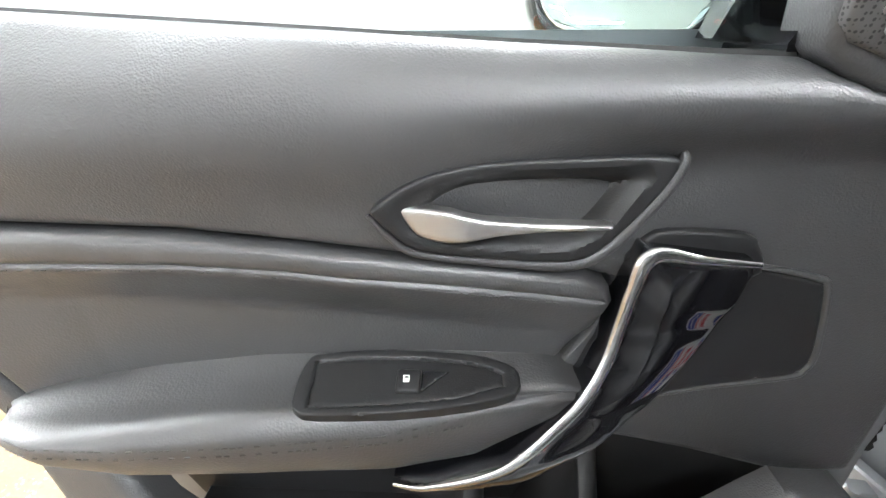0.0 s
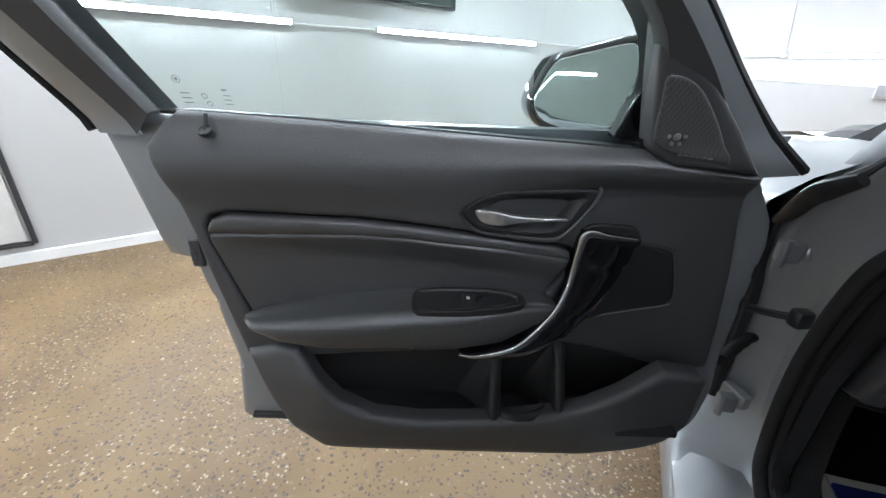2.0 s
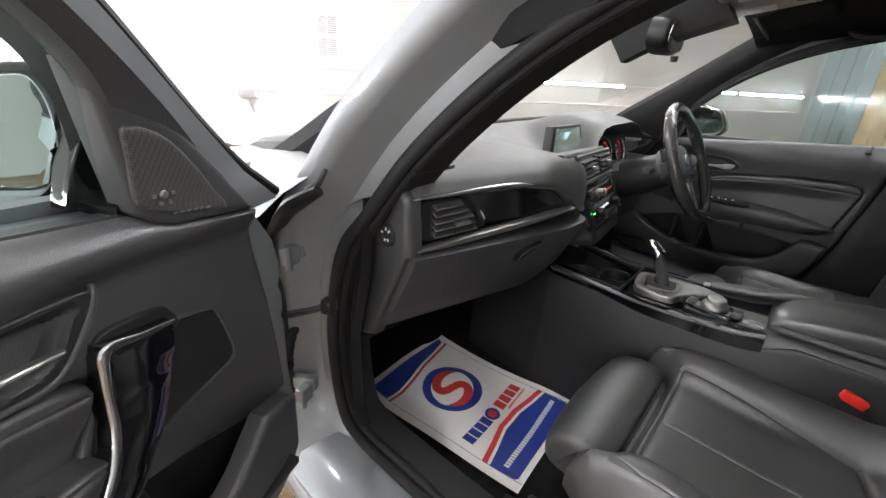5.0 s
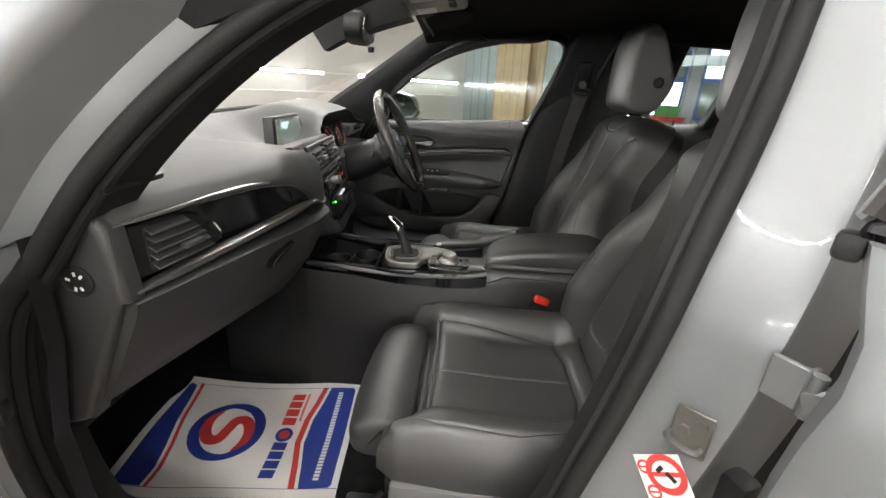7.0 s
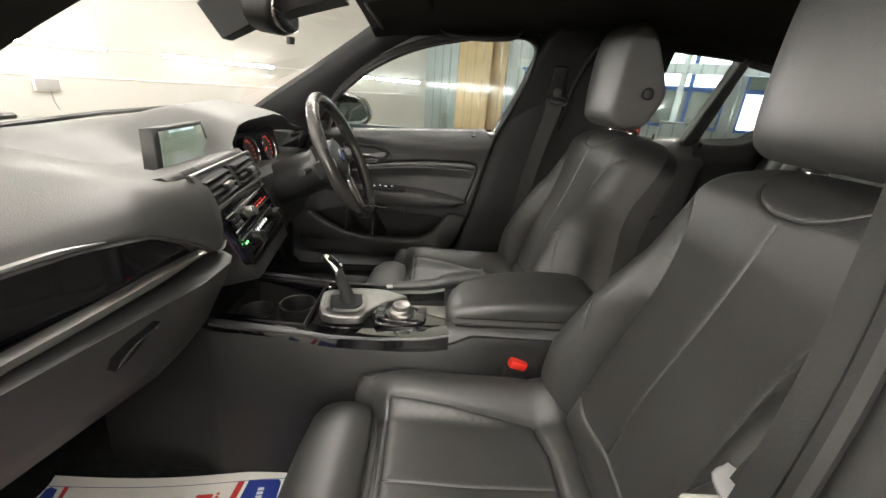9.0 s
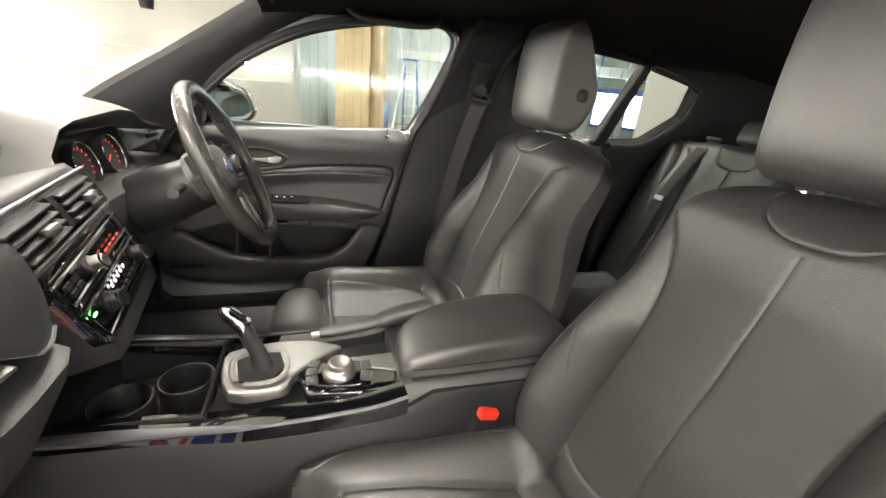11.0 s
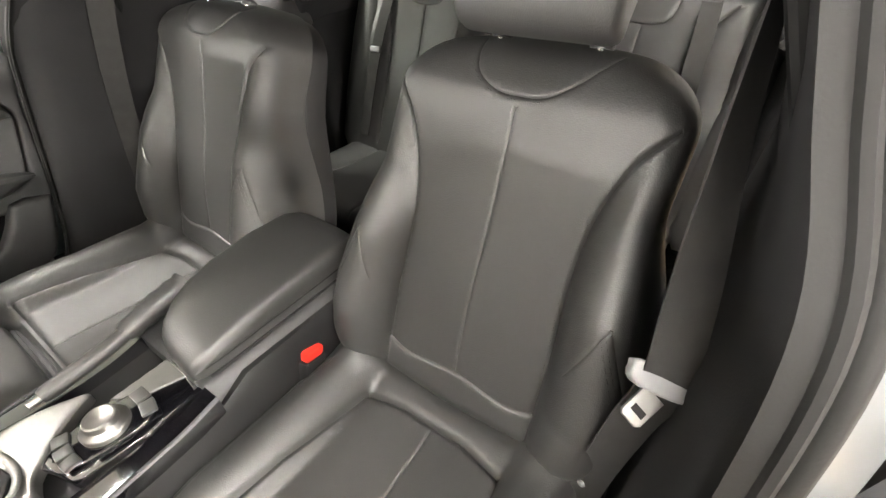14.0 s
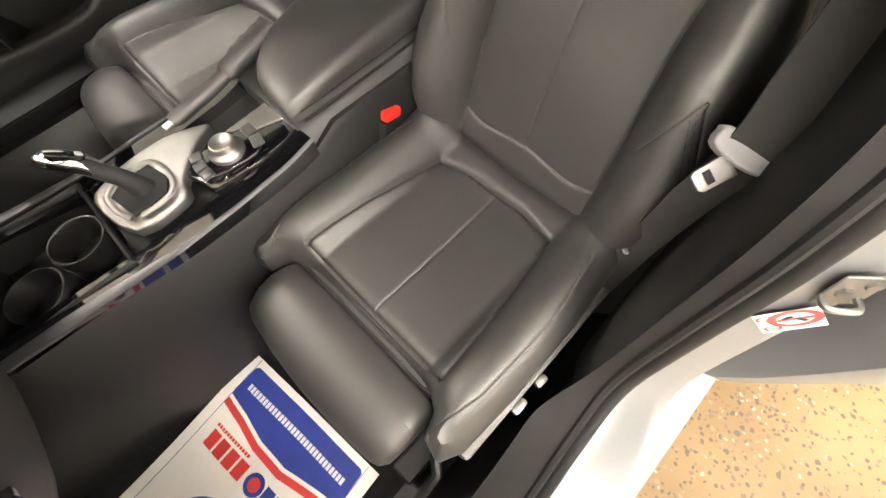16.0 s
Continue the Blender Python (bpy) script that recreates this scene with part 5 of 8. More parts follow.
def seat_belt(s, label, dy=0.0):
    """Belt on the side s (-1 left, 1 right) with its upper ring, tongue and lower anchor."""
    ob = thing("seat_belt", (s * 0.62, -0.87 + dy, 0.38), label, "seat belt", "front seat belts")
    if s < 0:
        P = [(-0.575, -1.075, 1.120), (-0.590, -0.985, 0.985), (-0.607, -0.905, 0.862), (-0.6145, -0.868, 0.793), (-0.606, -0.872, 0.70), (-0.596, -0.868, 0.56), (-0.590, -0.850, 0.40)]
        A = [(0.25, 1, 0.25), (0.6, 0.8, 0.3)] + [(0.92, 0.25, 0.28)] * 3 + [(0.95, 0.3, 0.1)] * 2
    else:
        P = [(0.535, -0.985, 1.09), (0.585, -0.965, 0.95), (0.618, -0.945, 0.80), (0.632, -0.925, 0.62), (0.635, -0.90, 0.40)]
        A = [(0.15, 1, 0.1)] * 5
    part("webbing", *strap(P, 0.047, A), WEB, ob, "dark grey belt webbing")
    x, y, z = P[0]
    ringm = frame_matrix((x, y, z), (0.2 * s, 1, 0), (0, 0.1, 1), (-s, 0.2, 0))
    part("upper_ring", *tube([ringm @ Vector((0.033 * math.cos(a), 0.014 * math.sin(a), 0.004)) for a in np.linspace(0, 2 * math.pi, 20)[:-1]], 0.0055, 8, True), HARD, ob, "black upper belt ring")
    part("ring_bolt", *lathe([(0.0, 0.012), (0.014, 0.012), (0.017, 0.006), (0.017, -0.004)], 16, ringm @ Matrix.Translation((0, 0.024, 0))), HARD, ob)
    if s < 0:
        o = Vector((-0.6125, -0.868, 0.789))
        wide = Vector((0.92, 0.25, 0.28)).normalized()
        n = Vector((-0.37, 0.55, 0.75))
        n = (n - wide * n.dot(wide)).normalized()
        down = -wide.cross(n).normalized()
        if down.z > 0:
            down = -down
        T = frame_matrix(o, wide, down, n)
        tg = part("belt_tongue", *pillow([(-0.033, -0.008), (-0.028, -0.013), (0.028, -0.013), (0.034, -0.006), (0.033, 0.006), (0.018, 0.012), (-0.018, 0.012), (-0.032, 0.006)], lambda a, b: 0.006, 0.003, 0.003, 0.010, 0.006, 2), GREYPL, ob, "pale grey belt tongue with a slotted steel plate", T)
        pl = [(-0.012, 0.010), (0.012, 0.010), (0.0115, 0.042), (0.008, 0.046), (-0.008, 0.046), (-0.0115, 0.042)]
        K = frame_matrix(o + down * 0.004, (wide * 0.9 - down * 0.44).normalized(), (down * 0.9 + wide * 0.44).normalized(), n)
        part("tongue_plate", *pillow(pl, lambda a, b: 0.003, 0.0008, 0.0008, 0.003, 0.006), SATIN, tg, "bright steel plate", K)
        part("plate_slot", *box(0.014, 0.0075, 0.0006, 0, 1, K @ Matrix.Translation((0, 0.033, 0.0033))), MATTE, tg, "", None, 0)
        part("webbing_stud", *lathe([(0.0, 0.004), (0.004, 0.004), (0.0055, 0.0)], 12, frame_matrix((-0.588, -0.862, 0.545), (1, -0.5, 0), (0, 0, 1), (0.5, 0.85, 0))), GREYPL, ob)
    part("lower_anchor", *box(0.012, 0.05, 0.06, 0.004, 2, Matrix.Translation((P[-1][0], P[-1][1], 0.375))), HARD, ob)
    return ob


seat_belt(-1, "dark grey seat belt hanging with a pale tongue beside the seat")
seat_belt(1, "dark grey seat belt on the driver's door pillar")


def buckle(x, y, z, label):
    ob = thing("belt_buckle", (x, y, z - 0.16), label, "belt buckle", "belt buckles")
    M = Matrix.Translation((x, y, z)) @ Euler((radians(18), 0, radians(6))).to_matrix().to_4x4()
    part("case", *box(0.030, 0.050, 0.085, 0.006, 2, M @ Matrix.Translation((0, 0, -0.050))), HARD, ob)
    part("release_button", *box(0.025, 0.040, 0.020, 0.005, 2, M), REDPL, ob, "red release button")
    part("stalk", *box(0.014, 0.026, 0.09, 0.004, 1, M @ Matrix.Translation((0, 0, -0.125))), MATTE, ob)


buckle(-0.128, -0.801, 0.562, "black belt buckle with a red button by the console")
buckle(0.125, -0.845, 0.520, "black belt buckle with a red button by the console")

# ---- rear bench ----
bench = thing("rear_bench", (0, -1.62, 0.28), "black leather rear bench with three headrests", "rear seat")
RB = frame_matrix((0, -1.655, 0.50), (-1, 0, 0), (0, -0.34, 0.94), (0, 0.94, 0.34))
for a0, w, nm in ((-0.34, 0.25, 0), (0.34, 0.25, 0), (0.0, 0.085, 1)):
    shape = [(a0 - w, -0.05), (a0 - w, 0.50), (a0 - w + 0.05, 0.565), (a0 + w - 0.05, 0.565), (a0 + w, 0.50), (a0 + w, -0.05)]
    if nm:
        seams = []
    else:
        u = [(a0 - 0.075, 0.552), (a0 - 0.065, 0.50), (a0 - 0.03, 0.482), (a0 + 0.03, 0.482), (a0 + 0.065, 0.50), (a0 + 0.075, 0.552)]
        seams = [(curve(u, 5), 0.0022, 0.003), ([(a0, 0.478), (a0, 0.02)], 0.002, 0.003), (curve([(a0 - 0.13, 0.0), (a0 - 0.125, 0.3), (a0 - 0.15, 0.46), (a0 - 0.20, 0.53)], 6), 0.003, 0.006), (curve([(a0 + 0.13, 0.0), (a0 + 0.125, 0.3), (a0 + 0.15, 0.46), (a0 + 0.20, 0.53)], 6), 0.003, 0.006)]
        seams = [([tuple(p) for p in L], w1, d1) for L, w1, d1 in seams]
    dep = (lambda a, b: -0.02) if nm else (lambda a, b, a0=a0: 0.028 * float(step(abs(a - a0), 0.12, 0.20)) * (1 - float(step(b, 0.35, 0.52))))
    part("backrest", *pillow(shape, dep, 0.03, 0.04, 0.08, 0.02, 3, seams=seams), LEATHER, bench, "black leather rear backrest", RB)
for a0, w in ((-0.34, 0.25), (0.34, 0.25), (0.0, 0.09)):
    part("cushion", *pillow([(a0 - w, -1.70), (a0 + w, -1.70), (a0 + w, -1.20), (a0 - w, -1.20)], lambda x, y, a0=a0: 0.475 + 0.02 * float(step(abs(x - a0), 0.12, 0.2)) + 0.03 * float(step(y, -1.5, -1.25)), 0.04, 0.05, 0.14, 0.025, 0, seams=[([(a0 - 0.14, -1.22), (a0 - 0.12, -1.66)], 0.004, 0.006), ([(a0 + 0.14, -1.22), (a0 + 0.12, -1.66)], 0.004, 0.006)] if w > 0.1 else []), LEATHER, bench)
for a0, w in ((-0.30, 0.105), (0.30, 0.105), (0.0, 0.08)):
    prof = curve([(0.030, 0.0), (0.038, 0.035), (0.028, 0.072), (0.0, 0.082), (-0.030, 0.07), (-0.034, 0.03), (-0.02, 0.0)], 3, True)
    rings = [[RB @ Vector((a0 + x, 0.583 + 0.04 + (b - 0.04) * (0.6 + 0.4 * k), -0.05 + c * k)) for c, b in prof] for x, k in ((-w, 0.5), (-w * 0.96, 0.8), (-w * 0.85, 1), (0, 1.03), (w * 0.85, 1), (w * 0.96, 0.8), (w, 0.5))]
    rh = part("headrest", *loft(rings), LEATHER, bench)
    for s in (-0.05, 0.05):
        part("post", *tube([RB @ Vector((a0 + s, 0.55, -0.05)), RB @ Vector((a0 + s, 0.60, -0.05))], 0.005, 8), CHROME, rh)
for s in (-1, 1):
    part("side_pad", *pillow([(s * 0.60 - 0.03, 0.0), (s * 0.60 + 0.08, 0.0), (s * 0.60 + 0.06, 0.46), (s * 0.60 - 0.02, 0.52)], lambda a, b: 0.03, 0.02, 0.03, 0.08, 0.03, 3), LEATHER, bench, "", RB)
for s, lab in ((-1, "dark rear seat belt across the backrest"), (1, "dark rear seat belt across the backrest")):
    rb = thing("rear_seat_belt", (s * 0.5, -1.72, 0.5), lab, "seat belt", "rear seat belts")
    part("webbing", *strap([RB @ Vector((-s * 0.47, 0.585, -0.03)), RB @ Vector((-s * 0.485, 0.50, 0.012)), RB @ Vector((-s * 0.50, 0.30, 0.035)), RB @ Vector((-s * 0.515, 0.02, 0.03))], 0.045, [(1, 0, 0)] * 4), WEB, rb)
    part("belt_slot", *box(0.06, 0.012, 0.01, 0.003, 1, RB @ Matrix.Translation((-s * 0.47, 0.578, -0.012))), HARD, rb)
    part("tongue", *box(0.04, 0.02, 0.008, 0.003, 1, RB @ Matrix.Translation((-s * 0.50, 0.32, 0.042))), GREYPL, rb)

# ---- paper mat ----
MC, MA = Vector((-0.357, -0.082, 0)), radians(5.3)
MX, MY = Vector((math.cos(MA), math.sin(MA), 0)), Vector((-math.sin(MA), math.cos(MA), 0))


def sheet(a, b):
    """Place on the sheet; its front third climbs the footwell."""
    p = MC + MX * a + MY * b
    p.z = 0.2545 + 0.10 * float(step(b, 0.02, 0.30)) * max(b - 0.02, 0) + 0.0035 * math.sin(a * 21 + b * 7) + 0.0025 * math.sin(b * 17 - a * 6)
    return p


def print_on(name, pts, mat, lift, parent, label=""):
    v, f = pillow(pts, lambda a, b: 0.0, 0.0004, 0.0, 0.0002, 0.012)
    return part(name, [sheet(p.x, p.y) + Vector((0, 0, lift + p.z)) for p in v], f, mat, parent, label)


mat_ob = thing("paper_floor_mat", sheet(0, 0), "white printed paper floor mat lying in the footwell", "paper mat")
W2, H2 = 0.181, 0.249
print_on("sheet", [(-W2, -H2), (W2, -H2), (W2, H2), (-W2, H2)], PAPER, 0.0, mat_ob, "creased white paper sheet")
for s in (-1, 1):
    print_on("fold_line", [(s * 0.157 - 0.0006, -H2 + 0.002), (s * 0.157 + 0.0006, -H2 + 0.002), (s * 0.157 + 0.0006, H2 - 0.002), (s * 0.157 - 0.0006, H2 - 0.002)], INKBLUE, 0.0006, mat_ob, "thin blue line")
top_blue = [(-0.155, 0.225), (-0.150, 0.232), (0.150, 0.232), (0.155, 0.226), (0.150, 0.212), (0.09, 0.200), (0.02, 0.190), (-0.05, 0.176), (-0.11, 0.168), (-0.155, 0.172)]
print_on("print_blue", top_blue, INKBLUE, 0.0006, mat_ob, "dark blue printed band")
wave = [(0.157, 0.199), (0.09, 0.188), (0.02, 0.178), (-0.05, 0.164), (-0.11, 0.157), (-0.157, 0.161)]
print_on("print_red", [(a, b + 0.004) for a, b in wave] + [(a, b - 0.004) for a, b in reversed(wave)], INKRED, 0.0006, mat_ob, "red printed wave")
low = [(-0.157, -0.150), (-0.10, -0.140), (-0.03, -0.125), (0.04, -0.128), (0.10, -0.142), (0.157, -0.150)]
print_on("print_red", [(a, b + 0.008) for a, b in low] + [(a, b - 0.006) for a, b in reversed(low)], INKRED, 0.0006, mat_ob, "red printed wave")
print_on("print_blue", [(a, b - 0.014) for a, b in low] + [(0.155, -0.228), (0.148, -0.234), (-0.148, -0.234), (-0.155, -0.228)], INKBLUE, 0.0006, mat_ob, "blue printed band with a line of small print")
# the round sign: two blue crescents and a red double hook
RC = Vector((0.0, 0.058))


def arc(r, a0, a1, n=18, c=RC):
    return [(c.x + r * math.cos(a), c.y + r * math.sin(a)) for a in np.linspace(radians(a0), radians(a1), n)]


for k in (0, 180):
    outer, inner = arc(0.088, 5 + k, 200 + k, 24), arc(0.072, 12 + k, 196 + k, 24, RC + Vector((0.010 * math.cos(radians(-75 + k)), 0.010 * math.sin(radians(-75 + k)))))
    print_on("print_blue", outer + inner[::-1], INKBLUE, 0.0006, mat_ob, "blue crescent of the round sign")


def swoosh(pts, widths, c, size):
    """A tapering stroke through the points."""
    P = curve(pts, 6)
    W = np.interp(np.arange(len(P)), np.linspace(0, len(P) - 1, len(widths)), widths)
    one, two = [], []
    for i, p in enumerate(P):
        t = P[min(i + 1, len(P) - 1)] - P[max(i - 1, 0)]
        n = np.array((-t[1], t[0])) / max(np.hypot(*t), 1e-9)
        one.append((c.x + size * (p[0] + n[0] * W[i]), c.y + size * (p[1] + n[1] * W[i])))
        two.append((c.x + size * (p[0] - n[0] * W[i]), c.y + size * (p[1] - n[1] * W[i])))
    return one + two[::-1]


HOOK = [(0.78, 0.42), (0.40, 0.66), (-0.05, 0.66), (-0.38, 0.44), (-0.36, 0.14), (0.0, 0.0), (0.36, -0.14), (0.38, -0.44), (0.05, -0.66), (-0.40, -0.66), (-0.78, -0.42)]
print_on("print_red", swoosh(HOOK, [0.02, 0.13, 0.17, 0.17, 0.17, 0.16, 0.17, 0.17, 0.17, 0.13, 0.02], RC, 0.078), INKRED, 0.0008, mat_ob, "red double hook of the round sign")


def bars(n, width, height, pitch, a, b, mat, lift=0.0010, label="row of plain printed bars"):
    """A line of printed blocks, one for each sign that stands there."""
    shapes = [pillow([(a + pitch * (k - (n - 1) / 2) - width / 2, b - height / 2), (a + pitch * (k - (n - 1) / 2) + width / 2, b - height / 2), (a + pitch * (k - (n - 1) / 2) + width / 2, b + height / 2), (a + pitch * (k - (n - 1) / 2) - width / 2, b + height / 2)], lambda x, y: 0.0, 0.0004, 0.0, 0.0002, 0.012) for k in range(n)]
    if n > 8:
        shapes = [merge(*shapes)]
    for v, f in shapes:
        ob = part("printed_bar", [sheet(p.x, p.y) + Vector((0, 0, lift + p.z)) for p in v], f, mat, mat_ob, label)
        if n > 8:
            tagged(ob, kind="stuff")


bars(4, 0.022, 0.033, 0.0265, -0.080, -0.083, INKBLUE, label="dark blue printed bars")
print_on("print_blue", arc(0.021, 0, 345, 18, Vector((-0.006, -0.083))), INKBLUE, 0.0007, mat_ob)
print_on("print_red", arc(0.013, 0, 345, 14, Vector((-0.006, -0.083))), INKRED, 0.0012, mat_ob)
bars(4, 0.023, 0.033, 0.028, 0.077, -0.083, INKRED, label="red printed bars")
bars(13, 0.0055, 0.006, 0.0075, 0.085, -0.109, INKRED, label="small red printed bars")
bars(30, 0.0068, 0.013, 0.0092, 0.0, -0.196, INKWHITE, 0.0012, label="small white printed bars")

# ---- car body ----
OPEN = [(-0.715, 0.000, 0.430), (-0.715, 0.015, 0.600), (-0.715, -0.030, 0.780), (-0.702, -0.095, 0.870), (-0.675, -0.175, 0.980), (-0.632, -0.275, 1.085), (-0.597, -0.390, 1.168), (-0.572, -0.540, 1.232), (-0.560, -0.720, 1.270), (-0.562, -0.860, 1.280), (-0.580, -0.925, 1.245), (-0.602, -0.912, 1.150), (-0.640, -0.878, 1.045), (-0.678, -0.836, 0.940), (-0.693, -0.803, 0.800), (-0.695, -0.765, 0.640), (-0.698, -0.715, 0.480), (-0.710, -0.620, 0.405), (-0.722, -0.450, 0.378), (-0.722, -0.200, 0.372), (-0.720, -0.055, 0.378)]
body = thing("hatchback", (0, -0.6, 0.16), "silver five-door hatchback shell with its doors open", "car")
loop = curve(OPEN, 6, True)
NL = len(loop)


def rim_axes(i):
    t = np.array(loop[(i + 1) % NL]) - np.array(loop[i - 1])
    t = t / np.linalg.norm(t)
    o = np.array((0.0, t[2], -t[1]))
    o = o / np.linalg.norm(o)
    return o, (-1, 0, 0)


mid_y = np.mean([p[1] for p in loop])
flip = -1 if (np.array(loop[0])[1] - mid_y) * rim_axes(0)[0][1] < 0 else 1


def out_axes(i):
    o, d = rim_axes(i)
    return o * flip, d


def paint_section(i):
    z = loop[i][2]
    k = 1.0 + 0.55 * float(step(0.47 - z, 0.0, 0.07))
    side = [(0.003, -0.004), (0.016, 0.006), (0.036, 0.014 * k), (0.047, 0.036 * k), (0.056, 0.066 * k), (0.061, 0.076 * k), (0.072, 0.084 * k), (0.080, 0.086 * k), (0.085, 0.087 * k), (0.090, 0.088 * k), (0.095, 0.088 * k)]
    # the door pillar: a sloping face with the striker, a rounded crest, a recess behind it
    pillar = [(0.003, -0.004), (0.014, 0.004), (0.022, 0.014), (0.036, 0.035), (0.049, 0.054), (0.059, 0.069), (0.066, 0.074), (0.075, 0.071), (0.087, 0.056), (0.13, 0.044), (0.18, 0.02)]
    w = float(step(-loop[i][1], 0.66, 0.74)) * (1 - float(step(z, 1.18, 1.27))) * float(step(z, 0.40, 0.50))
    return [(a[0] * (1 - w) + b[0] * w, a[1] * (1 - w) + b[1] * w) for a, b in zip(side, pillar)]


MIRX = Matrix.Diagonal((-1, 1, 1, 1))
for s, M in ((-1, None), (1, MIRX)):
    v, f = band(loop, paint_section, out_axes, True)
    part("door_aperture", v, f if flip > 0 else [tuple(reversed(x)) for x in f], PAINT, body, "silver painted door aperture", M)
    pts = [np.array(p) + out_axes(i)[0] * -0.002 + np.array((-0.006, 0, 0)) for i, p in enumerate(loop)]
    part("door_seal", *tube([M @ Vector(p) if M else p for p in pts], 0.0125, 10, True), RUBBER, body, "black rubber door seal")
    pts = [np.array(p) + out_axes(i)[0] * -0.014 + np.array((0.008, 0, 0)) for i, p in enumerate(loop)]
    part("seal_lip", *tube([M @ Vector(p) if M else p for p in pts], 0.008, 8, True), RUBBER, body)
    v, f = band(loop, lambda i: [(-0.008, 0.0), (-0.018, -0.014), (-0.022, -0.032 - 0.04 * float(step(loop[i][1], -0.75, -0.6)))], out_axes, True)
    part("aperture_trim", v, f, RUBBER, body, "black inner trim of the door aperture", M)

# hinges and check strap on the open side
for z in (0.785, 0.480):
    h = part("door_hinge", *merge(box(0.030, 0.022, 0.034, 0.003, 1, Matrix.Translation((-0.795, 0.016, z)) @ Matrix.Rotation(0.3, 4, "Z")), box(0.020, 0.05, 0.030, 0.003, 1, Matrix.Translation((-0.775, 0.045, z)) @ Matrix.Rotation(0.6, 4, "Z")), tube([(-0.805, 0.004, z - 0.022), (-0.805, 0.004, z + 0.022)], 0.006, 10)), PAINT, body, "silver door hinge")
part("check_strap", *merge(tube([(-0.790, -0.098, 0.732), (-0.812, -0.085, 0.725), (-0.835, -0.04, 0.705)], [0.006, 0.006, 0.007], 8), box(0.024, 0.020, 0.026, 0.005, 2, Matrix.Translation((-0.797, -0.103, 0.734)) @ Matrix.Rotation(0.5, 4, "Z"))), HARD, body, "black door check strap")
part("harness_boot", *tube(curve([(-0.735, 0.085, 0.62), (-0.775, 0.075, 0.595), (-0.81, 0.035, 0.58), (-0.83, 0.0, 0.575)], 5), [0.010 + 0.002 * (k % 2) for k in range(16)], 10), RUBBER, body, "ribbed rubber cable boot")
# black block put where the space between door and jamb lies in shade
part("jamb_shade_block", *box(0.02, 0.03, 0.42, 0.004, 1, Matrix.Translation((-0.80, 0.075, 0.66))), MATTE, body)
# wing and corner brace
wing = [[Vector(p) for p in r] for r in (
    ((-0.735, -0.030, 0.950), (-0.775, -0.055, 0.942), (-0.812, -0.015, 0.905), (-0.838, 0.035, 0.855), (-0.848, 0.065, 0.70), (-0.83, 0.07, 0.35)),
    ((-0.700, 0.120, 0.946), (-0.770, 0.120, 0.934), (-0.825, 0.130, 0.90), (-0.860, 0.140, 0.84), (-0.872, 0.15, 0.70), (-0.85, 0.15, 0.35)),
    ((-0.700, 0.350, 0.926), (-0.780, 0.350, 0.915), (-0.840, 0.350, 0.88), (-0.872, 0.350, 0.82), (-0.885, 0.35, 0.68), (-0.86, 0.35, 0.35)),
    ((-0.700, 0.800, 0.886), (-0.780, 0.800, 0.873), (-0.840, 0.800, 0.84), (-0.872, 0.800, 0.78), (-0.885, 0.80, 0.66), (-0.86, 0.80, 0.35)),
    ((-0.600, 1.250, 0.780), (-0.680, 1.230, 0.770), (-0.745, 1.210, 0.74), (-0.790, 1.190, 0.70), (-0.810, 1.18, 0.60), (-0.80, 1.18, 0.35)))]
part("front_wing", *loft(wing, cap=False, closed=False), PAINT, body, "silver painted front wing")
part("front_wing", *loft([[MIRX @ p for p in r] for r in wing], cap=False, closed=False), PAINT, body, "silver painted front wing")
brace = curve([(-0.818, 0.040, 0.824), (-0.812, 0.016, 0.846), (-0.811, -0.030, 0.884), (-0.803, -0.070, 0.908), (-0.795, -0.094, 0.922)], 5)
part("corner_brace", *tube(brace, [interp(i, [0, 6, 12, 20], [0.006, 0.013, 0.015, 0.009]) for i in range(len(brace))], 10, flat=0.75), HARD, body, "black plastic corner brace under the windscreen")
# black tube stands in for the shade of the wing gap
part("brace_shade_tube", *tube(curve([(-0.800, -0.075, 0.918), (-0.790, -0.085, 0.932), (-0.775, -0.085, 0.950)], 4), [0.009, 0.008, 0.007, 0.007, 0.006, 0.005, 0.005, 0.004, 0.003], 8), MATTE, body)
bon = []
for y, z, w in ((0.26, 0.936, 0.696), (0.36, 0.945, 0.696), (0.48, 0.944, 0.696), (0.80, 0.908, 0.696), (1.10, 0.85, 0.64), (1.30, 0.79, 0.56)):
    bon.append([Vector((w * t, y, z - 0.022 * t * t + 0.008 * math.exp(-((abs(t) - 0.62) / 0.1) ** 2))) for t in np.linspace(-1, 1, 15)])
part("bonnet", *loft(bon, cap=False, closed=False), PAINT, body, "silver painted bonnet")
part("cowl", *loft([[Vector((x, y, z - 0.03 * (x / 0.7) ** 2)) for x in np.linspace(-0.70, 0.70, 12)] for y, z in ((0.18, 0.925), (0.26, 0.922), (0.34, 0.90))], cap=False, closed=False), HARD, body, "black scuttle panel")
for x0, x1 in ((-0.55, 0.05), (0.0, 0.6)):
    part("wiper", *tube([(x0, 0.31, 0.960), ((x0 + x1) / 2, 0.285, 0.978), (x1, 0.27, 0.985)], 0.007, 6), HARD, body, "black wiper blade")
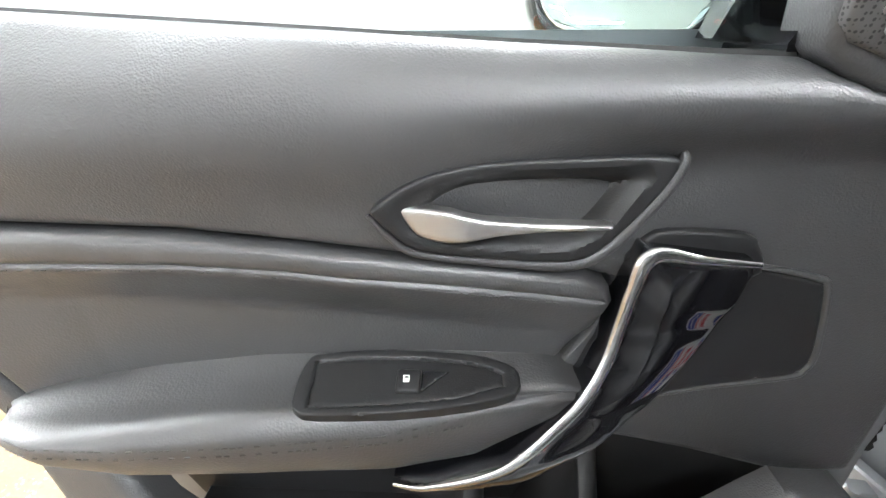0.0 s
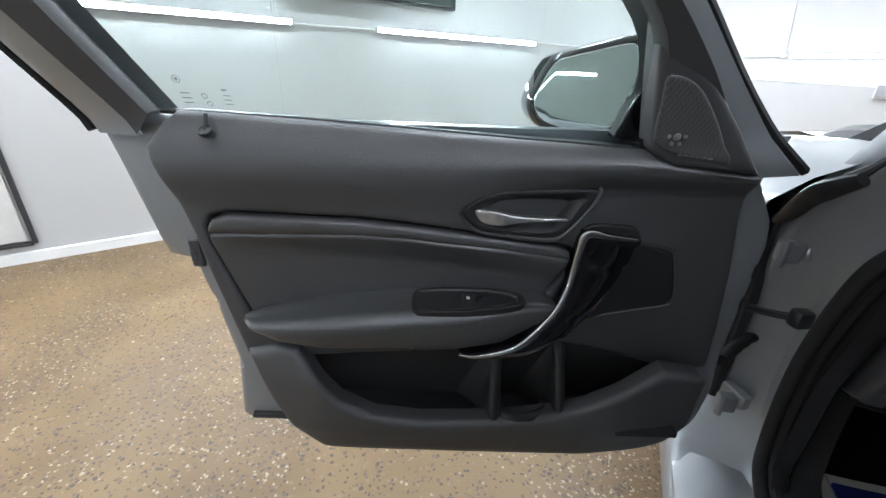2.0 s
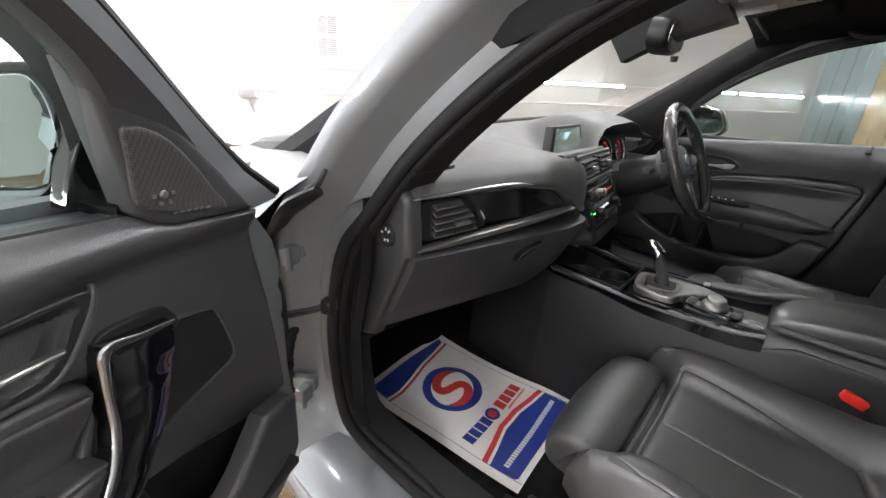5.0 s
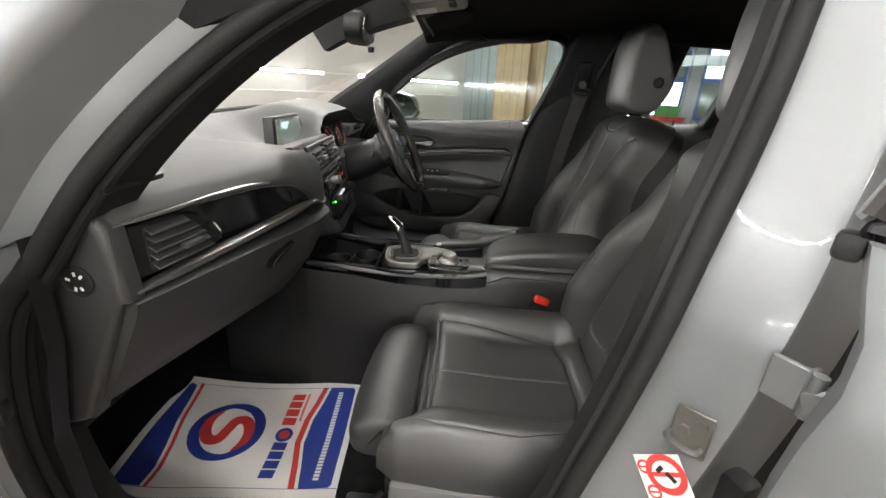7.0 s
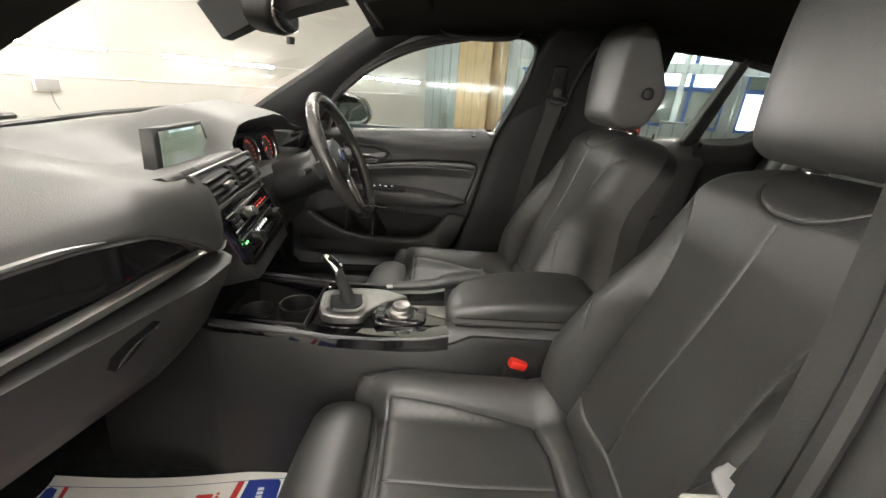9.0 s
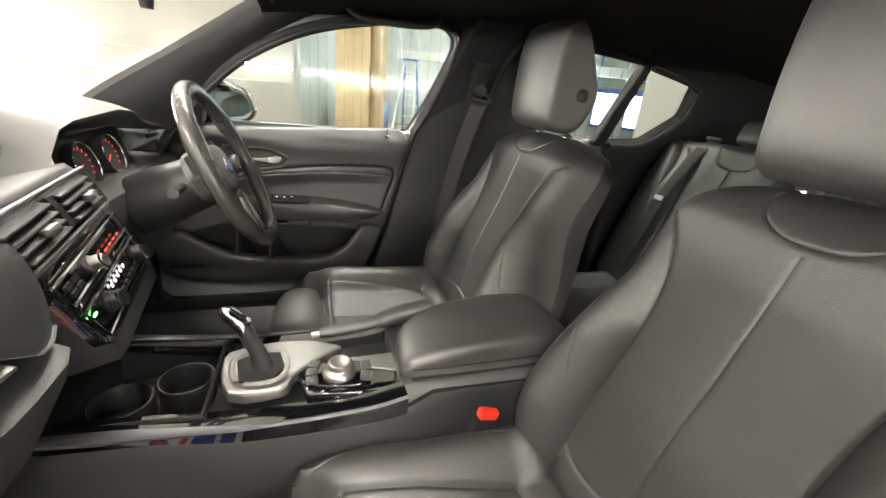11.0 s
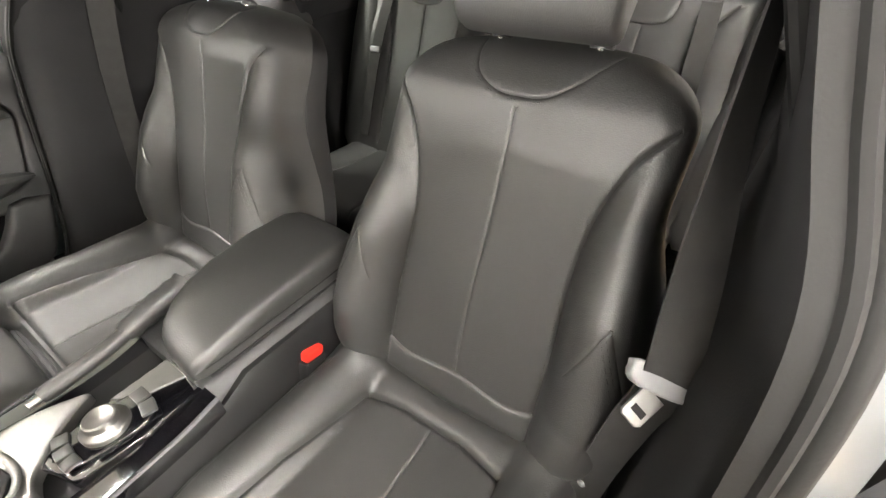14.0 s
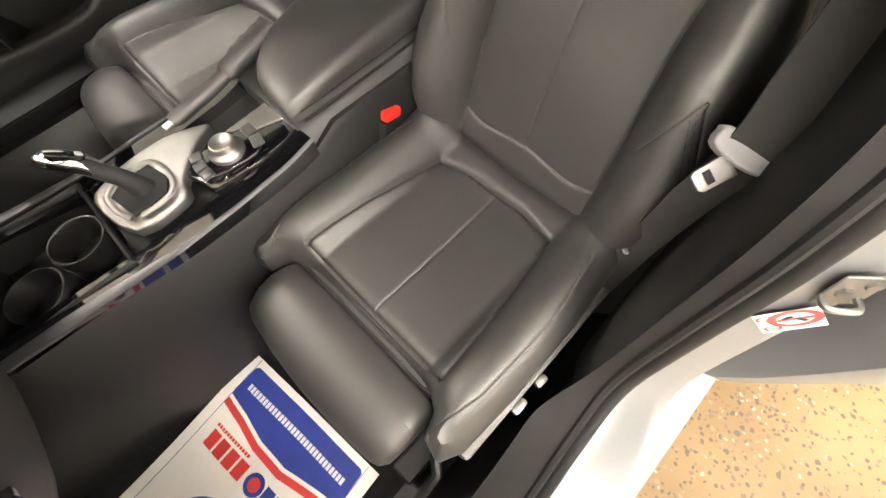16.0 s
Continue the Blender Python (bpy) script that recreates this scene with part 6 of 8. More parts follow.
# windscreen and its pillars
ws = []
for t in np.linspace(0, 1, 7):
    w = 0.665 - 0.105 * t
    ws.append([Vector((w * q, 0.335 - 0.775 * t - 0.10 * q * q * (1 - 0.5 * t), 0.955 + 0.325 * t - 0.018 * q * q + 0.02 * math.sin(math.pi * t))) for q in np.linspace(-1, 1, 13)])
g = part("windscreen", *loft(ws, cap=False, closed=False), WINDSCREEN, body, "clear windscreen")
g.visible_shadow = False
for s in (-1,):
    rings = []
    for t in np.linspace(-0.05, 1.05, 10):
        w = 0.665 - 0.105 * t
        c = Vector((s * w, 0.335 - 0.775 * t - 0.10 * (1 - 0.5 * t), 0.937 + 0.325 * t + 0.02 * math.sin(math.pi * max(t, 0))))
        rings.append([c + Vector((s * a, b, d)) for a, b, d in ((-0.035, 0.004, -0.004), (-0.02, 0.015, 0.008), (0.02, -0.01, 0.012), (0.045, -0.06, -0.008), (0.03, -0.085, -0.03), (0.0, -0.07, -0.045), (-0.03, -0.03, -0.035))])
    part("pillar_trim", *loft(rings), FABRIC, body, "dark cloth windscreen pillar trim")
screen_edge = curve([(0.630, 0.10, 0.930), (0.605, -0.03, 1.021), (0.595, -0.12, 1.079), (0.585, -0.208, 1.135), (0.567, -0.382, 1.251), (0.555, -0.44, 1.290)], 4)
door_edge = curve([(0.672, -0.14, 0.930), (0.655, -0.225, 1.020), (0.640, -0.265, 1.070), (0.622, -0.32, 1.122), (0.585, -0.46, 1.218), (0.555, -0.60, 1.280)], 4)
rows = []
for w, d in zip(screen_edge, door_edge):
    rows.append([Vector(w * (1 - q) + d * q) + Vector((-0.022 * math.sin(math.pi * q) if q < 1 else 0.0, 0, 0)) for q in np.linspace(0, 1, 7)] + [Vector(d) + Vector((0.03, 0.01, 0)), Vector(w) + Vector((0.035, 0.02, 0.01))])
part("pillar_trim", *loft(rows), FABRIC, body, "dark cloth windscreen pillar trim")
# outer roof rail and roof
roof = []
for y, z, w in ((-0.42, 1.298, 0.56), (-0.70, 1.335, 0.575), (-1.1, 1.352, 0.575), (-1.6, 1.342, 0.555), (-2.1, 1.300, 0.52), (-2.40, 1.255, 0.49)):
    roof.append([Vector((w * q * 1.03, y, z - 0.045 * q * q)) for q in np.linspace(-1, 1, 11)])
part("roof", *loft(roof, cap=False, closed=False), PAINT, body, "silver painted roof")
head = []
for y, z, w in ((-0.40, 1.278, 0.545), (-0.47, 1.288, 0.555), (-0.75, 1.318, 0.57), (-1.1, 1.332, 0.57), (-1.6, 1.322, 0.55), (-2.1, 1.282, 0.52), (-2.26, 1.262, 0.50)):
    head.append([Vector((w * q * 1.02, y, z - 0.045 * q * q)) for q in np.linspace(-1, 1, 11)])
part("headliner", *loft(head, cap=False, closed=False), FABRIC, body, "black cloth headliner")


def side_frame(s, x0=0.68, k=0.48):
    """Leaning inner wall plane: (y, height along it, towards the cabin)."""
    L = math.hypot(1, k)
    return frame_matrix((s * x0, 0, 0.96), (0, 1, 0), (-s * k / L, 0, 1 / L), (-s / L, 0, -k / L))


def sidewall(name, pts, s, mat, label="", deep=0.0, back=0.04, soft=0, r=0.012):
    L = math.hypot(1, 0.48)
    q = [(y, (z - 0.96) * L) for y, z in pts]
    return part(name, *pillow(q, lambda a, b: deep, r, r, back, 0.03, soft), mat, body, label, side_frame(s))


b_up = [(-0.925, 1.265), (-0.905, 1.19), (-0.835, 0.995), (-0.815, 0.90), (-1.02, 0.90), (-1.032, 0.965), (-1.037, 1.12), (-1.066, 1.235), (-1.12, 1.272), (-1.10, 1.30), (-0.95, 1.30)]
c_pil = [(-1.560, 1.250), (-1.758, 1.220), (-1.815, 1.188), (-1.818, 1.10), (-1.71, 1.002), (-1.558, 0.988), (-1.55, 0.90), (-2.25, 0.90), (-2.30, 1.02), (-2.28, 1.26), (-1.8, 1.32), (-1.5, 1.32)]
rail = [(-1.066, 1.236), (-1.126, 1.268), (-1.314, 1.271), (-1.534, 1.259), (-1.56, 1.252), (-1.56, 1.33), (-1.05, 1.33)]
for s in (-1, 1):
    if s > 0:
        sidewall("pillar_trim", b_up, s, FABRIC, "dark door pillar trim", 0.02)
    rows = []
    for z, ly, lx in ((0.34, -0.70, 0.70), (0.48, -0.715, 0.698), (0.64, -0.765, 0.695), (0.80, -0.803, 0.693), (0.94, -0.836, 0.678), (1.045, -0.878, 0.640), (1.15, -0.912, 0.602), (1.26, -0.93, 0.580)):
        k = 1.0 - 0.55 * float(step(z, 0.85, 1.0))
        rows.append([Vector((s * (lx - a * k), ly + b, z)) for a, b in ((0.012, 0.012), (0.026, 0.014), (0.040, 0.004), (0.054, -0.030), (0.060, -0.07), (0.060, -0.22), (0.06, -0.38), (0.02, -0.42))])
    part("pillar_trim", *loft(rows, cap=False, closed=False), MATTE, body, "dark lower pillar trim")
    sidewall("rear_pillar_trim", c_pil, s, FABRIC, "dark rear pillar trim", 0.03, 0.03)
    part("window_edge", *tube([side_frame(s) @ Vector((y, (z - 0.96) * 1.109, 0.034)) for y, z in curve([(-1.56, 1.250), (-1.758, 1.218), (-1.812, 1.185), (-1.816, 1.10), (-1.71, 1.003), (-1.56, 0.99)], 5)], 0.010, 8), RUBBER, body, "black window seal")
    part("window_edge", *tube([side_frame(s) @ Vector((y, (z - 0.96) * 1.109, 0.026)) for y, z in curve([(-1.032, 0.968), (-1.037, 1.122), (-1.068, 1.235), (-1.126, 1.268), (-1.314, 1.27), (-1.534, 1.258)], 5)], 0.009, 8), RUBBER, body, "black window seal")
sidewall("roof_rail_trim", rail, 1, FABRIC, "", 0.02)
sidewall("roof_rail_trim", rail, -1, FABRIC, "", 0.02)
part("belt_height_slider", *box(0.018, 0.05, 0.16, 0.008, 2, Matrix.Translation((0.575, -0.985, 1.12)) @ Matrix.Rotation(radians(-24), 4, "Y")), HARD, body)

# closed rear door on the driver's side, seen from within
rd = thing("rear_door", (0.70, -1.35, 0.45), "closed rear car door with dark trim and a divided window", "car door", "doors of the car")
RS = frame_matrix((0.70, 0, 0), (0, 1, 0), (0, 0, 1), (-1, 0, 0))
part("trim_panel", *pillow([(-1.03, 0.40), (-1.03, 0.972), (-1.30, 0.985), (-1.56, 0.99), (-1.62, 0.90), (-1.58, 0.62), (-1.45, 0.40)], lambda a, b: 0.02 + 0.02 * math.sin(math.pi * float(np.clip((b - 0.88) / 0.1, 0, 1))), 0.012, 0.012, 0.05, 0.025), SOFT, rd, "dark grained trim panel", RS)
part("armrest", *pillow([(-1.06, 0.66), (-1.06, 0.74), (-1.45, 0.75), (-1.45, 0.67)], lambda a, b: 0.07, 0.03, 0.03, 0.06, 0.02, 3), LEATHER, rd, "", RS)
L = 1.109
for nm, pts in (("window_pane", [(-1.032, 0.965), (-1.037, 1.122), (-1.068, 1.235), (-1.126, 1.267), (-1.314, 1.269), (-1.534, 1.258), (-1.521, 0.991)]), ("quarter_pane", [(-1.563, 1.248), (-1.758, 1.216), (-1.817, 1.186), (-1.817, 1.098), (-1.71, 1.001), (-1.558, 0.989)])):
    g = part(nm, *pillow([(y, (z - 0.96) * L) for y, z in pts], lambda a, b: 0.0, 0.001, 0, 0.003, 0.08), PRIVACY, rd, "lightly tinted rear side glass", side_frame(1))
part("window_divider", *pillow([(y, (z - 0.96) * L) for y, z in ((-1.505, 0.975), (-1.540, 1.262), (-1.572, 1.255), (-1.556, 0.975))], lambda a, b: 0.02, 0.006, 0.006, 0.03, 0.03), HARD, rd, "black window divider bar", side_frame(1))
part("lock_pin", *tube([(0.672, -1.40, 0.98), (0.672, -1.40, 1.003)], [0.004, 0.003], 8), HARD, rd)

# open rear door on the near side
rdo = thing("rear_door", (-0.95, -1.05, 0.40), "open silver rear car door with a dark window", "car door", "doors of the car")
RA = radians(44)
RO = frame_matrix((-0.800, -0.868, 0), (-math.sin(RA), -math.cos(RA), 0), (0, 0, 1), (-math.cos(RA), math.sin(RA), 0))
rings = []
for z, n, u0 in ((0.345, 0.012, 0.006), (0.40, 0.030, 0.003), (0.50, 0.044, 0.004), (0.60, 0.052, 0.006), (0.70, 0.058, 0.008), (0.78, 0.060, 0.010), (0.83, 0.057, 0.014), (0.88, 0.051, 0.022), (0.92, 0.044, 0.021), (0.955, 0.037, 0.011), (0.985, 0.030, 0.004)):
    rings.append([Vector((u0 + 0.006, z, n - 0.085)), Vector((u0, z, n - 0.03)), Vector((u0 + 0.004, z, n - 0.008)), Vector((u0 + 0.016, z, n)), Vector((0.30, z, n + 0.012)), Vector((0.62, z, n + 0.006)), Vector((0.66, z, n - 0.03)), Vector((0.62, z, n - 0.085))])
part("shell", *loft(rings), PAINT, rdo, "silver painted door panel", RO)
part("belt_strip", *tube([RO @ Vector((u, 0.995, n)) for u, n in ((0.004, 0.018), (0.02, 0.030), (0.30, 0.036), (0.62, 0.030))], 0.008, 8, flat=0.8), PIANO, rdo, "glossy black belt strip")
wq = [(0.020, 1.002), (0.050, 1.12), (0.085, 1.225), (0.15, 1.262), (0.45, 1.262), (0.62, 1.24), (0.60, 1.0)]
part("window_pane", *pillow(wq, lambda a, b: 0.012 - 0.40 * (b - 1.0), 0.001, 0, 0.003, 0.08), material("privacy_glass", (0.03, 0.032, 0.034), 0.06, coat=0.5, vary=0.05), rdo, "dark tinted window", RO)
fr_pts = curve([(0.002, 1.0), (0.035, 1.12), (0.068, 1.232), (0.14, 1.278), (0.45, 1.28), (0.64, 1.255)], 5)
part("window_frame", *tube([RO @ Vector((u, z, 0.010 - 0.40 * (z - 1.0))) for u, z in fr_pts], 0.012, 8, flat=0.7), PIANO, rdo, "black window frame")
part("corner_cap", *box(0.018, 0.022, 0.020, 0.005, 2, RO @ Matrix.Translation((-0.002, 0.978, 0.004))), HARD, rdo)
part("bottom_seal", *tube([RO @ Vector((u, 0.372, n)) for u, n in ((0.03, -0.03), (0.3, -0.02), (0.6, -0.03))], 0.012, 8), RUBBER, rdo)
part("inner_trim", *pillow([(0.06, 0.42), (0.60, 0.42), (0.60, 0.97), (0.08, 0.97)], lambda a, b: 0.0, 0.02, 0.02, 0.02, 0.05), SOFT, rdo, "", RO @ Matrix.Translation((0, 0, -0.05)) @ Matrix.Diagonal((1, 1, -1, 1)))
for z in (0.842, 0.52):
    hm = Matrix.Translation((-0.782, -0.878, z)) @ Matrix.Rotation(radians(32), 4, "Z")
    part("door_hinge", *merge(box(0.030, 0.006, 0.044, 0.002, 1, hm), box(0.006, 0.030, 0.034, 0.002, 1, hm @ Matrix.Translation((-0.012, -0.014, -0.003))), box(0.022, 0.020, 0.026, 0.003, 1, hm @ Matrix.Translation((-0.024, -0.008, -0.008)) @ Matrix.Rotation(0.4, 4, "Y")), tube([hm @ Vector((-0.020, -0.004, -0.026)), hm @ Vector((-0.020, -0.004, 0.018))], 0.006, 10)), PAINT, rdo, "silver door hinge")
part("check_strap", *merge(box(0.030, 0.030, 0.070, 0.008, 2, Matrix.Translation((-0.770, -0.890, 0.675)) @ Matrix.Rotation(0.4, 4, "Z")), box(0.06, 0.012, 0.018, 0.003, 1, Matrix.Translation((-0.80, -0.90, 0.665)) @ Matrix.Rotation(0.7, 4, "Z"))), HARD, rdo, "black door check strap")
# striker and warning label
SA_ = Vector((-0.80, -0.60, 0)).normalized()
SM = frame_matrix((-0.7515, -0.8265, 0), SA_, (0.0, -0.16, 0.987), (SA_.y, -SA_.x, 0.0))
SM = SM if SM.to_3x3().col[2].x < 0 else SM @ Matrix.Diagonal((1, 1, -1, 1))
SM.translation.y += 0.11
stk = part("striker", *merge(box(0.036, 0.050, 0.003, 0.001, 1, SM @ Matrix.Translation((0.000, 0.758, 0.0035)) @ Matrix.Rotation(0.15, 4, "Z")), tube(curve([SM @ Vector(p) for p in ((-0.016, 0.746, 0.004), (-0.016, 0.746, 0.014), (-0.010, 0.746, 0.018), (0.008, 0.746, 0.018), (0.014, 0.746, 0.014), (0.014, 0.746, 0.004))], 4), 0.0035, 8), lathe([(0.0, 0.008), (0.006, 0.008), (0.007, 0.004)], 6, SM @ Matrix.Translation((0.006, 0.772, 0))), lathe([(0.0, 0.008), (0.006, 0.008), (0.007, 0.004)], 6, SM @ Matrix.Translation((-0.006, 0.757, 0)))), PLATE, body, "bare steel door striker")
lab = thing("warning_label", SM @ Vector((0.0, 0.688, 0.003)), "white label with red prohibition signs on the door pillar", "label")
SD = SM @ Matrix.Translation((0.0, 0.688, 0.0045)) @ Matrix.Rotation(radians(45), 4, "Z") @ Matrix.Diagonal((0.80, 0.80, 1, 1))
part("backing", *box(0.066, 0.066, 0.0006, 0, 1, SD), INKWHITE, lab, "white diamond label")
for cx, cy, r, w in ((0.006, 0.006, 0.0235, 0.0042), (-0.022, 0.016, 0.0085, 0.0016), (-0.020, -0.019, 0.0085, 0.0016)):
    part("prohibition_ring", *tube([SD @ Vector((cx + r * math.cos(a), cy + r * math.sin(a), 0.0005)) for a in np.linspace(0, 2 * math.pi, 26)[:-1]], w, 6, True, 0.12, tuple(SD.to_3x3() @ Vector((0, 0, 1)))), INKRED, lab, "red ring")
    part("prohibition_bar", *box(r * 2, w * 1.5, 0.0004, 0, 1, SD @ Matrix.Translation((cx, cy, 0.0007)) @ Matrix.Rotation(radians(0), 4, "Z")), INKRED, lab)
part("pictogram", *merge(box(0.012, 0.006, 0.0004, 0, 1, SD @ Matrix.Translation((0.000, 0.013, 0.0009)) @ Matrix.Rotation(0.6, 4, "Z")), box(0.006, 0.016, 0.0004, 0, 1, SD @ Matrix.Translation((0.012, 0.002, 0.0009)) @ Matrix.Rotation(0.6, 4, "Z"))), MATTE, lab, "plain dark mark")

# floor pan, tunnel, bulkhead, sills
part("floor_carpet", *loft([[Vector((x, y, z + (0.03 if abs(x) > 0.60 else 0.0))) for x in np.linspace(-0.70, 0.70, 15)] for y, z in ((0.62, 0.62), (0.42, 0.46), (0.26, 0.30), (0.12, 0.255), (-0.05, 0.245), (-0.95, 0.245), (-1.05, 0.29), (-1.18, 0.27), (-1.9, 0.30), (-2.4, 0.5))], cap=False, closed=False), CARPET, body, "black floor carpet")
for s in (-1, 1):
    part("sill_trim", *loft([[Vector((s * x, y, z)) for x, z in ((0.56, 0.25), (0.60, 0.27), (0.632, 0.345), (0.655, 0.372), (0.695, 0.378), (0.715, 0.370))] for y in (0.06, -0.2, -0.5, -0.72, -0.85)], cap=False, closed=False), HARD, body, "ridged black sill trim")
    part("sill_plate", *box(0.030, 0.42, 0.004, 0.0015, 1, Matrix.Translation((s * 0.690, -0.30, 0.381))), SATIN if s < 0 else HARD, body, "slim metal sill plate")
    part("sill", *loft([[Vector((s * x, y, z)) for x, z in ((0.715, 0.360), (0.765, 0.352), (0.82, 0.345), (0.848, 0.320), (0.850, 0.25), (0.80, 0.18), (0.70, 0.17))] for y in (0.12, -0.3, -0.8, -1.3, -1.7)], cap=False, closed=False), PAINT, body, "silver painted sill")
    part("kick_panel", *pillow([(0.10, 0.30), (0.10, 0.80), (-0.10, 0.90), (-0.085, 0.75), (-0.045, 0.60), (-0.045, 0.42), (-0.10, 0.36), (0.0, 0.29)], lambda a, b: 0.0, 0.01, 0.01, 0.02, 0.03), HARD, body, "black footwell side panel", frame_matrix((s * 0.690, 0, 0), (0, 1, 0), (0, 0, 1), (-s, 0, 0)))
    part("rear_side_trim", *pillow([(-0.95, 0.26), (-0.95, 0.93), (-2.3, 0.93), (-2.3, 0.26)], lambda a, b: 0.0, 0.01, 0.01, 0.02, 0.15), HARD, body, "", frame_matrix((s * 0.735, 0, 0), (0, 1, 0), (0, 0, 1), (-s, 0, 0))) if s > 0 else None
    part("wheel_arch_trim", *pillow([(-1.62, 0.30), (-1.62, 0.92), (-2.3, 0.94), (-2.3, 0.30)], lambda a, b: 0.0, 0.02, 0.02, 0.05, 0.1), FABRIC, body, "", frame_matrix((s * 0.66, 0, 0), (0, 1, 0), (0, 0, 1), (-s, 0, 0)))
part("bulkhead", *box(1.40, 0.03, 0.62, 0.004, 1, Matrix.Translation((0, 0.50, 0.575))), CARPET, body)
part("underbody", *box(1.50, 3.9, 0.03, 0.004, 1, Matrix.Translation((0, -0.75, 0.165))), MATTE, body)
part("parcel_shelf", *box(1.0, 0.42, 0.03, 0.008, 2, Matrix.Translation((0, -2.05, 0.985))), CARPET, body, "black parcel shelf")
# tailgate with its window
tg_out = curve([(0.0, 1.285), (0.30, 1.27), (0.47, 1.22), (0.53, 1.10), (0.50, 1.02), (0.30, 1.00), (0.0, 0.995)], 5)
full = [Vector(p) for p in tg_out] + [Vector((-p[0], p[1])) for p in reversed(tg_out[1:-1])]
def gate(p, k, dy):
    z = 1.14 + (p.y - 1.14) * k
    return Vector((p.x * k, -2.26 - 0.35 * (1.14 - z) + dy, z))
part("tailgate_trim", *loft([[gate(p, k, d) for p in full] for k, d in ((0.93, -0.02), (0.95, 0.0), (1.02, 0.008), (1.25, 0.0))], cap=False), HARD, body, "black tailgate trim")
g = part("rear_window", *loft([[gate(p, k, d) for p in full] for k, d in ((0.97, -0.012), (0.5, -0.02), (0.02, -0.022))], cap=False), PRIVACY, body, "lightly tinted rear window")
part("tailgate_lower", *box(1.25, 0.05, 0.75, 0.02, 2, Matrix.Translation((0, -2.36, 0.62))), HARD, body)
# outer panels that close the body
def panel(name, rows, label, both=True):
    for M in ((None, MIRX) if both else (None,)):
        part(name, *loft([[Vector(p) for p in r] for r in rows], cap=False, closed=False), PAINT, body, label, M)
panel("rear_quarter", [((0.70, y, 0.99), (0.79, y, 0.94), (0.84 - k, y, 0.80), (0.86 - k, y, 0.62), (0.84 - k, y, 0.40), (0.79, y, 0.22)) for y, k in ((-1.78, 0.0), (-2.0, 0.01), (-2.25, 0.03), (-2.42, 0.08))], "silver painted rear quarter panel")
panel("roof_pillar", [((0.735, y0, 0.985), (0.66, y1, 1.12), (0.565, y2, 1.285)) for y0, y1, y2 in ((-1.84, -1.86, -1.80), (-2.10, -2.08, -2.02), (-2.36, -2.30, -2.24))], "silver painted rear roof pillar")
panel("tailgate", [tuple((x, y - 0.06 * (x / 0.7) ** 2 * -1, z) for x in (-0.72, -0.5, -0.25, 0.0, 0.25, 0.5, 0.72)) for y, z in ((-2.43, 0.985), (-2.50, 0.88), (-2.53, 0.70), (-2.52, 0.55), (-2.54, 0.40), (-2.48, 0.22))], "silver painted tailgate and bumper", False)
panel("front_bumper", [tuple((x, y - 0.16 * (x / 0.75) ** 2, z) for x in (-0.78, -0.6, -0.3, 0.0, 0.3, 0.6, 0.78)) for y, z in ((1.32, 0.775), (1.40, 0.68), (1.45, 0.52), (1.46, 0.38), (1.40, 0.22))], "silver painted nose and front bumper", False)
part("outer_skin", *loft([[Vector((x, y, z)) for x, z in ((0.735, 0.985), (0.80, 0.93), (0.845, 0.80), (0.855, 0.62), (0.84, 0.42), (0.82, 0.34))] for y in (-0.95, -1.2, -1.5, -1.78)], cap=False, closed=False), PAINT, rd, "silver painted outer skin")
wheel_pts = [(0.30, 0.0), (0.315, 0.03), (0.315, 0.17), (0.30, 0.20), (0.22, 0.205), (0.21, 0.17), (0.20, 0.10)]
for x, y in ((-0.80, 0.46), (0.62, 0.46), (-0.80, -2.23), (0.62, -2.23)):
    w = part("wheel", *lathe([(0.0, 0.02), (0.20, 0.02), (0.215, 0.0), (0.30, 0.0), (0.315, 0.02), (0.315, 0.17), (0.30, 0.19), (0.215, 0.19), (0.20, 0.17), (0.0, 0.15)], 32, Matrix.Translation((x, y, 0.315)) @ Matrix.Rotation(radians(90), 4, "Y")), RUBBER, body, "black road tyre")

# ---- dashboard ----
dash = thing("dashboard", (0, 0.05, 0.62), "black soft dashboard with glossy trim and air vents", "dashboard")


def face_y(x):
    return interp(x, [-0.70, -0.66, -0.28, -0.20, -0.10, 0.10, 0.30, 0.70], [-0.140, -0.160, -0.252, -0.252, -0.215, -0.165, -0.150, -0.150])


def brow(x):
    """How far the pad's rear edge comes down round the centre stack."""
    return interp(x, [-0.70, -0.42, -0.33, -0.27, -0.22, -0.17, 0.70], [0.0, 0.0, 0.012, 0.045, 0.075, 0.075, 0.0])


rings = []
for x in np.concatenate([np.linspace(-0.675, -0.36, 14), np.linspace(-0.35, -0.165, 14)]):
    f, d = face_y(x), brow(x)
    e = interp(x, [-0.30, -0.165], [0.0, 0.011])
    sec = [(0.44, 0.925), (0.36, 0.950), (0.15, 0.968 - e * 0.3), (-0.02, 0.962 - e * 1.5), (f + 0.075, 0.950 - e * 1.3), (f + 0.025, 0.932 - e * 0.6), (f + 0.004, 0.912 - d * 0.35), (f + 0.002, 0.902 - d), (f + 0.03, 0.893 - d), (0.10, 0.86 - d)]
    if x < -0.66:
        sec = [(y, z - 0.012) for y, z in sec]
    rings.append([Vector((x, y, z)) for y, z in curve(sec, 4)])
part("dash_pad", *loft(rings), DASH, dash, "black grained soft pad")
rings = []
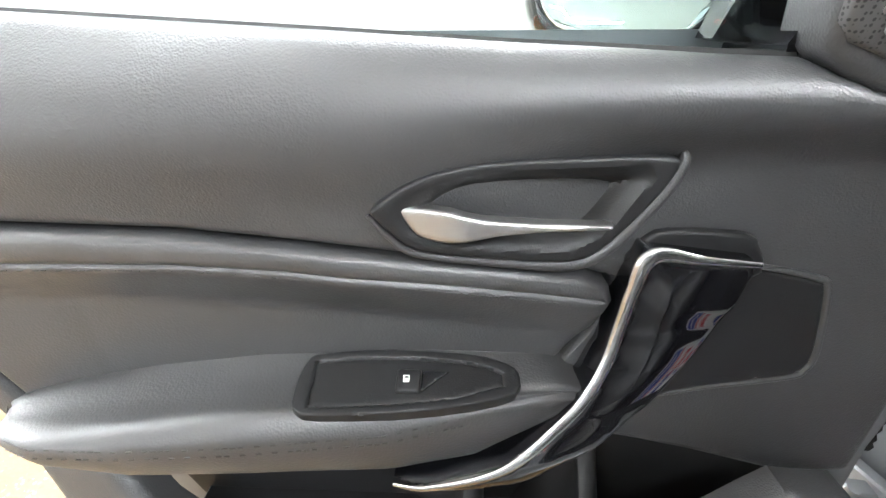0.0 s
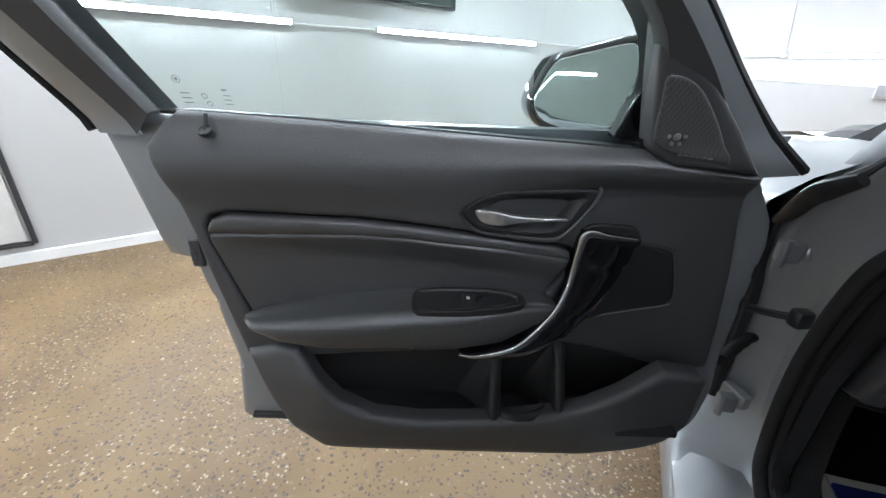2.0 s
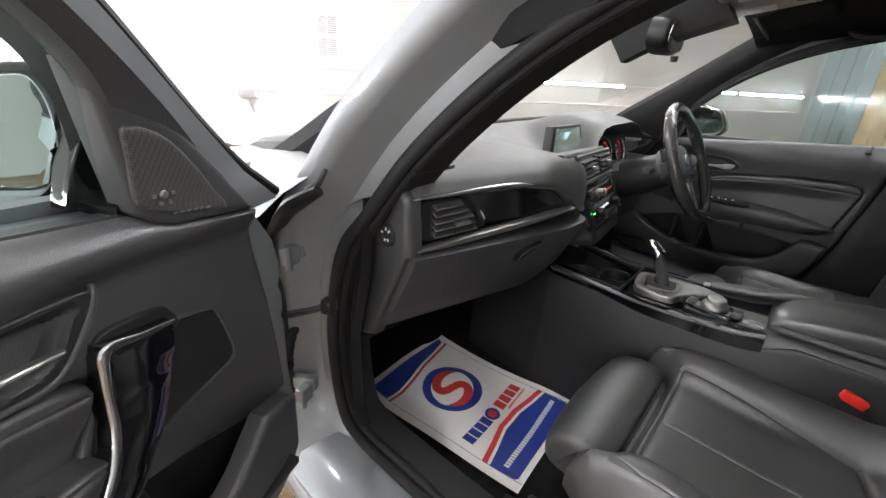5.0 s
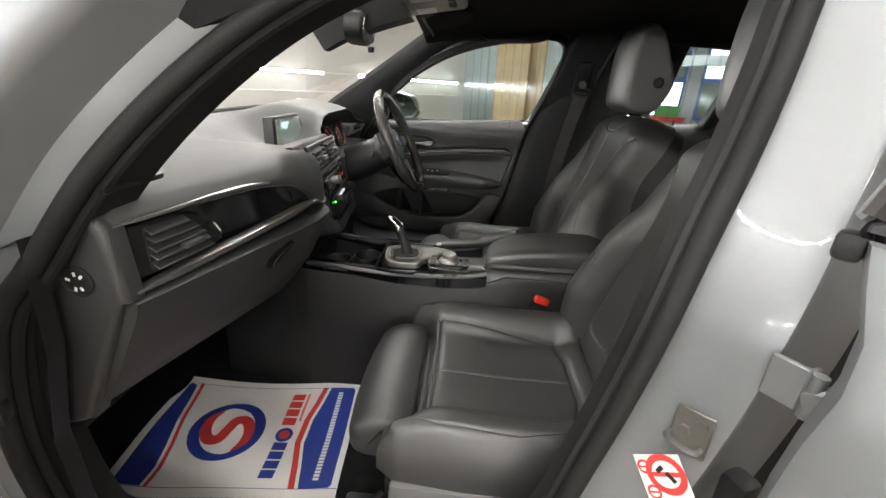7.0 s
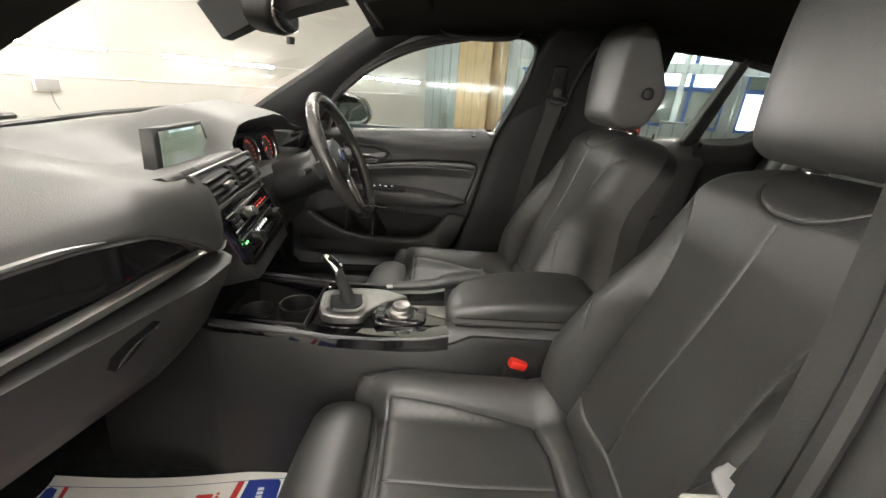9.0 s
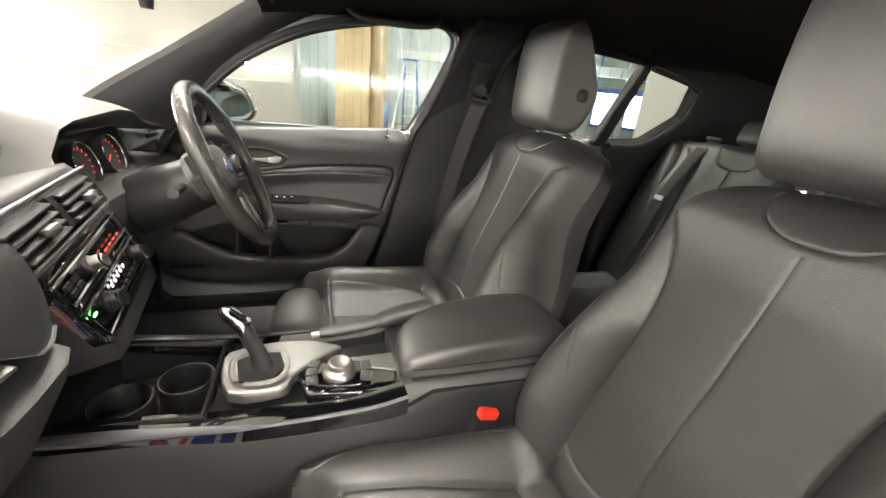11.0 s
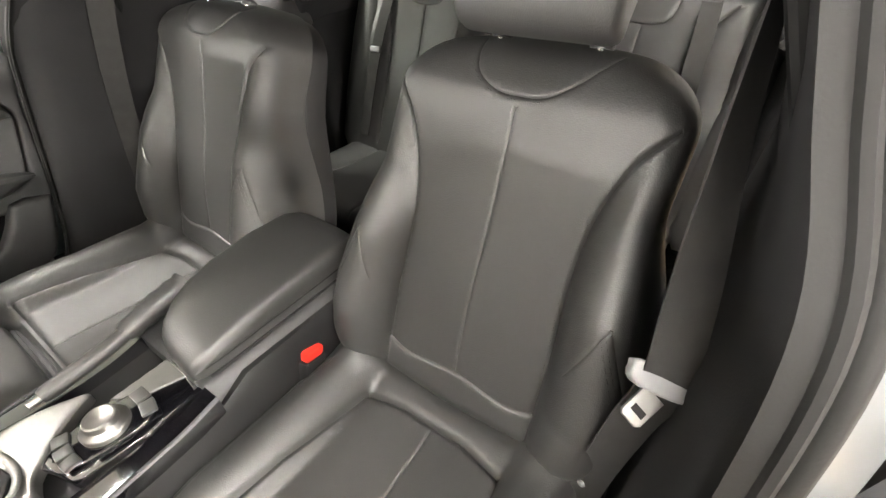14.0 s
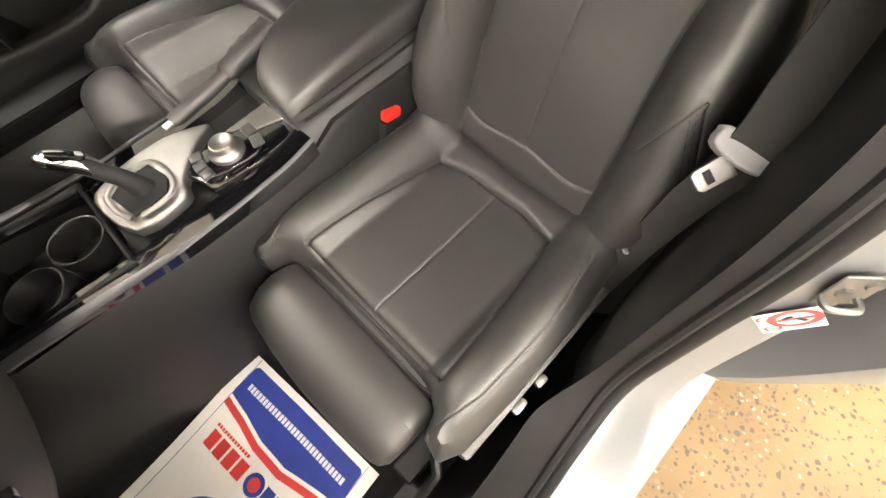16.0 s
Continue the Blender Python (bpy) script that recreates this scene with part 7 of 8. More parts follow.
for x in np.linspace(-0.165, 0.68, 22):
    hood = interp(x, [-0.165, 0.06, 0.12, 0.20, 0.36, 0.50, 0.58, 0.68], [0.0, 0.012, 0.038, 0.056, 0.064, 0.050, 0.015, 0.0])
    f = interp(x, [-0.165, 0.05, 0.12, 0.36, 0.58, 0.68], [-0.200, -0.165, -0.12, -0.13, -0.10, -0.12])
    e = interp(x, [-0.165, -0.10, 0.09, 0.15], [0.018, 0.040, 0.044, 0.0])
    sec = [(0.44, 0.925), (0.36, 0.950), (0.15, 0.966 + hood * 0.4), (0.02, 0.964 + hood - e * 1.4), (f + 0.05, 0.955 + hood - e * 1.3), (f, 0.942 + hood - e), (f + 0.004, 0.932 + hood * 0.9 - e), (0.08, 0.915), (0.10, 0.86)]
    rings.append([Vector((x, y, z)) for y, z in curve(sec, 4)])
part("dash_pad", *loft(rings), DASH, dash, "black grained soft pad over the instruments")
part("demist_vent", *merge(*[box(0.075, 0.006, 0.006, 0.001, 1, Matrix.Translation((-0.636, -0.100 - 0.011 * k, 0.9505)) @ Matrix.Rotation(-0.25, 4, "Z")) for k in range(7)]), MATTE, dash, "black slotted side window vent")
part("vent_rim", *tube([Vector((-0.636, -0.132, 0.9495)) + Vector((a, b, 0)) for a, b in ((-0.042, -0.045), (0.050, -0.04), (0.035, 0.045), (-0.035, 0.048))], 0.005, 6, True), HARD, dash)

# glossy leaf-shaped trim with metal strips and the side vent
LA = Vector((0.379, -0.092, 0.019)).normalized()
LC = Vector((-0.092, -0.379, 0)).normalized()
LF = frame_matrix((-0.656, -0.158, 0.81), LA, (0, 0, 1), LC)
leaf = [(-0.005, 0.004), (-0.006, 0.086), (0.05, 0.084), (0.11, 0.085), (0.215, 0.082), (0.296, 0.071), (0.345, 0.054), (0.380, 0.030), (0.398, 0.010), (0.20, 0.005)]
part("trim_insert", *pillow(leaf, lambda a, b: -0.016 + 0.010 * float(step(a, 0.15, 0.3)), 0.003, 0.003, 0.02, 0.012), PIANO, dash, "glossy black trim insert", LF)


def strip(pts, w, t, mat, label):
    P = curve(pts, 6)
    rows = []
    for i, p in enumerate(P):
        wi = w * min(1.0, 0.25 + 4 * min(i, len(P) - 1 - i) / len(P))
        a, b = p
        rows.append([LF @ Vector((a, b + wi * dy, dz * t - 0.006)) for dy, dz in ((-0.5, 0.0), (-0.48, 0.7), (-0.2, 1.0), (0.25, 0.95), (0.5, 0.5), (0.5, 0.0))])
    return part("trim_strip", *loft(rows), mat, dash, label)


strip([(0.0, -0.002), (0.10, -0.001), (0.20, 0.001), (0.30, 0.004), (0.405, 0.010)], 0.016, 0.016, SATIN, "pearl grey metal strip")
strip([(-0.008, 0.090), (0.06, 0.089), (0.13, 0.089), (0.215, 0.086), (0.27, 0.079)], 0.008, 0.011, STRIPM, "slim grey metal strip")
vent_o = [(0.018, 0.006), (0.018, 0.079), (0.085, 0.077), (0.122, 0.066), (0.148, 0.040), (0.162, 0.012), (0.10, 0.006)]
part("vent_frame", *pillow(vent_o, lambda a, b: -0.010, 0.002, 0.002, 0.02, 0.01, 0), HARD, dash, "black air vent", LF)
part("vent_mouth", *pillow([(0.036, 0.012), (0.036, 0.073), (0.085, 0.071), (0.112, 0.060), (0.130, 0.036), (0.138, 0.014)], lambda a, b: -0.0085, 0.001, 0.0005, 0.004, 0.02), MATTE, dash, "", LF)
for k in range(5):
    z = 0.018 + k * 0.0125
    part("vent_slat", *box(interp(z, [0.015, 0.04, 0.07], [0.096, 0.088, 0.058]), 0.0035, 0.016, 0.001, 1, LF @ Matrix.Translation((0.036 + interp(z, [0.015, 0.04, 0.07], [0.098, 0.09, 0.06]) / 2, z, -0.002)) @ Matrix.Rotation(radians(24), 4, "X")), SOFT, dash)
part("vent_tab", *box(0.034, 0.008, 0.012, 0.002, 2, LF @ Matrix.Translation((0.092, 0.034, 0.008))), SATIN, dash, "bright vent tab")
part("vent_wheel", *box(0.012, 0.034, 0.012, 0.004, 2, LF @ Matrix.Translation((0.140, 0.036, -0.004)) @ Matrix.Rotation(0.55, 4, "Z")), HARD, dash)
part("vent_marks", *merge(*[box(0.003, 0.0035, 0.0006, 0, 1, LF @ Matrix.Translation((0.1385 + 0.0028 * k, 0.046 - 0.0045 * k, 0.0024)) @ Matrix.Rotation(0.55, 4, "Z")) for k in range(4)]), INKWHITE, dash)
# end cap with the airbag switch
part("end_cap", *pillow([(0.02, 0.90), (-0.03, 0.945), (-0.13, 0.935), (-0.160, 0.90), (-0.165, 0.80), (-0.150, 0.79), (-0.06, 0.60), (0.0, 0.58), (0.06, 0.62)], lambda a, b: 0.0, 0.012, 0.012, 0.02, 0.02), SOFT, dash, "smooth black dashboard end cap", frame_matrix((-0.679, 0, 0), (0, 1, 0), (0, 0, 1), (-1, 0, 0)))
KM = frame_matrix((-0.6785, -0.111, 0.832), (0, 1, 0), (0, 0, 1), (-1, 0, 0))
ks = part("airbag_switch", *lathe([(0.0, 0.0035), (0.014, 0.0035), (0.017, 0.002), (0.0185, 0.0045), (0.021, 0.003), (0.021, -0.004)], 26, KM), HARD, dash, "round black switch with pale symbols")
part("symbols", *merge(*[box(0.0055, 0.0035, 0.0005, 0, 1, KM @ Matrix.Rotation(a, 4, "Z") @ Matrix.Translation((0.0105, 0, 0.0040))) for a in (0.3, 1.6, 2.4, 4.2, 5.0)]), INKWHITE, ks)
# glovebox and lower panel
rings = []
for x in np.linspace(-0.665, -0.17, 18):
    f = face_y(x)
    k = interp(x, [-0.665, -0.60, -0.30, -0.17], [0.85, 1.0, 1.0, 0.85])
    sec = [(f + 0.05, 0.805), (f + 0.004, 0.803), (f - 0.010, 0.795), (f - 0.004, 0.775), (f + 0.045, 0.68), (f + 0.095, 0.615), (f + 0.15, 0.595), (0.25, 0.60), (0.25, 0.80)]
    rings.append([Vector((x, y, z)) for y, z in sec])
part("glovebox_lid", *loft(rings), SOFT, dash, "black grained glovebox lid")
GM = frame_matrix((-0.395, -0.232, 0.765), LA, (0, -0.3, 1), LC)
part("glovebox_latch", *pillow([(-0.030, -0.020), (0.022, 0.006), (0.030, 0.014), (-0.004, 0.006), (-0.026, -0.006)], lambda a, b: 0.008, 0.003, 0.003, 0.014, 0.008), PIANO, dash, "black glovebox pull", GM)
part("footwell_cover", *box(0.50, 0.32, 0.02, 0.006, 1, Matrix.Translation((-0.42, 0.12, 0.585))), CARPET, dash)
# stack cheeks and body
SA = Vector((0.987, 0.160, 0))
SB = Vector((0, 0.25, 0.968)) - SA * 0.55
SN = SA.cross(SB).normalized()
ST = frame_matrix((-0.13, -0.205, 0.92), SA, SB, SN)
part("stack_body", *pillow([(-0.100, 0.030), (0.275, 0.022), (0.285, -0.05), (0.285, -0.20), (0.25, -0.245), (-0.04, -0.235), (-0.055, -0.10), (-0.10, -0.04)], lambda a, b: -0.004, 0.010, 0.010, 0.12, 0.02), SOFT, dash, "black centre stack", ST)
part("stack_fascia", *pillow([(-0.055, -0.055), (0.252, -0.060), (0.250, -0.19), (0.235, -0.205), (-0.045, -0.195), (-0.058, -0.18)], lambda a, b: 0.002, 0.004, 0.004, 0.01, 0.02), PIANO, dash, "glossy black fascia", ST)
part("vent_surround", *tube([ST @ Vector((a, b, 0.006)) for a, b in ((-0.072, 0.018), (0.252, 0.011), (0.256, -0.048), (0.250, -0.056), (-0.052, -0.050), (-0.060, -0.044))], 0.0045, 8, True, 0.7), SATIN, dash, "pearl grey vent surround")
for a0, a1 in ((-0.050, 0.085), (0.110, 0.240)):
    part("vent_mouth", *box(a1 - a0, 0.050, 0.006, 0.002, 1, ST @ Matrix.Translation(((a0 + a1) / 2, -0.018, 0.0))), MATTE, dash)
    for k in range(4):
        part("vent_slat", *box(a1 - a0 - 0.008, 0.004, 0.016, 0.001, 1, ST @ Matrix.Translation(((a0 + a1) / 2, -0.036 + 0.0125 * k, 0.006)) @ Matrix.Rotation(radians(25), 4, "X")), SOFT, dash)
    part("vent_tab", *box(0.030, 0.012, 0.012, 0.003, 2, ST @ Matrix.Translation(((a0 + a1) / 2 + 0.01, -0.022, 0.016))), SATIN, dash, "bright vent tab")
part("vent_middle", *box(0.022, 0.052, 0.010, 0.003, 1, ST @ Matrix.Translation((0.0975, -0.018, 0.004))), HARD, dash)
# radio: rim, slot, buttons, knob
for (a0, a1, b0, b1) in ((-0.048, 0.242, -0.108, -0.074), (-0.044, 0.244, -0.176, -0.128)):
    part("panel_rim", *tube([ST @ Vector(p) for p in ((a0, b1, 0.006), (a1, b1, 0.006), (a1, b0, 0.006), (a0, b0, 0.006))], 0.0022, 6, True), CHROME, dash, "thin bright rim")
part("disc_slot", *box(0.17, 0.004, 0.003, 0.001, 1, ST @ Matrix.Translation((0.085, -0.078, 0.007))), MATTE, dash)
part("red_legends", *merge(*[box(0.014, 0.0022, 0.0008, 0, 1, ST @ Matrix.Translation((0.075 + 0.024 * k, -0.100, 0.007))) for k in range(6)]), REDLED, dash, "row of small red legends")
for a, b, r, nm in ((0.060, -0.094, 0.012, "volume_knob"), (0.020, -0.150, 0.016, "temperature_dial"), (0.205, -0.152, 0.016, "temperature_dial")):
    kn = part(nm, *lathe([(0.0, 0.020), (r * 0.8, 0.020), (r * 0.95, 0.017), (r, 0.004), (r * 1.2, 0.002), (r * 1.2, -0.002)], 24, ST @ Matrix.Translation((a, b, 0.004))), HARD if nm != "volume_knob" else SATIN, dash, "round knob with a bright ring")
    part("knob_ring", *tube([ST @ Vector((a + r * 0.98 * math.cos(t), b + r * 0.98 * math.sin(t), 0.0215)) for t in np.linspace(0, 2 * math.pi, 22)[:-1]], 0.0014, 6, True), CHROME, kn)
for k in range(6):
    part("climate_button", *box(0.018, 0.010, 0.004, 0.001, 1, ST @ Matrix.Translation((0.055 + 0.024 * k, -0.165, 0.005))), HARD, dash)
part("climate_readout", *merge(*[box(0.008, 0.006, 0.0006, 0, 1, ST @ Matrix.Translation((0.062 + 0.018 * k, -0.143, 0.0045))) for k in range(5)]), WHITELED, dash, "row of pale readout marks")
part("green_lamp", *box(0.014, 0.003, 0.001, 0, 1, ST @ Matrix.Translation((-0.030, -0.140, 0.006))), GREENLED, dash, "tiny green lamp")
for k in range(4):
    part("radio_button", *box(0.020, 0.008, 0.004, 0.001, 1, ST @ Matrix.Translation((-0.020 + 0.022 * (k % 2), -0.088 - 0.012 * (k // 2), 0.005))), HARD, dash)
# screen on the pad
scr = thing("display_screen", (0.02, -0.072, 0.949), "flat lit navigation display standing on the dashboard", "display")
SCM = frame_matrix((0.028, -0.080, 0.947), (0.995, -0.02, 0), (0.0, 0.10, 0.995), (0.02, -0.99, 0.10))
part("bezel", *pillow([(-0.104, -0.072), (0.114, -0.072), (0.086, 0.048), (-0.078, 0.044)], lambda a, b: 0.0, 0.005, 0.005, 0.022, 0.02, 0), HARD, scr, "black bezel", SCM)
part("panel", *pillow([(-0.086, -0.058), (0.096, -0.060), (0.074, 0.040), (-0.066, 0.037)], lambda a, b: 0.0014, 0.001, 0.0005, 0.003, 0.03), SCREEN, scr, "glossy grey-green lit display", SCM)
part("foot", *box(0.16, 0.04, 0.03, 0.006, 2, Matrix.Translation((0.03, -0.057, 0.879))), HARD, scr)
# instruments
for x, r in ((0.300, 0.040), (0.420, 0.040)):
    IM = frame_matrix((x, -0.090, 0.899), (1, 0, 0), (0, 0.25, 0.968), (0, -0.968, 0.25))
    dl = part("gauge", *lathe([(0.0, 0.0), (r * 0.96, 0.0), (r, 0.008), (r * 1.06, 0.010), (r * 1.08, -0.01)], 30, IM), MATTE, dash, "round dark gauge")
    part("gauge_rim", *tube([IM @ Vector((r * 1.03 * math.cos(t), r * 1.03 * math.sin(t), 0.010)) for t in np.linspace(0, 2 * math.pi, 30)[:-1]], 0.0018, 6, True), CHROME, dl)
    part("gauge_marks", *merge(*[box(0.007, 0.0018, 0.0006, 0, 1, IM @ Matrix.Rotation(t, 4, "Z") @ Matrix.Translation((r * 0.82, 0, 0.001))) for t in np.linspace(-0.6, 3.7, 13)]), REDLED, dl, "glowing red scale marks")
    part("needle", *box(r * 0.75, 0.0018, 0.001, 0, 1, IM @ Matrix.Rotation(3.7, 4, "Z") @ Matrix.Translation((r * 0.35, 0, 0.002))), REDLED, dl, "red needle")
part("instrument_panel", *box(0.36, 0.02, 0.12, 0.01, 2, Matrix.Translation((0.36, -0.073, 0.889)) @ Matrix.Rotation(radians(-14), 4, "X")), HARD, dash)
part("light_switch", *lathe([(0.0, 0.012), (0.014, 0.012), (0.018, 0.004), (0.022, 0.0)], 20, frame_matrix((0.60, -0.149, 0.825), (1, 0, 0), (0, 0, 1), (0, -1, 0))), SATIN, dash)
part("lower_dash", *loft([[Vector((x, y, z)) for y, z in ((-0.13, 0.866), (-0.15, 0.848), (-0.16, 0.74), (-0.10, 0.62), (0.2, 0.60), (0.2, 0.866))] for x in (0.16, 0.30, 0.50, 0.68)]), SOFT, dash, "black lower dashboard panel")

# ---- steering wheel ----
wheel = thing("steering_wheel", (0.358, -0.335, 0.90), "black leather three-spoke steering wheel with silver accents", "steering wheel")
WT = radians(24)
WM = frame_matrix((0.358, -0.338, 0.895), (1, 0, 0), (0, math.sin(WT), math.cos(WT)), (0, -math.cos(WT), math.sin(WT)))
RW = 0.172
part("rim", *tube([WM @ Vector((RW * math.cos(t), RW * math.sin(t), 0.0)) for t in np.linspace(0, 2 * math.pi, 49)[:-1]], [0.0165 + 0.003 * math.exp(-((math.cos(2 * t) - 0.5) / 0.3) ** 2) for t in np.linspace(0, 2 * math.pi, 49)[:-1]], 12, True), RIML, wheel, "worn glossy leather rim")
hub = part("hub", *pillow(curve([(0.0, 0.060), (0.045, 0.054), (0.066, 0.030), (0.072, 0.0), (0.055, -0.040), (0.0, -0.055), (-0.055, -0.040), (-0.072, 0.0), (-0.066, 0.030), (-0.045, 0.054)], 4, True), lambda a, b: -0.006 - 1.5 * (a * a + b * b), 0.014, 0.018, 0.04, 0.010), SOFT, wheel, "padded black hub", WM)
part("roundel", *lathe([(0.0, 0.004), (0.018, 0.004), (0.021, 0.002), (0.021, -0.002)], 24, WM @ Matrix.Translation((0, 0.006, -0.007))), CHROME, hub, "round badge")
part("roundel_field", *merge(lathe([(0.0, 0.0008), (0.014, 0.0008), (0.014, 0.0)], 20, WM @ Matrix.Translation((0, 0.006, -0.0028)))), BLUEP, hub)
for pts in ([(-0.060, 0.022), (-0.155, 0.020), (-0.155, -0.022), (-0.062, -0.030)], [(0.060, 0.022), (0.155, 0.020), (0.155, -0.022), (0.062, -0.030)], [(-0.030, -0.050), (0.030, -0.050), (0.022, -0.162), (-0.022, -0.162)]):
    part("spoke", *pillow(pts, lambda a, b: -0.012, 0.006, 0.008, 0.02, 0.015), HARD, wheel, "", WM)
part("silver_accent", *pillow([(-0.026, -0.062), (-0.012, -0.066), (-0.016, -0.158), (-0.028, -0.156)], lambda a, b: -0.008, 0.003, 0.003, 0.01, 0.01), SATIN, wheel, "silver spoke accent", WM)
part("silver_accent", *pillow([(0.026, -0.062), (0.012, -0.066), (0.016, -0.158), (0.028, -0.156)], lambda a, b: -0.008, 0.003, 0.003, 0.01, 0.01), SATIN, wheel, "silver spoke accent", WM)
for s in (-1, 1):
    part("switch_pad", *pillow([(s * 0.080, 0.014), (s * 0.135, 0.012), (s * 0.135, -0.012), (s * 0.085, -0.016)], lambda a, b: -0.006, 0.004, 0.004, 0.01, 0.008, 2), SATIN, wheel, "silver switch pad", WM)
part("column_shroud", *loft([[WM @ Vector((0.062 * k * math.cos(t), 0.055 * k * math.sin(t) - 0.006, z)) for t in np.linspace(0, 2 * math.pi, 21)[:-1]] for z, k in ((-0.045, 0.7), (-0.06, 1.0), (-0.15, 1.15), (-0.24, 1.1))]), HARD, wheel, "black column shroud")
for s in (-1, 1):
    part("stalk", *tube([WM @ Vector((s * 0.05, 0.005, -0.09)), WM @ Vector((s * 0.12, 0.008, -0.085)), WM @ Vector((s * 0.165, 0.012, -0.075))], [0.007, 0.008, 0.010], 10), HARD, wheel, "black column stalk")
    part("shift_paddle", *box(0.03, 0.06, 0.006, 0.003, 2, WM @ Matrix.Translation((s * 0.105, 0.03, -0.040))), HARD, wheel)

# ---- centre console ----
con = thing("centre_console", (0, -0.5, 0.26), "black centre console with glossy and metal trim", "centre console")
rings = []
for y, zt, wl, wr in ((0.10, 0.62, -0.10, 0.14), (-0.12, 0.618, -0.115, 0.125), (-0.160, 0.613, -0.128, 0.120), (-0.168, 0.612, -0.128, 0.120), (-0.30, 0.604, -0.130, 0.118), (-0.340, 0.601, -0.130, 0.118), (-0.348, 0.601, -0.130, 0.118), (-0.42, 0.596, -0.130, 0.118), (-0.55, 0.595, -0.129, 0.118), (-0.655, 0.604, -0.127, 0.118), (-0.70, 0.622, -0.122, 0.116), (-1.05, 0.615, -0.115, 0.112)):
    dip = 0.058 if -0.345 < y < -0.165 else 0.0
    rings.append([Vector((wl - 0.035, y, 0.24)), Vector((wl - 0.022, y, 0.42)), Vector((wl - 0.004, y, zt - 0.02)), Vector((wl + 0.004, y, zt - 0.008)), Vector((wl + 0.02, y, zt - 0.010 - dip)), Vector((wr - 0.02, y, zt - 0.010 - dip)), Vector((wr - 0.004, y, zt - 0.008)), Vector((wr + 0.004, y, zt - 0.02)), Vector((wr + 0.022, y, 0.42)), Vector((wr + 0.035, y, 0.24))])
part("console_body", *loft(rings), HARD, con, "soft black console side")
# long side strips: metal in front, glossy black behind
def side_strip(x, sgn):
    rows, rows2 = [], []
    for y in np.linspace(-0.165, -0.650, 26):
        z = interp(y, [-0.655, -0.60, -0.50, -0.40, -0.30, -0.165], [0.625, 0.612, 0.606, 0.606, 0.615, 0.628])
        w = interp(y, [-0.65, -0.5, -0.42, -0.36, -0.25, -0.165], [0.0015, 0.002, 0.003, 0.006, 0.010, 0.008])
        q = 0.25 + 0.75 * w / 0.010
        rows.append([Vector((x + sgn * 0.004, y, z - w)), Vector((x + sgn * 0.007, y, z)), Vector((x + sgn * (0.007 - 0.007 * q), y, z + 0.003)), Vector((x + sgn * (0.007 - 0.019 * q), y, z + 0.002)), Vector((x + sgn * (0.006 - 0.016 * q), y, z - w))])
        t = interp(y, [-0.65, -0.5, -0.35, -0.25, -0.165], [0.034, 0.030, 0.020, 0.010, 0.003])
        rows2.append([Vector((x + sgn * 0.0045, y, z - t)), Vector((x + sgn * 0.0060, y, z - 0.001)), Vector((x - sgn * 0.004, y, z)), Vector((x - sgn * 0.04, y, z - 0.002)), Vector((x - sgn * 0.04, y, z - t))])
    part("console_strip", *loft(rows), DARKM, con, "dark grey metal strip")
    part("console_side_trim", *loft(rows2), PIANO, con, "glossy black side trim")
side_strip(-0.126, -1)
side_strip(0.115, 1)
# storage hollow with cup holders
part("tray_floor", *box(0.19, 0.165, 0.004, 0.002, 1, Matrix.Translation((-0.005, -0.257, 0.551))), HARD, con)
part("tray_rim", *tube([(-0.100, -0.15, 0.618), (-0.100, -0.345, 0.611), (0.092, -0.345, 0.611), (0.092, -0.15, 0.622)], 0.006, 8), HARD, con)
for y in (-0.215, -0.295):
    part("cup_holder", *lathe([(0.0, -0.044), (0.034, -0.044), (0.0375, -0.004), (0.0395, 0.000), (0.0425, 0.0), (0.0440, -0.004), (0.0430, -0.045)], 28, Matrix.Translation((-0.002 + (0.02 if y < -0.25 else -0.02), y, 0.598))), HARD, con, "round black cup holder")
# selector plate, gaiter and lever
SP = frame_matrix((0, 0, 0.6115), (1, 0, 0), (0, 1, 0.0), (0, 0, 1))
plate = [(-0.060, -0.372), (0.030, -0.352), (0.054, -0.385), (0.064, -0.43), (0.062, -0.49), (0.044, -0.535), (0.030, -0.555), (0.016, -0.53), (-0.010, -0.495), (-0.036, -0.468), (-0.064, -0.452)]
part("selector_plate", *pillow(curve(plate, 3, True), lambda a, b: 0.006 + 0.006 * float(step(a, -0.06, 0.05)), 0.004, 0.004, 0.014, 0.008, 0), PLATE, con, "satin silver selector plate", SP)
part("selector_slot", *pillow([(-0.040, -0.385), (0.016, -0.375), (0.034, -0.402), (0.030, -0.445), (-0.016, -0.455), (-0.044, -0.437)], lambda a, b: 0.0125, 0.003, 0.001, 0.010, 0.02), MATTE, con, "", SP)
part("slot_rim", *tube([SP @ Vector((a, b, 0.0125)) for a, b in curve([(-0.043, -0.382), (0.018, -0.370), (0.038, -0.400), (0.034, -0.448), (-0.016, -0.459), (-0.048, -0.440)], 4, True)], 0.0048, 8, flat=0.35, normal=(0, 0, 1)), PLATE, con, "bright bevel round the slot")
lev = thing("gear_selector", (-0.002, -0.415, 0.615), "black and chrome automatic gear selector lever", "gear selector")
path = curve([(-0.004, -0.418, 0.615), (0.002, -0.412, 0.645), (0.010, -0.398, 0.672), (0.020, -0.388, 0.690)], 6)
part("stem", *tube(path, [interp(i, [0, 6, 12, 18], [0.019, 0.013, 0.0115, 0.013]) for i in range(len(path))], 12, flat=1.25), MATTE, lev, "black stem")
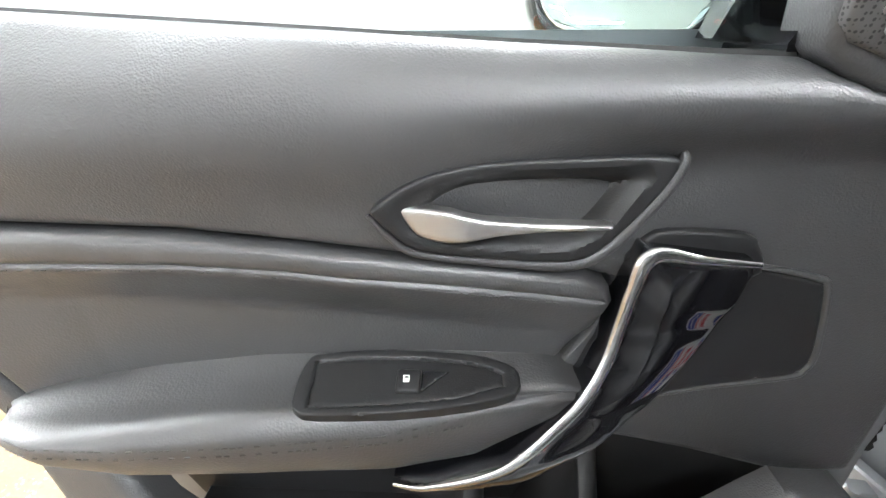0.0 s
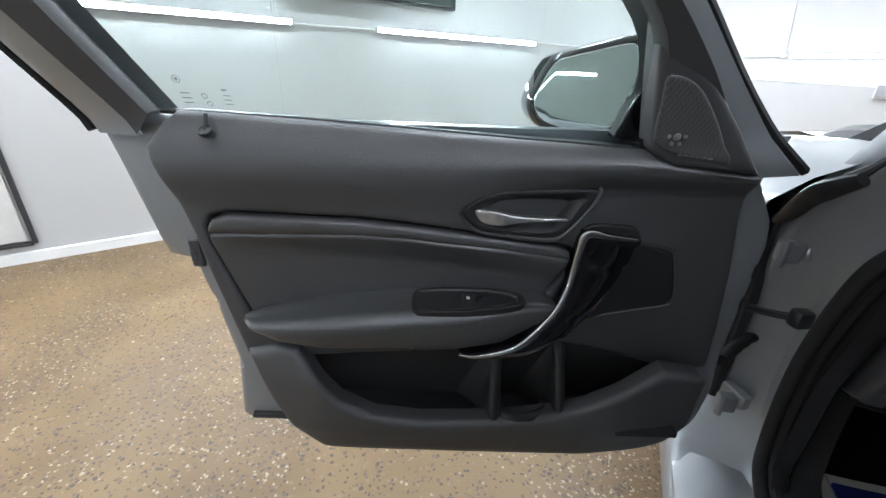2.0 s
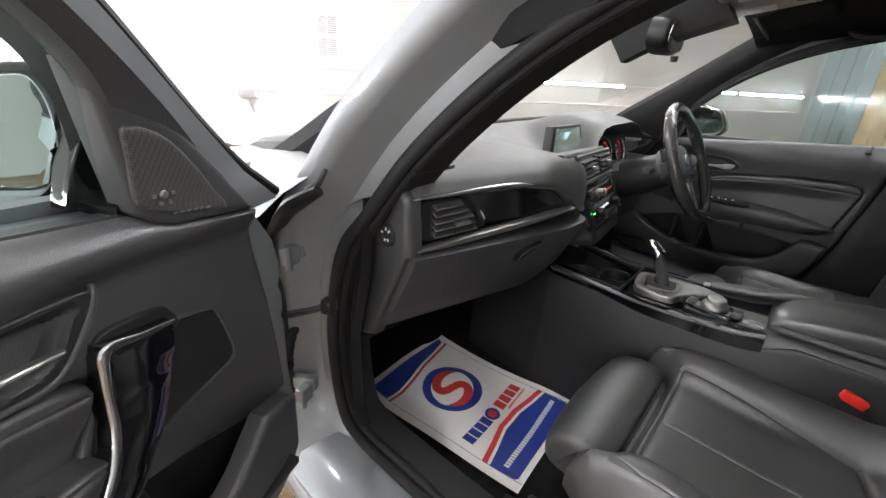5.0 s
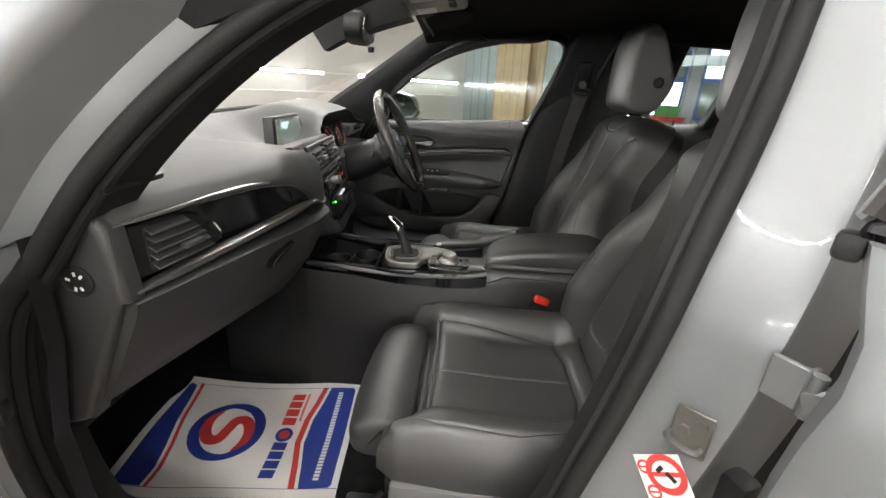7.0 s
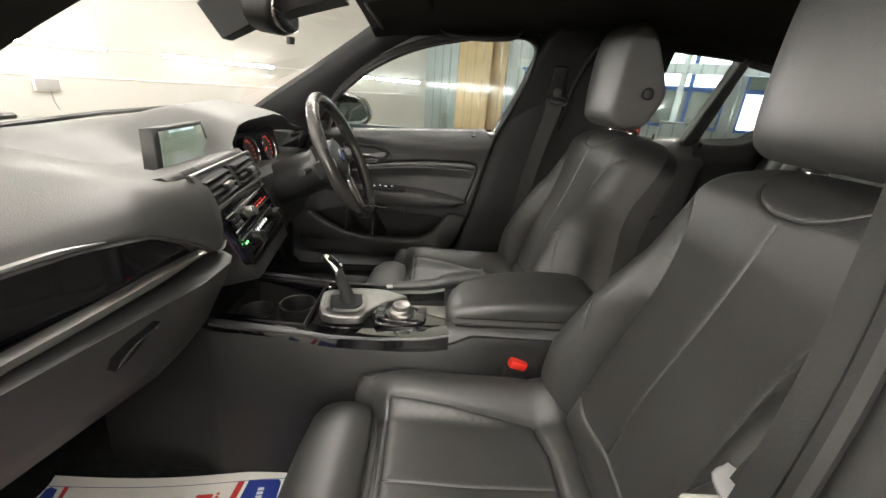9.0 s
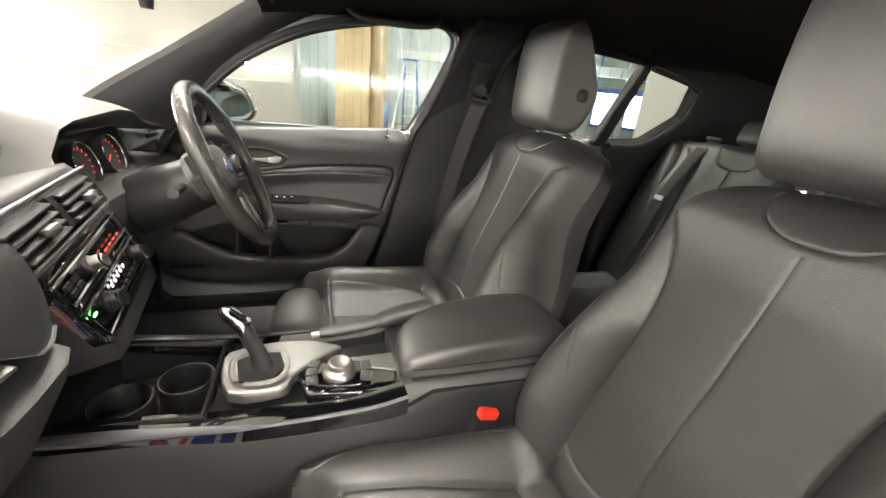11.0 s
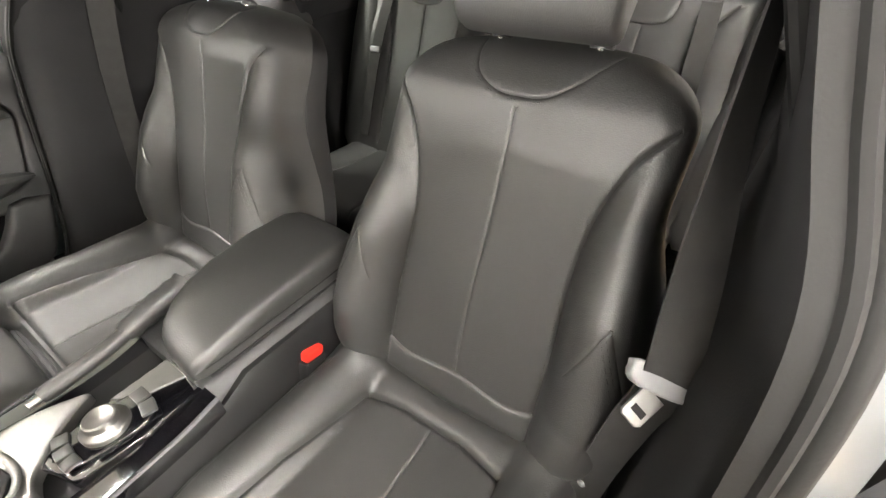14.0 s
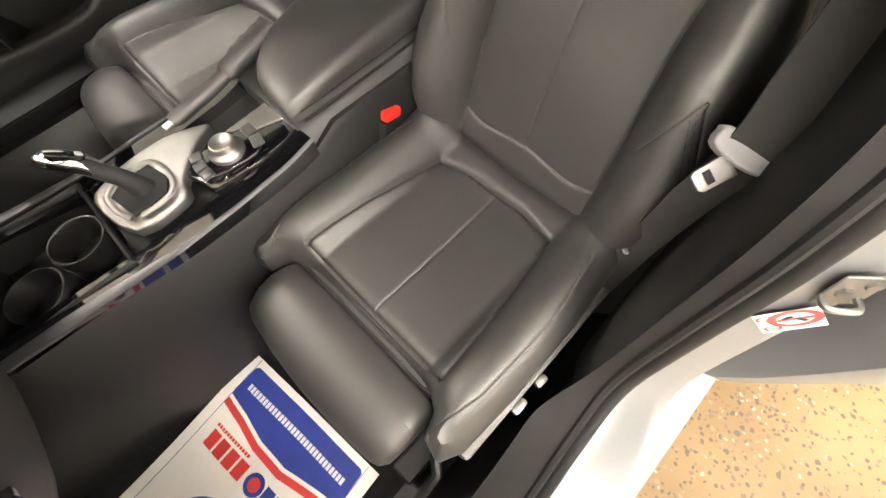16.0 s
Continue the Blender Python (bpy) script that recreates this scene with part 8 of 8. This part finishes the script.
head = curve([(0.010, -0.400, 0.668), (0.016, -0.393, 0.686), (0.023, -0.380, 0.702), (0.030, -0.364, 0.712), (0.034, -0.352, 0.714)], 5)
hr = [interp(i, [0, 4, 9, 14, 17, 20], [0.0115, 0.0140, 0.0158, 0.0145, 0.0105, 0.004]) for i in range(len(head))]
part("knob", *tube(head, hr, 16, flat=0.85), CHROME, lev, "bright satin knob")
GMx = frame_matrix((0.019, -0.385, 0.7115), (0.95, 0.12, 0.0), (0.20, 0.80, 0.56), (-0.05, -0.56, 0.82))
part("knob_top", *pillow(curve([(-0.008, 0.002), (-0.006, 0.016), (0.006, 0.016), (0.008, 0.002), (0.006, -0.020), (-0.006, -0.020)], 4, True), lambda a, b: 0.002, 0.002, 0.001, 0.008, 0.006), PIANO, lev, "glossy black top", GMx)
part("park_button", *box(0.008, 0.007, 0.004, 0.001, 1, GMx @ Matrix.Translation((0.0, -0.016, 0.003))), GREYPL, lev)
part("gate_lamp", *merge(*[box(0.004, 0.006, 0.001, 0, 1, Matrix.Translation((0.034 + 0.004 * k, -0.425 - 0.006 * k, 0.621))) for k in range(3)]), GREENLED, con, "small green gate lamp")
for k in range(3):
    part("mode_button", *box(0.012, 0.016, 0.005, 0.002, 1, Matrix.Translation((0.075, -0.345 - 0.022 * k, 0.612))), PIANO, con, "small black mode button")
# rotary controller
jx, jy, jz = -0.042, -0.546, 0.606
part("controller_plate", *pillow(curve([(jx - 0.040, jy + 0.055), (jx + 0.030, jy + 0.075), (jx + 0.048, jy + 0.0), (jx + 0.046, jy - 0.112), (jx - 0.042, jy - 0.112), (jx - 0.048, jy - 0.02)], 1, True), lambda a, b: 0.003, 0.004, 0.004, 0.010, 0.012), PIANO, con, "glossy black surround", SP)
part("cover_plate", *pillow([(jx + 0.012, jy - 0.046), (jx + 0.044, jy - 0.02), (jx + 0.047, jy - 0.112), (jx - 0.012, jy - 0.112)], lambda a, b: 0.006, 0.002, 0.002, 0.006, 0.012), PLATE, con, "satin metal cover plate", SP)
ctl = thing("rotary_controller", (jx, jy, 0.612), "round bright metal rotary controller on the console", "rotary knob")
JM = Matrix.Translation((jx, jy, jz + 0.010)) @ Matrix.Rotation(radians(-6), 4, "Z")
oval = [(0.034 * math.copysign(abs(math.cos(t)) ** 0.6, math.cos(t)), 0.056 * math.copysign(abs(math.sin(t)) ** 0.6, math.sin(t))) for t in np.linspace(0, 2 * math.pi, 33)[:-1]]
part("base_plate", *pillow(oval, lambda a, b: 0.004 + 0.3 * (0.034 - abs(a)) * 0.2, 0.004, 0.004, 0.012, 0.006, 0), PIANO, ctl, "glossy black oval plate", JM)
part("knob", *lathe([(0.0, 0.0235), (0.008, 0.0245), (0.0135, 0.0265), (0.0165, 0.0275), (0.0190, 0.0265), (0.0200, 0.0235), (0.0195, 0.017), (0.0215, 0.0145), (0.0265, 0.0130), (0.0285, 0.0105), (0.0285, 0.004)], 40, JM), SATIN, ctl, "stepped satin knob")
for y0, x0, w in ((0.0445, -0.0205, 0.018), (0.0465, 0.0, 0.018), (0.0445, 0.0205, 0.018), (-0.0455, -0.014, 0.024), (-0.0455, 0.014, 0.024)):
    part("controller_button", *box(w, 0.019, 0.006, 0.002, 2, JM @ Matrix.Translation((x0, y0, 0.0065)) @ Matrix.Rotation(-x0 * 9 * (1 if y0 > 0 else -1), 4, "Z")), BUTTON, ctl, "small rounded button")
# armrest box
rings = []
lid_y = [-0.646, -0.650, -0.660, -0.675, -0.70, -0.735, -0.79, -0.88, -0.96, -0.985, -0.995]
lid_near = [-0.078, -0.084, -0.0885, -0.0900, -0.0905, -0.0900, -0.0895, -0.089, -0.087, -0.082, -0.070]
lid_far = [-0.040, -0.008, 0.020, 0.040, 0.060, 0.080, 0.095, 0.105, 0.103, 0.095, 0.075]
lid_top = [0.648, 0.655, 0.664, 0.670, 0.676, 0.681, 0.686, 0.690, 0.689, 0.682, 0.668]
for y, xa, xb, zt in zip(lid_y, lid_near, lid_far, lid_top):
    xm, w = (xa + xb) / 2, (xb - xa) / 2
    sec = curve([(-0.95, 0.627), (-1.0, 0.640), (-0.95, zt - 0.016), (-0.72, zt - 0.004), (0.0, zt), (0.72, zt - 0.004), (0.95, zt - 0.016), (1.0, 0.640), (0.95, 0.627), (0.0, 0.625)], 4, True)
    rings.append([Vector((xm + x * w, y, z)) for x, z in sec])
arm = part("armrest_lid", *loft(rings), LEATHER, con, "padded black leather armrest lid")
lid_edge = [(interp(-y, [-v for v in lid_y], lid_near) - 0.0006, y, 0.6435) for y in np.linspace(-0.665, -0.97, 14)]
part("stitching", *stitches([(x - 0.0004, y, z + 0.0045) for x, y, z in lid_edge]), THREAD, con)
part("lid_seam", *tube(lid_edge, 0.0011, 6), RUBBER, arm, "dark pressed seam")
# thin black tube supplies the shade beneath the lid's edge
part("lid_shade_line", *tube([(x - 0.002, y, 0.6262) for x, y, z in lid_edge], 0.0025, 6), RUBBER, con, "dark gap under the lid")
part("armrest_box", *loft([[Vector((x, y, z)) for x, z in ((-0.128, 0.40), (-0.116, 0.590), (-0.104, 0.618), (-0.088, 0.6265), (0.090, 0.6265), (0.104, 0.618), (0.114, 0.590), (0.120, 0.40))] for y in (-0.646, -0.656, -0.99, -1.0)]), SOFT, con, "black storage box")
# handbrake
hb = thing("handbrake", (0.085, -0.70, 0.60), "leather handbrake lever lying beside the armrest", "handbrake")
path = curve([(0.072, -0.515, 0.628), (0.074, -0.57, 0.634), (0.077, -0.62, 0.640), (0.083, -0.68, 0.652), (0.09, -0.74, 0.655)], 5)
part("grip", *tube(path[:13], [0.010, 0.0125, 0.013, 0.013, 0.013, 0.013, 0.013, 0.013, 0.013, 0.0125, 0.012, 0.012, 0.011], 12), LEATHER, hb, "black leather grip")
part("button", *tube([(0.072, -0.500, 0.626), (0.072, -0.516, 0.628)], 0.006, 10), SATIN, hb, "bright release button")
part("gaiter", *tube(path[11:], [0.015 + 0.008 * (k / 9) + 0.003 * (k % 2) for k in range(len(path[11:]))], 12), LEATHER, hb, "creased leather gaiter")

# ---- roof console, mirror and visors ----
oh = thing("roof_console", (-0.02, -0.47, 1.27), "grey overhead console with lamps and switches", "roof console")
part("panel", *box(0.24, 0.16, 0.035, 0.012, 3, Matrix.Translation((-0.02, -0.475, 1.277)) @ Matrix.Rotation(radians(-8), 4, "X")), GREYPL, oh, "grey plastic console")
for x in (-0.09, 0.05):
    part("lamp_lens", *box(0.055, 0.05, 0.008, 0.003, 2, Matrix.Translation((x, -0.455, 1.258)) @ Matrix.Rotation(radians(-8), 4, "X")), WHITEPL, oh, "pale lamp lens")
for k in range(4):
    part("switch", *box(0.018, 0.02, 0.006, 0.002, 1, Matrix.Translation((-0.065 + 0.03 * k, -0.52, 1.265))), HARD, oh)
rv = thing("rear_view_mirror", (-0.01, -0.33, 1.20), "black interior mirror on a stalk under the windscreen", "interior mirror")
RM = frame_matrix((-0.012, -0.322, 1.200), (0.94, 0.10, 0.02), (0.0, -0.1, 1.0), (0.10, -0.98, -0.1))
part("housing", *pillow(curve([(-0.105, -0.022), (-0.098, 0.026), (0.0, 0.036), (0.098, 0.030), (0.108, -0.018), (0.0, -0.036)], 5, True), lambda a, b: 0.0, 0.012, 0.012, 0.030, 0.014), HARD, rv, "black mirror housing", RM)
part("glass", *pillow(curve([(-0.097, -0.018), (-0.090, 0.020), (0.0, 0.029), (0.090, 0.024), (0.099, -0.014), (0.0, -0.029)], 5, True), lambda a, b: 0.0016, 0.001, 0.0005, 0.003, 0.03), MIRROR, rv, "", RM)
part("sensor_cover", *loft([[Vector((-0.03 + x, y, z)) for x, y, z in ((-0.05 * k, yy, zz), (-0.03 * k, yy - 0.03, zz - 0.05), (0.03 * k, yy - 0.03, zz - 0.05), (0.05 * k, yy, zz))] for k, yy, zz in ((1.2, -0.40, 1.275), (1.1, -0.33, 1.255), (0.8, -0.24, 1.225), (0.6, -0.19, 1.20))]), HARD, rv, "black sensor cover")
part("stalk", *tube([(-0.012, -0.315, 1.205), (-0.015, -0.295, 1.225), (-0.02, -0.285, 1.24)], 0.012, 8), HARD, rv)
part("light_sensor", *lathe([(0.0, 0.0), (0.007, 0.0), (0.009, 0.012), (0.0, 0.012)], 12, Matrix.Translation((-0.012, -0.325, 1.152))), HARD, rv)
for s in (-1, 1):
    sv = thing("sun_visor", (s * 0.33, -0.44, 1.27), "black cloth sun visor folded up against the roof", "sun visor", "sun visors")
    part("blade", *pillow(curve([(-0.17, -0.07), (-0.165, 0.065), (0.165, 0.065), (0.17, -0.06)], 3, True), lambda a, b: 0.0, 0.010, 0.010, 0.016, 0.03), FABRIC, sv, "", Matrix.Translation((s * 0.34, -0.50, 1.268)) @ Matrix.Rotation(radians(170), 4, "X"))
    part("hinge_arm", *tube([(s * 0.17, -0.43, 1.262), (s * 0.50, -0.43, 1.252)], 0.005, 8), HARD, sv)
    gh = thing("grab_handle", (s * 0.53, -0.72, 1.27), "black roof grab handle above the door", "grab handle", "roof grab handles")
    part("bar", *tube(curve([(s * 0.525, -0.60, 1.272), (s * 0.512, -0.63, 1.252), (s * 0.510, -0.72, 1.248), (s * 0.512, -0.81, 1.256), (s * 0.525, -0.84, 1.280)], 5), 0.009, 8), HARD, gh)
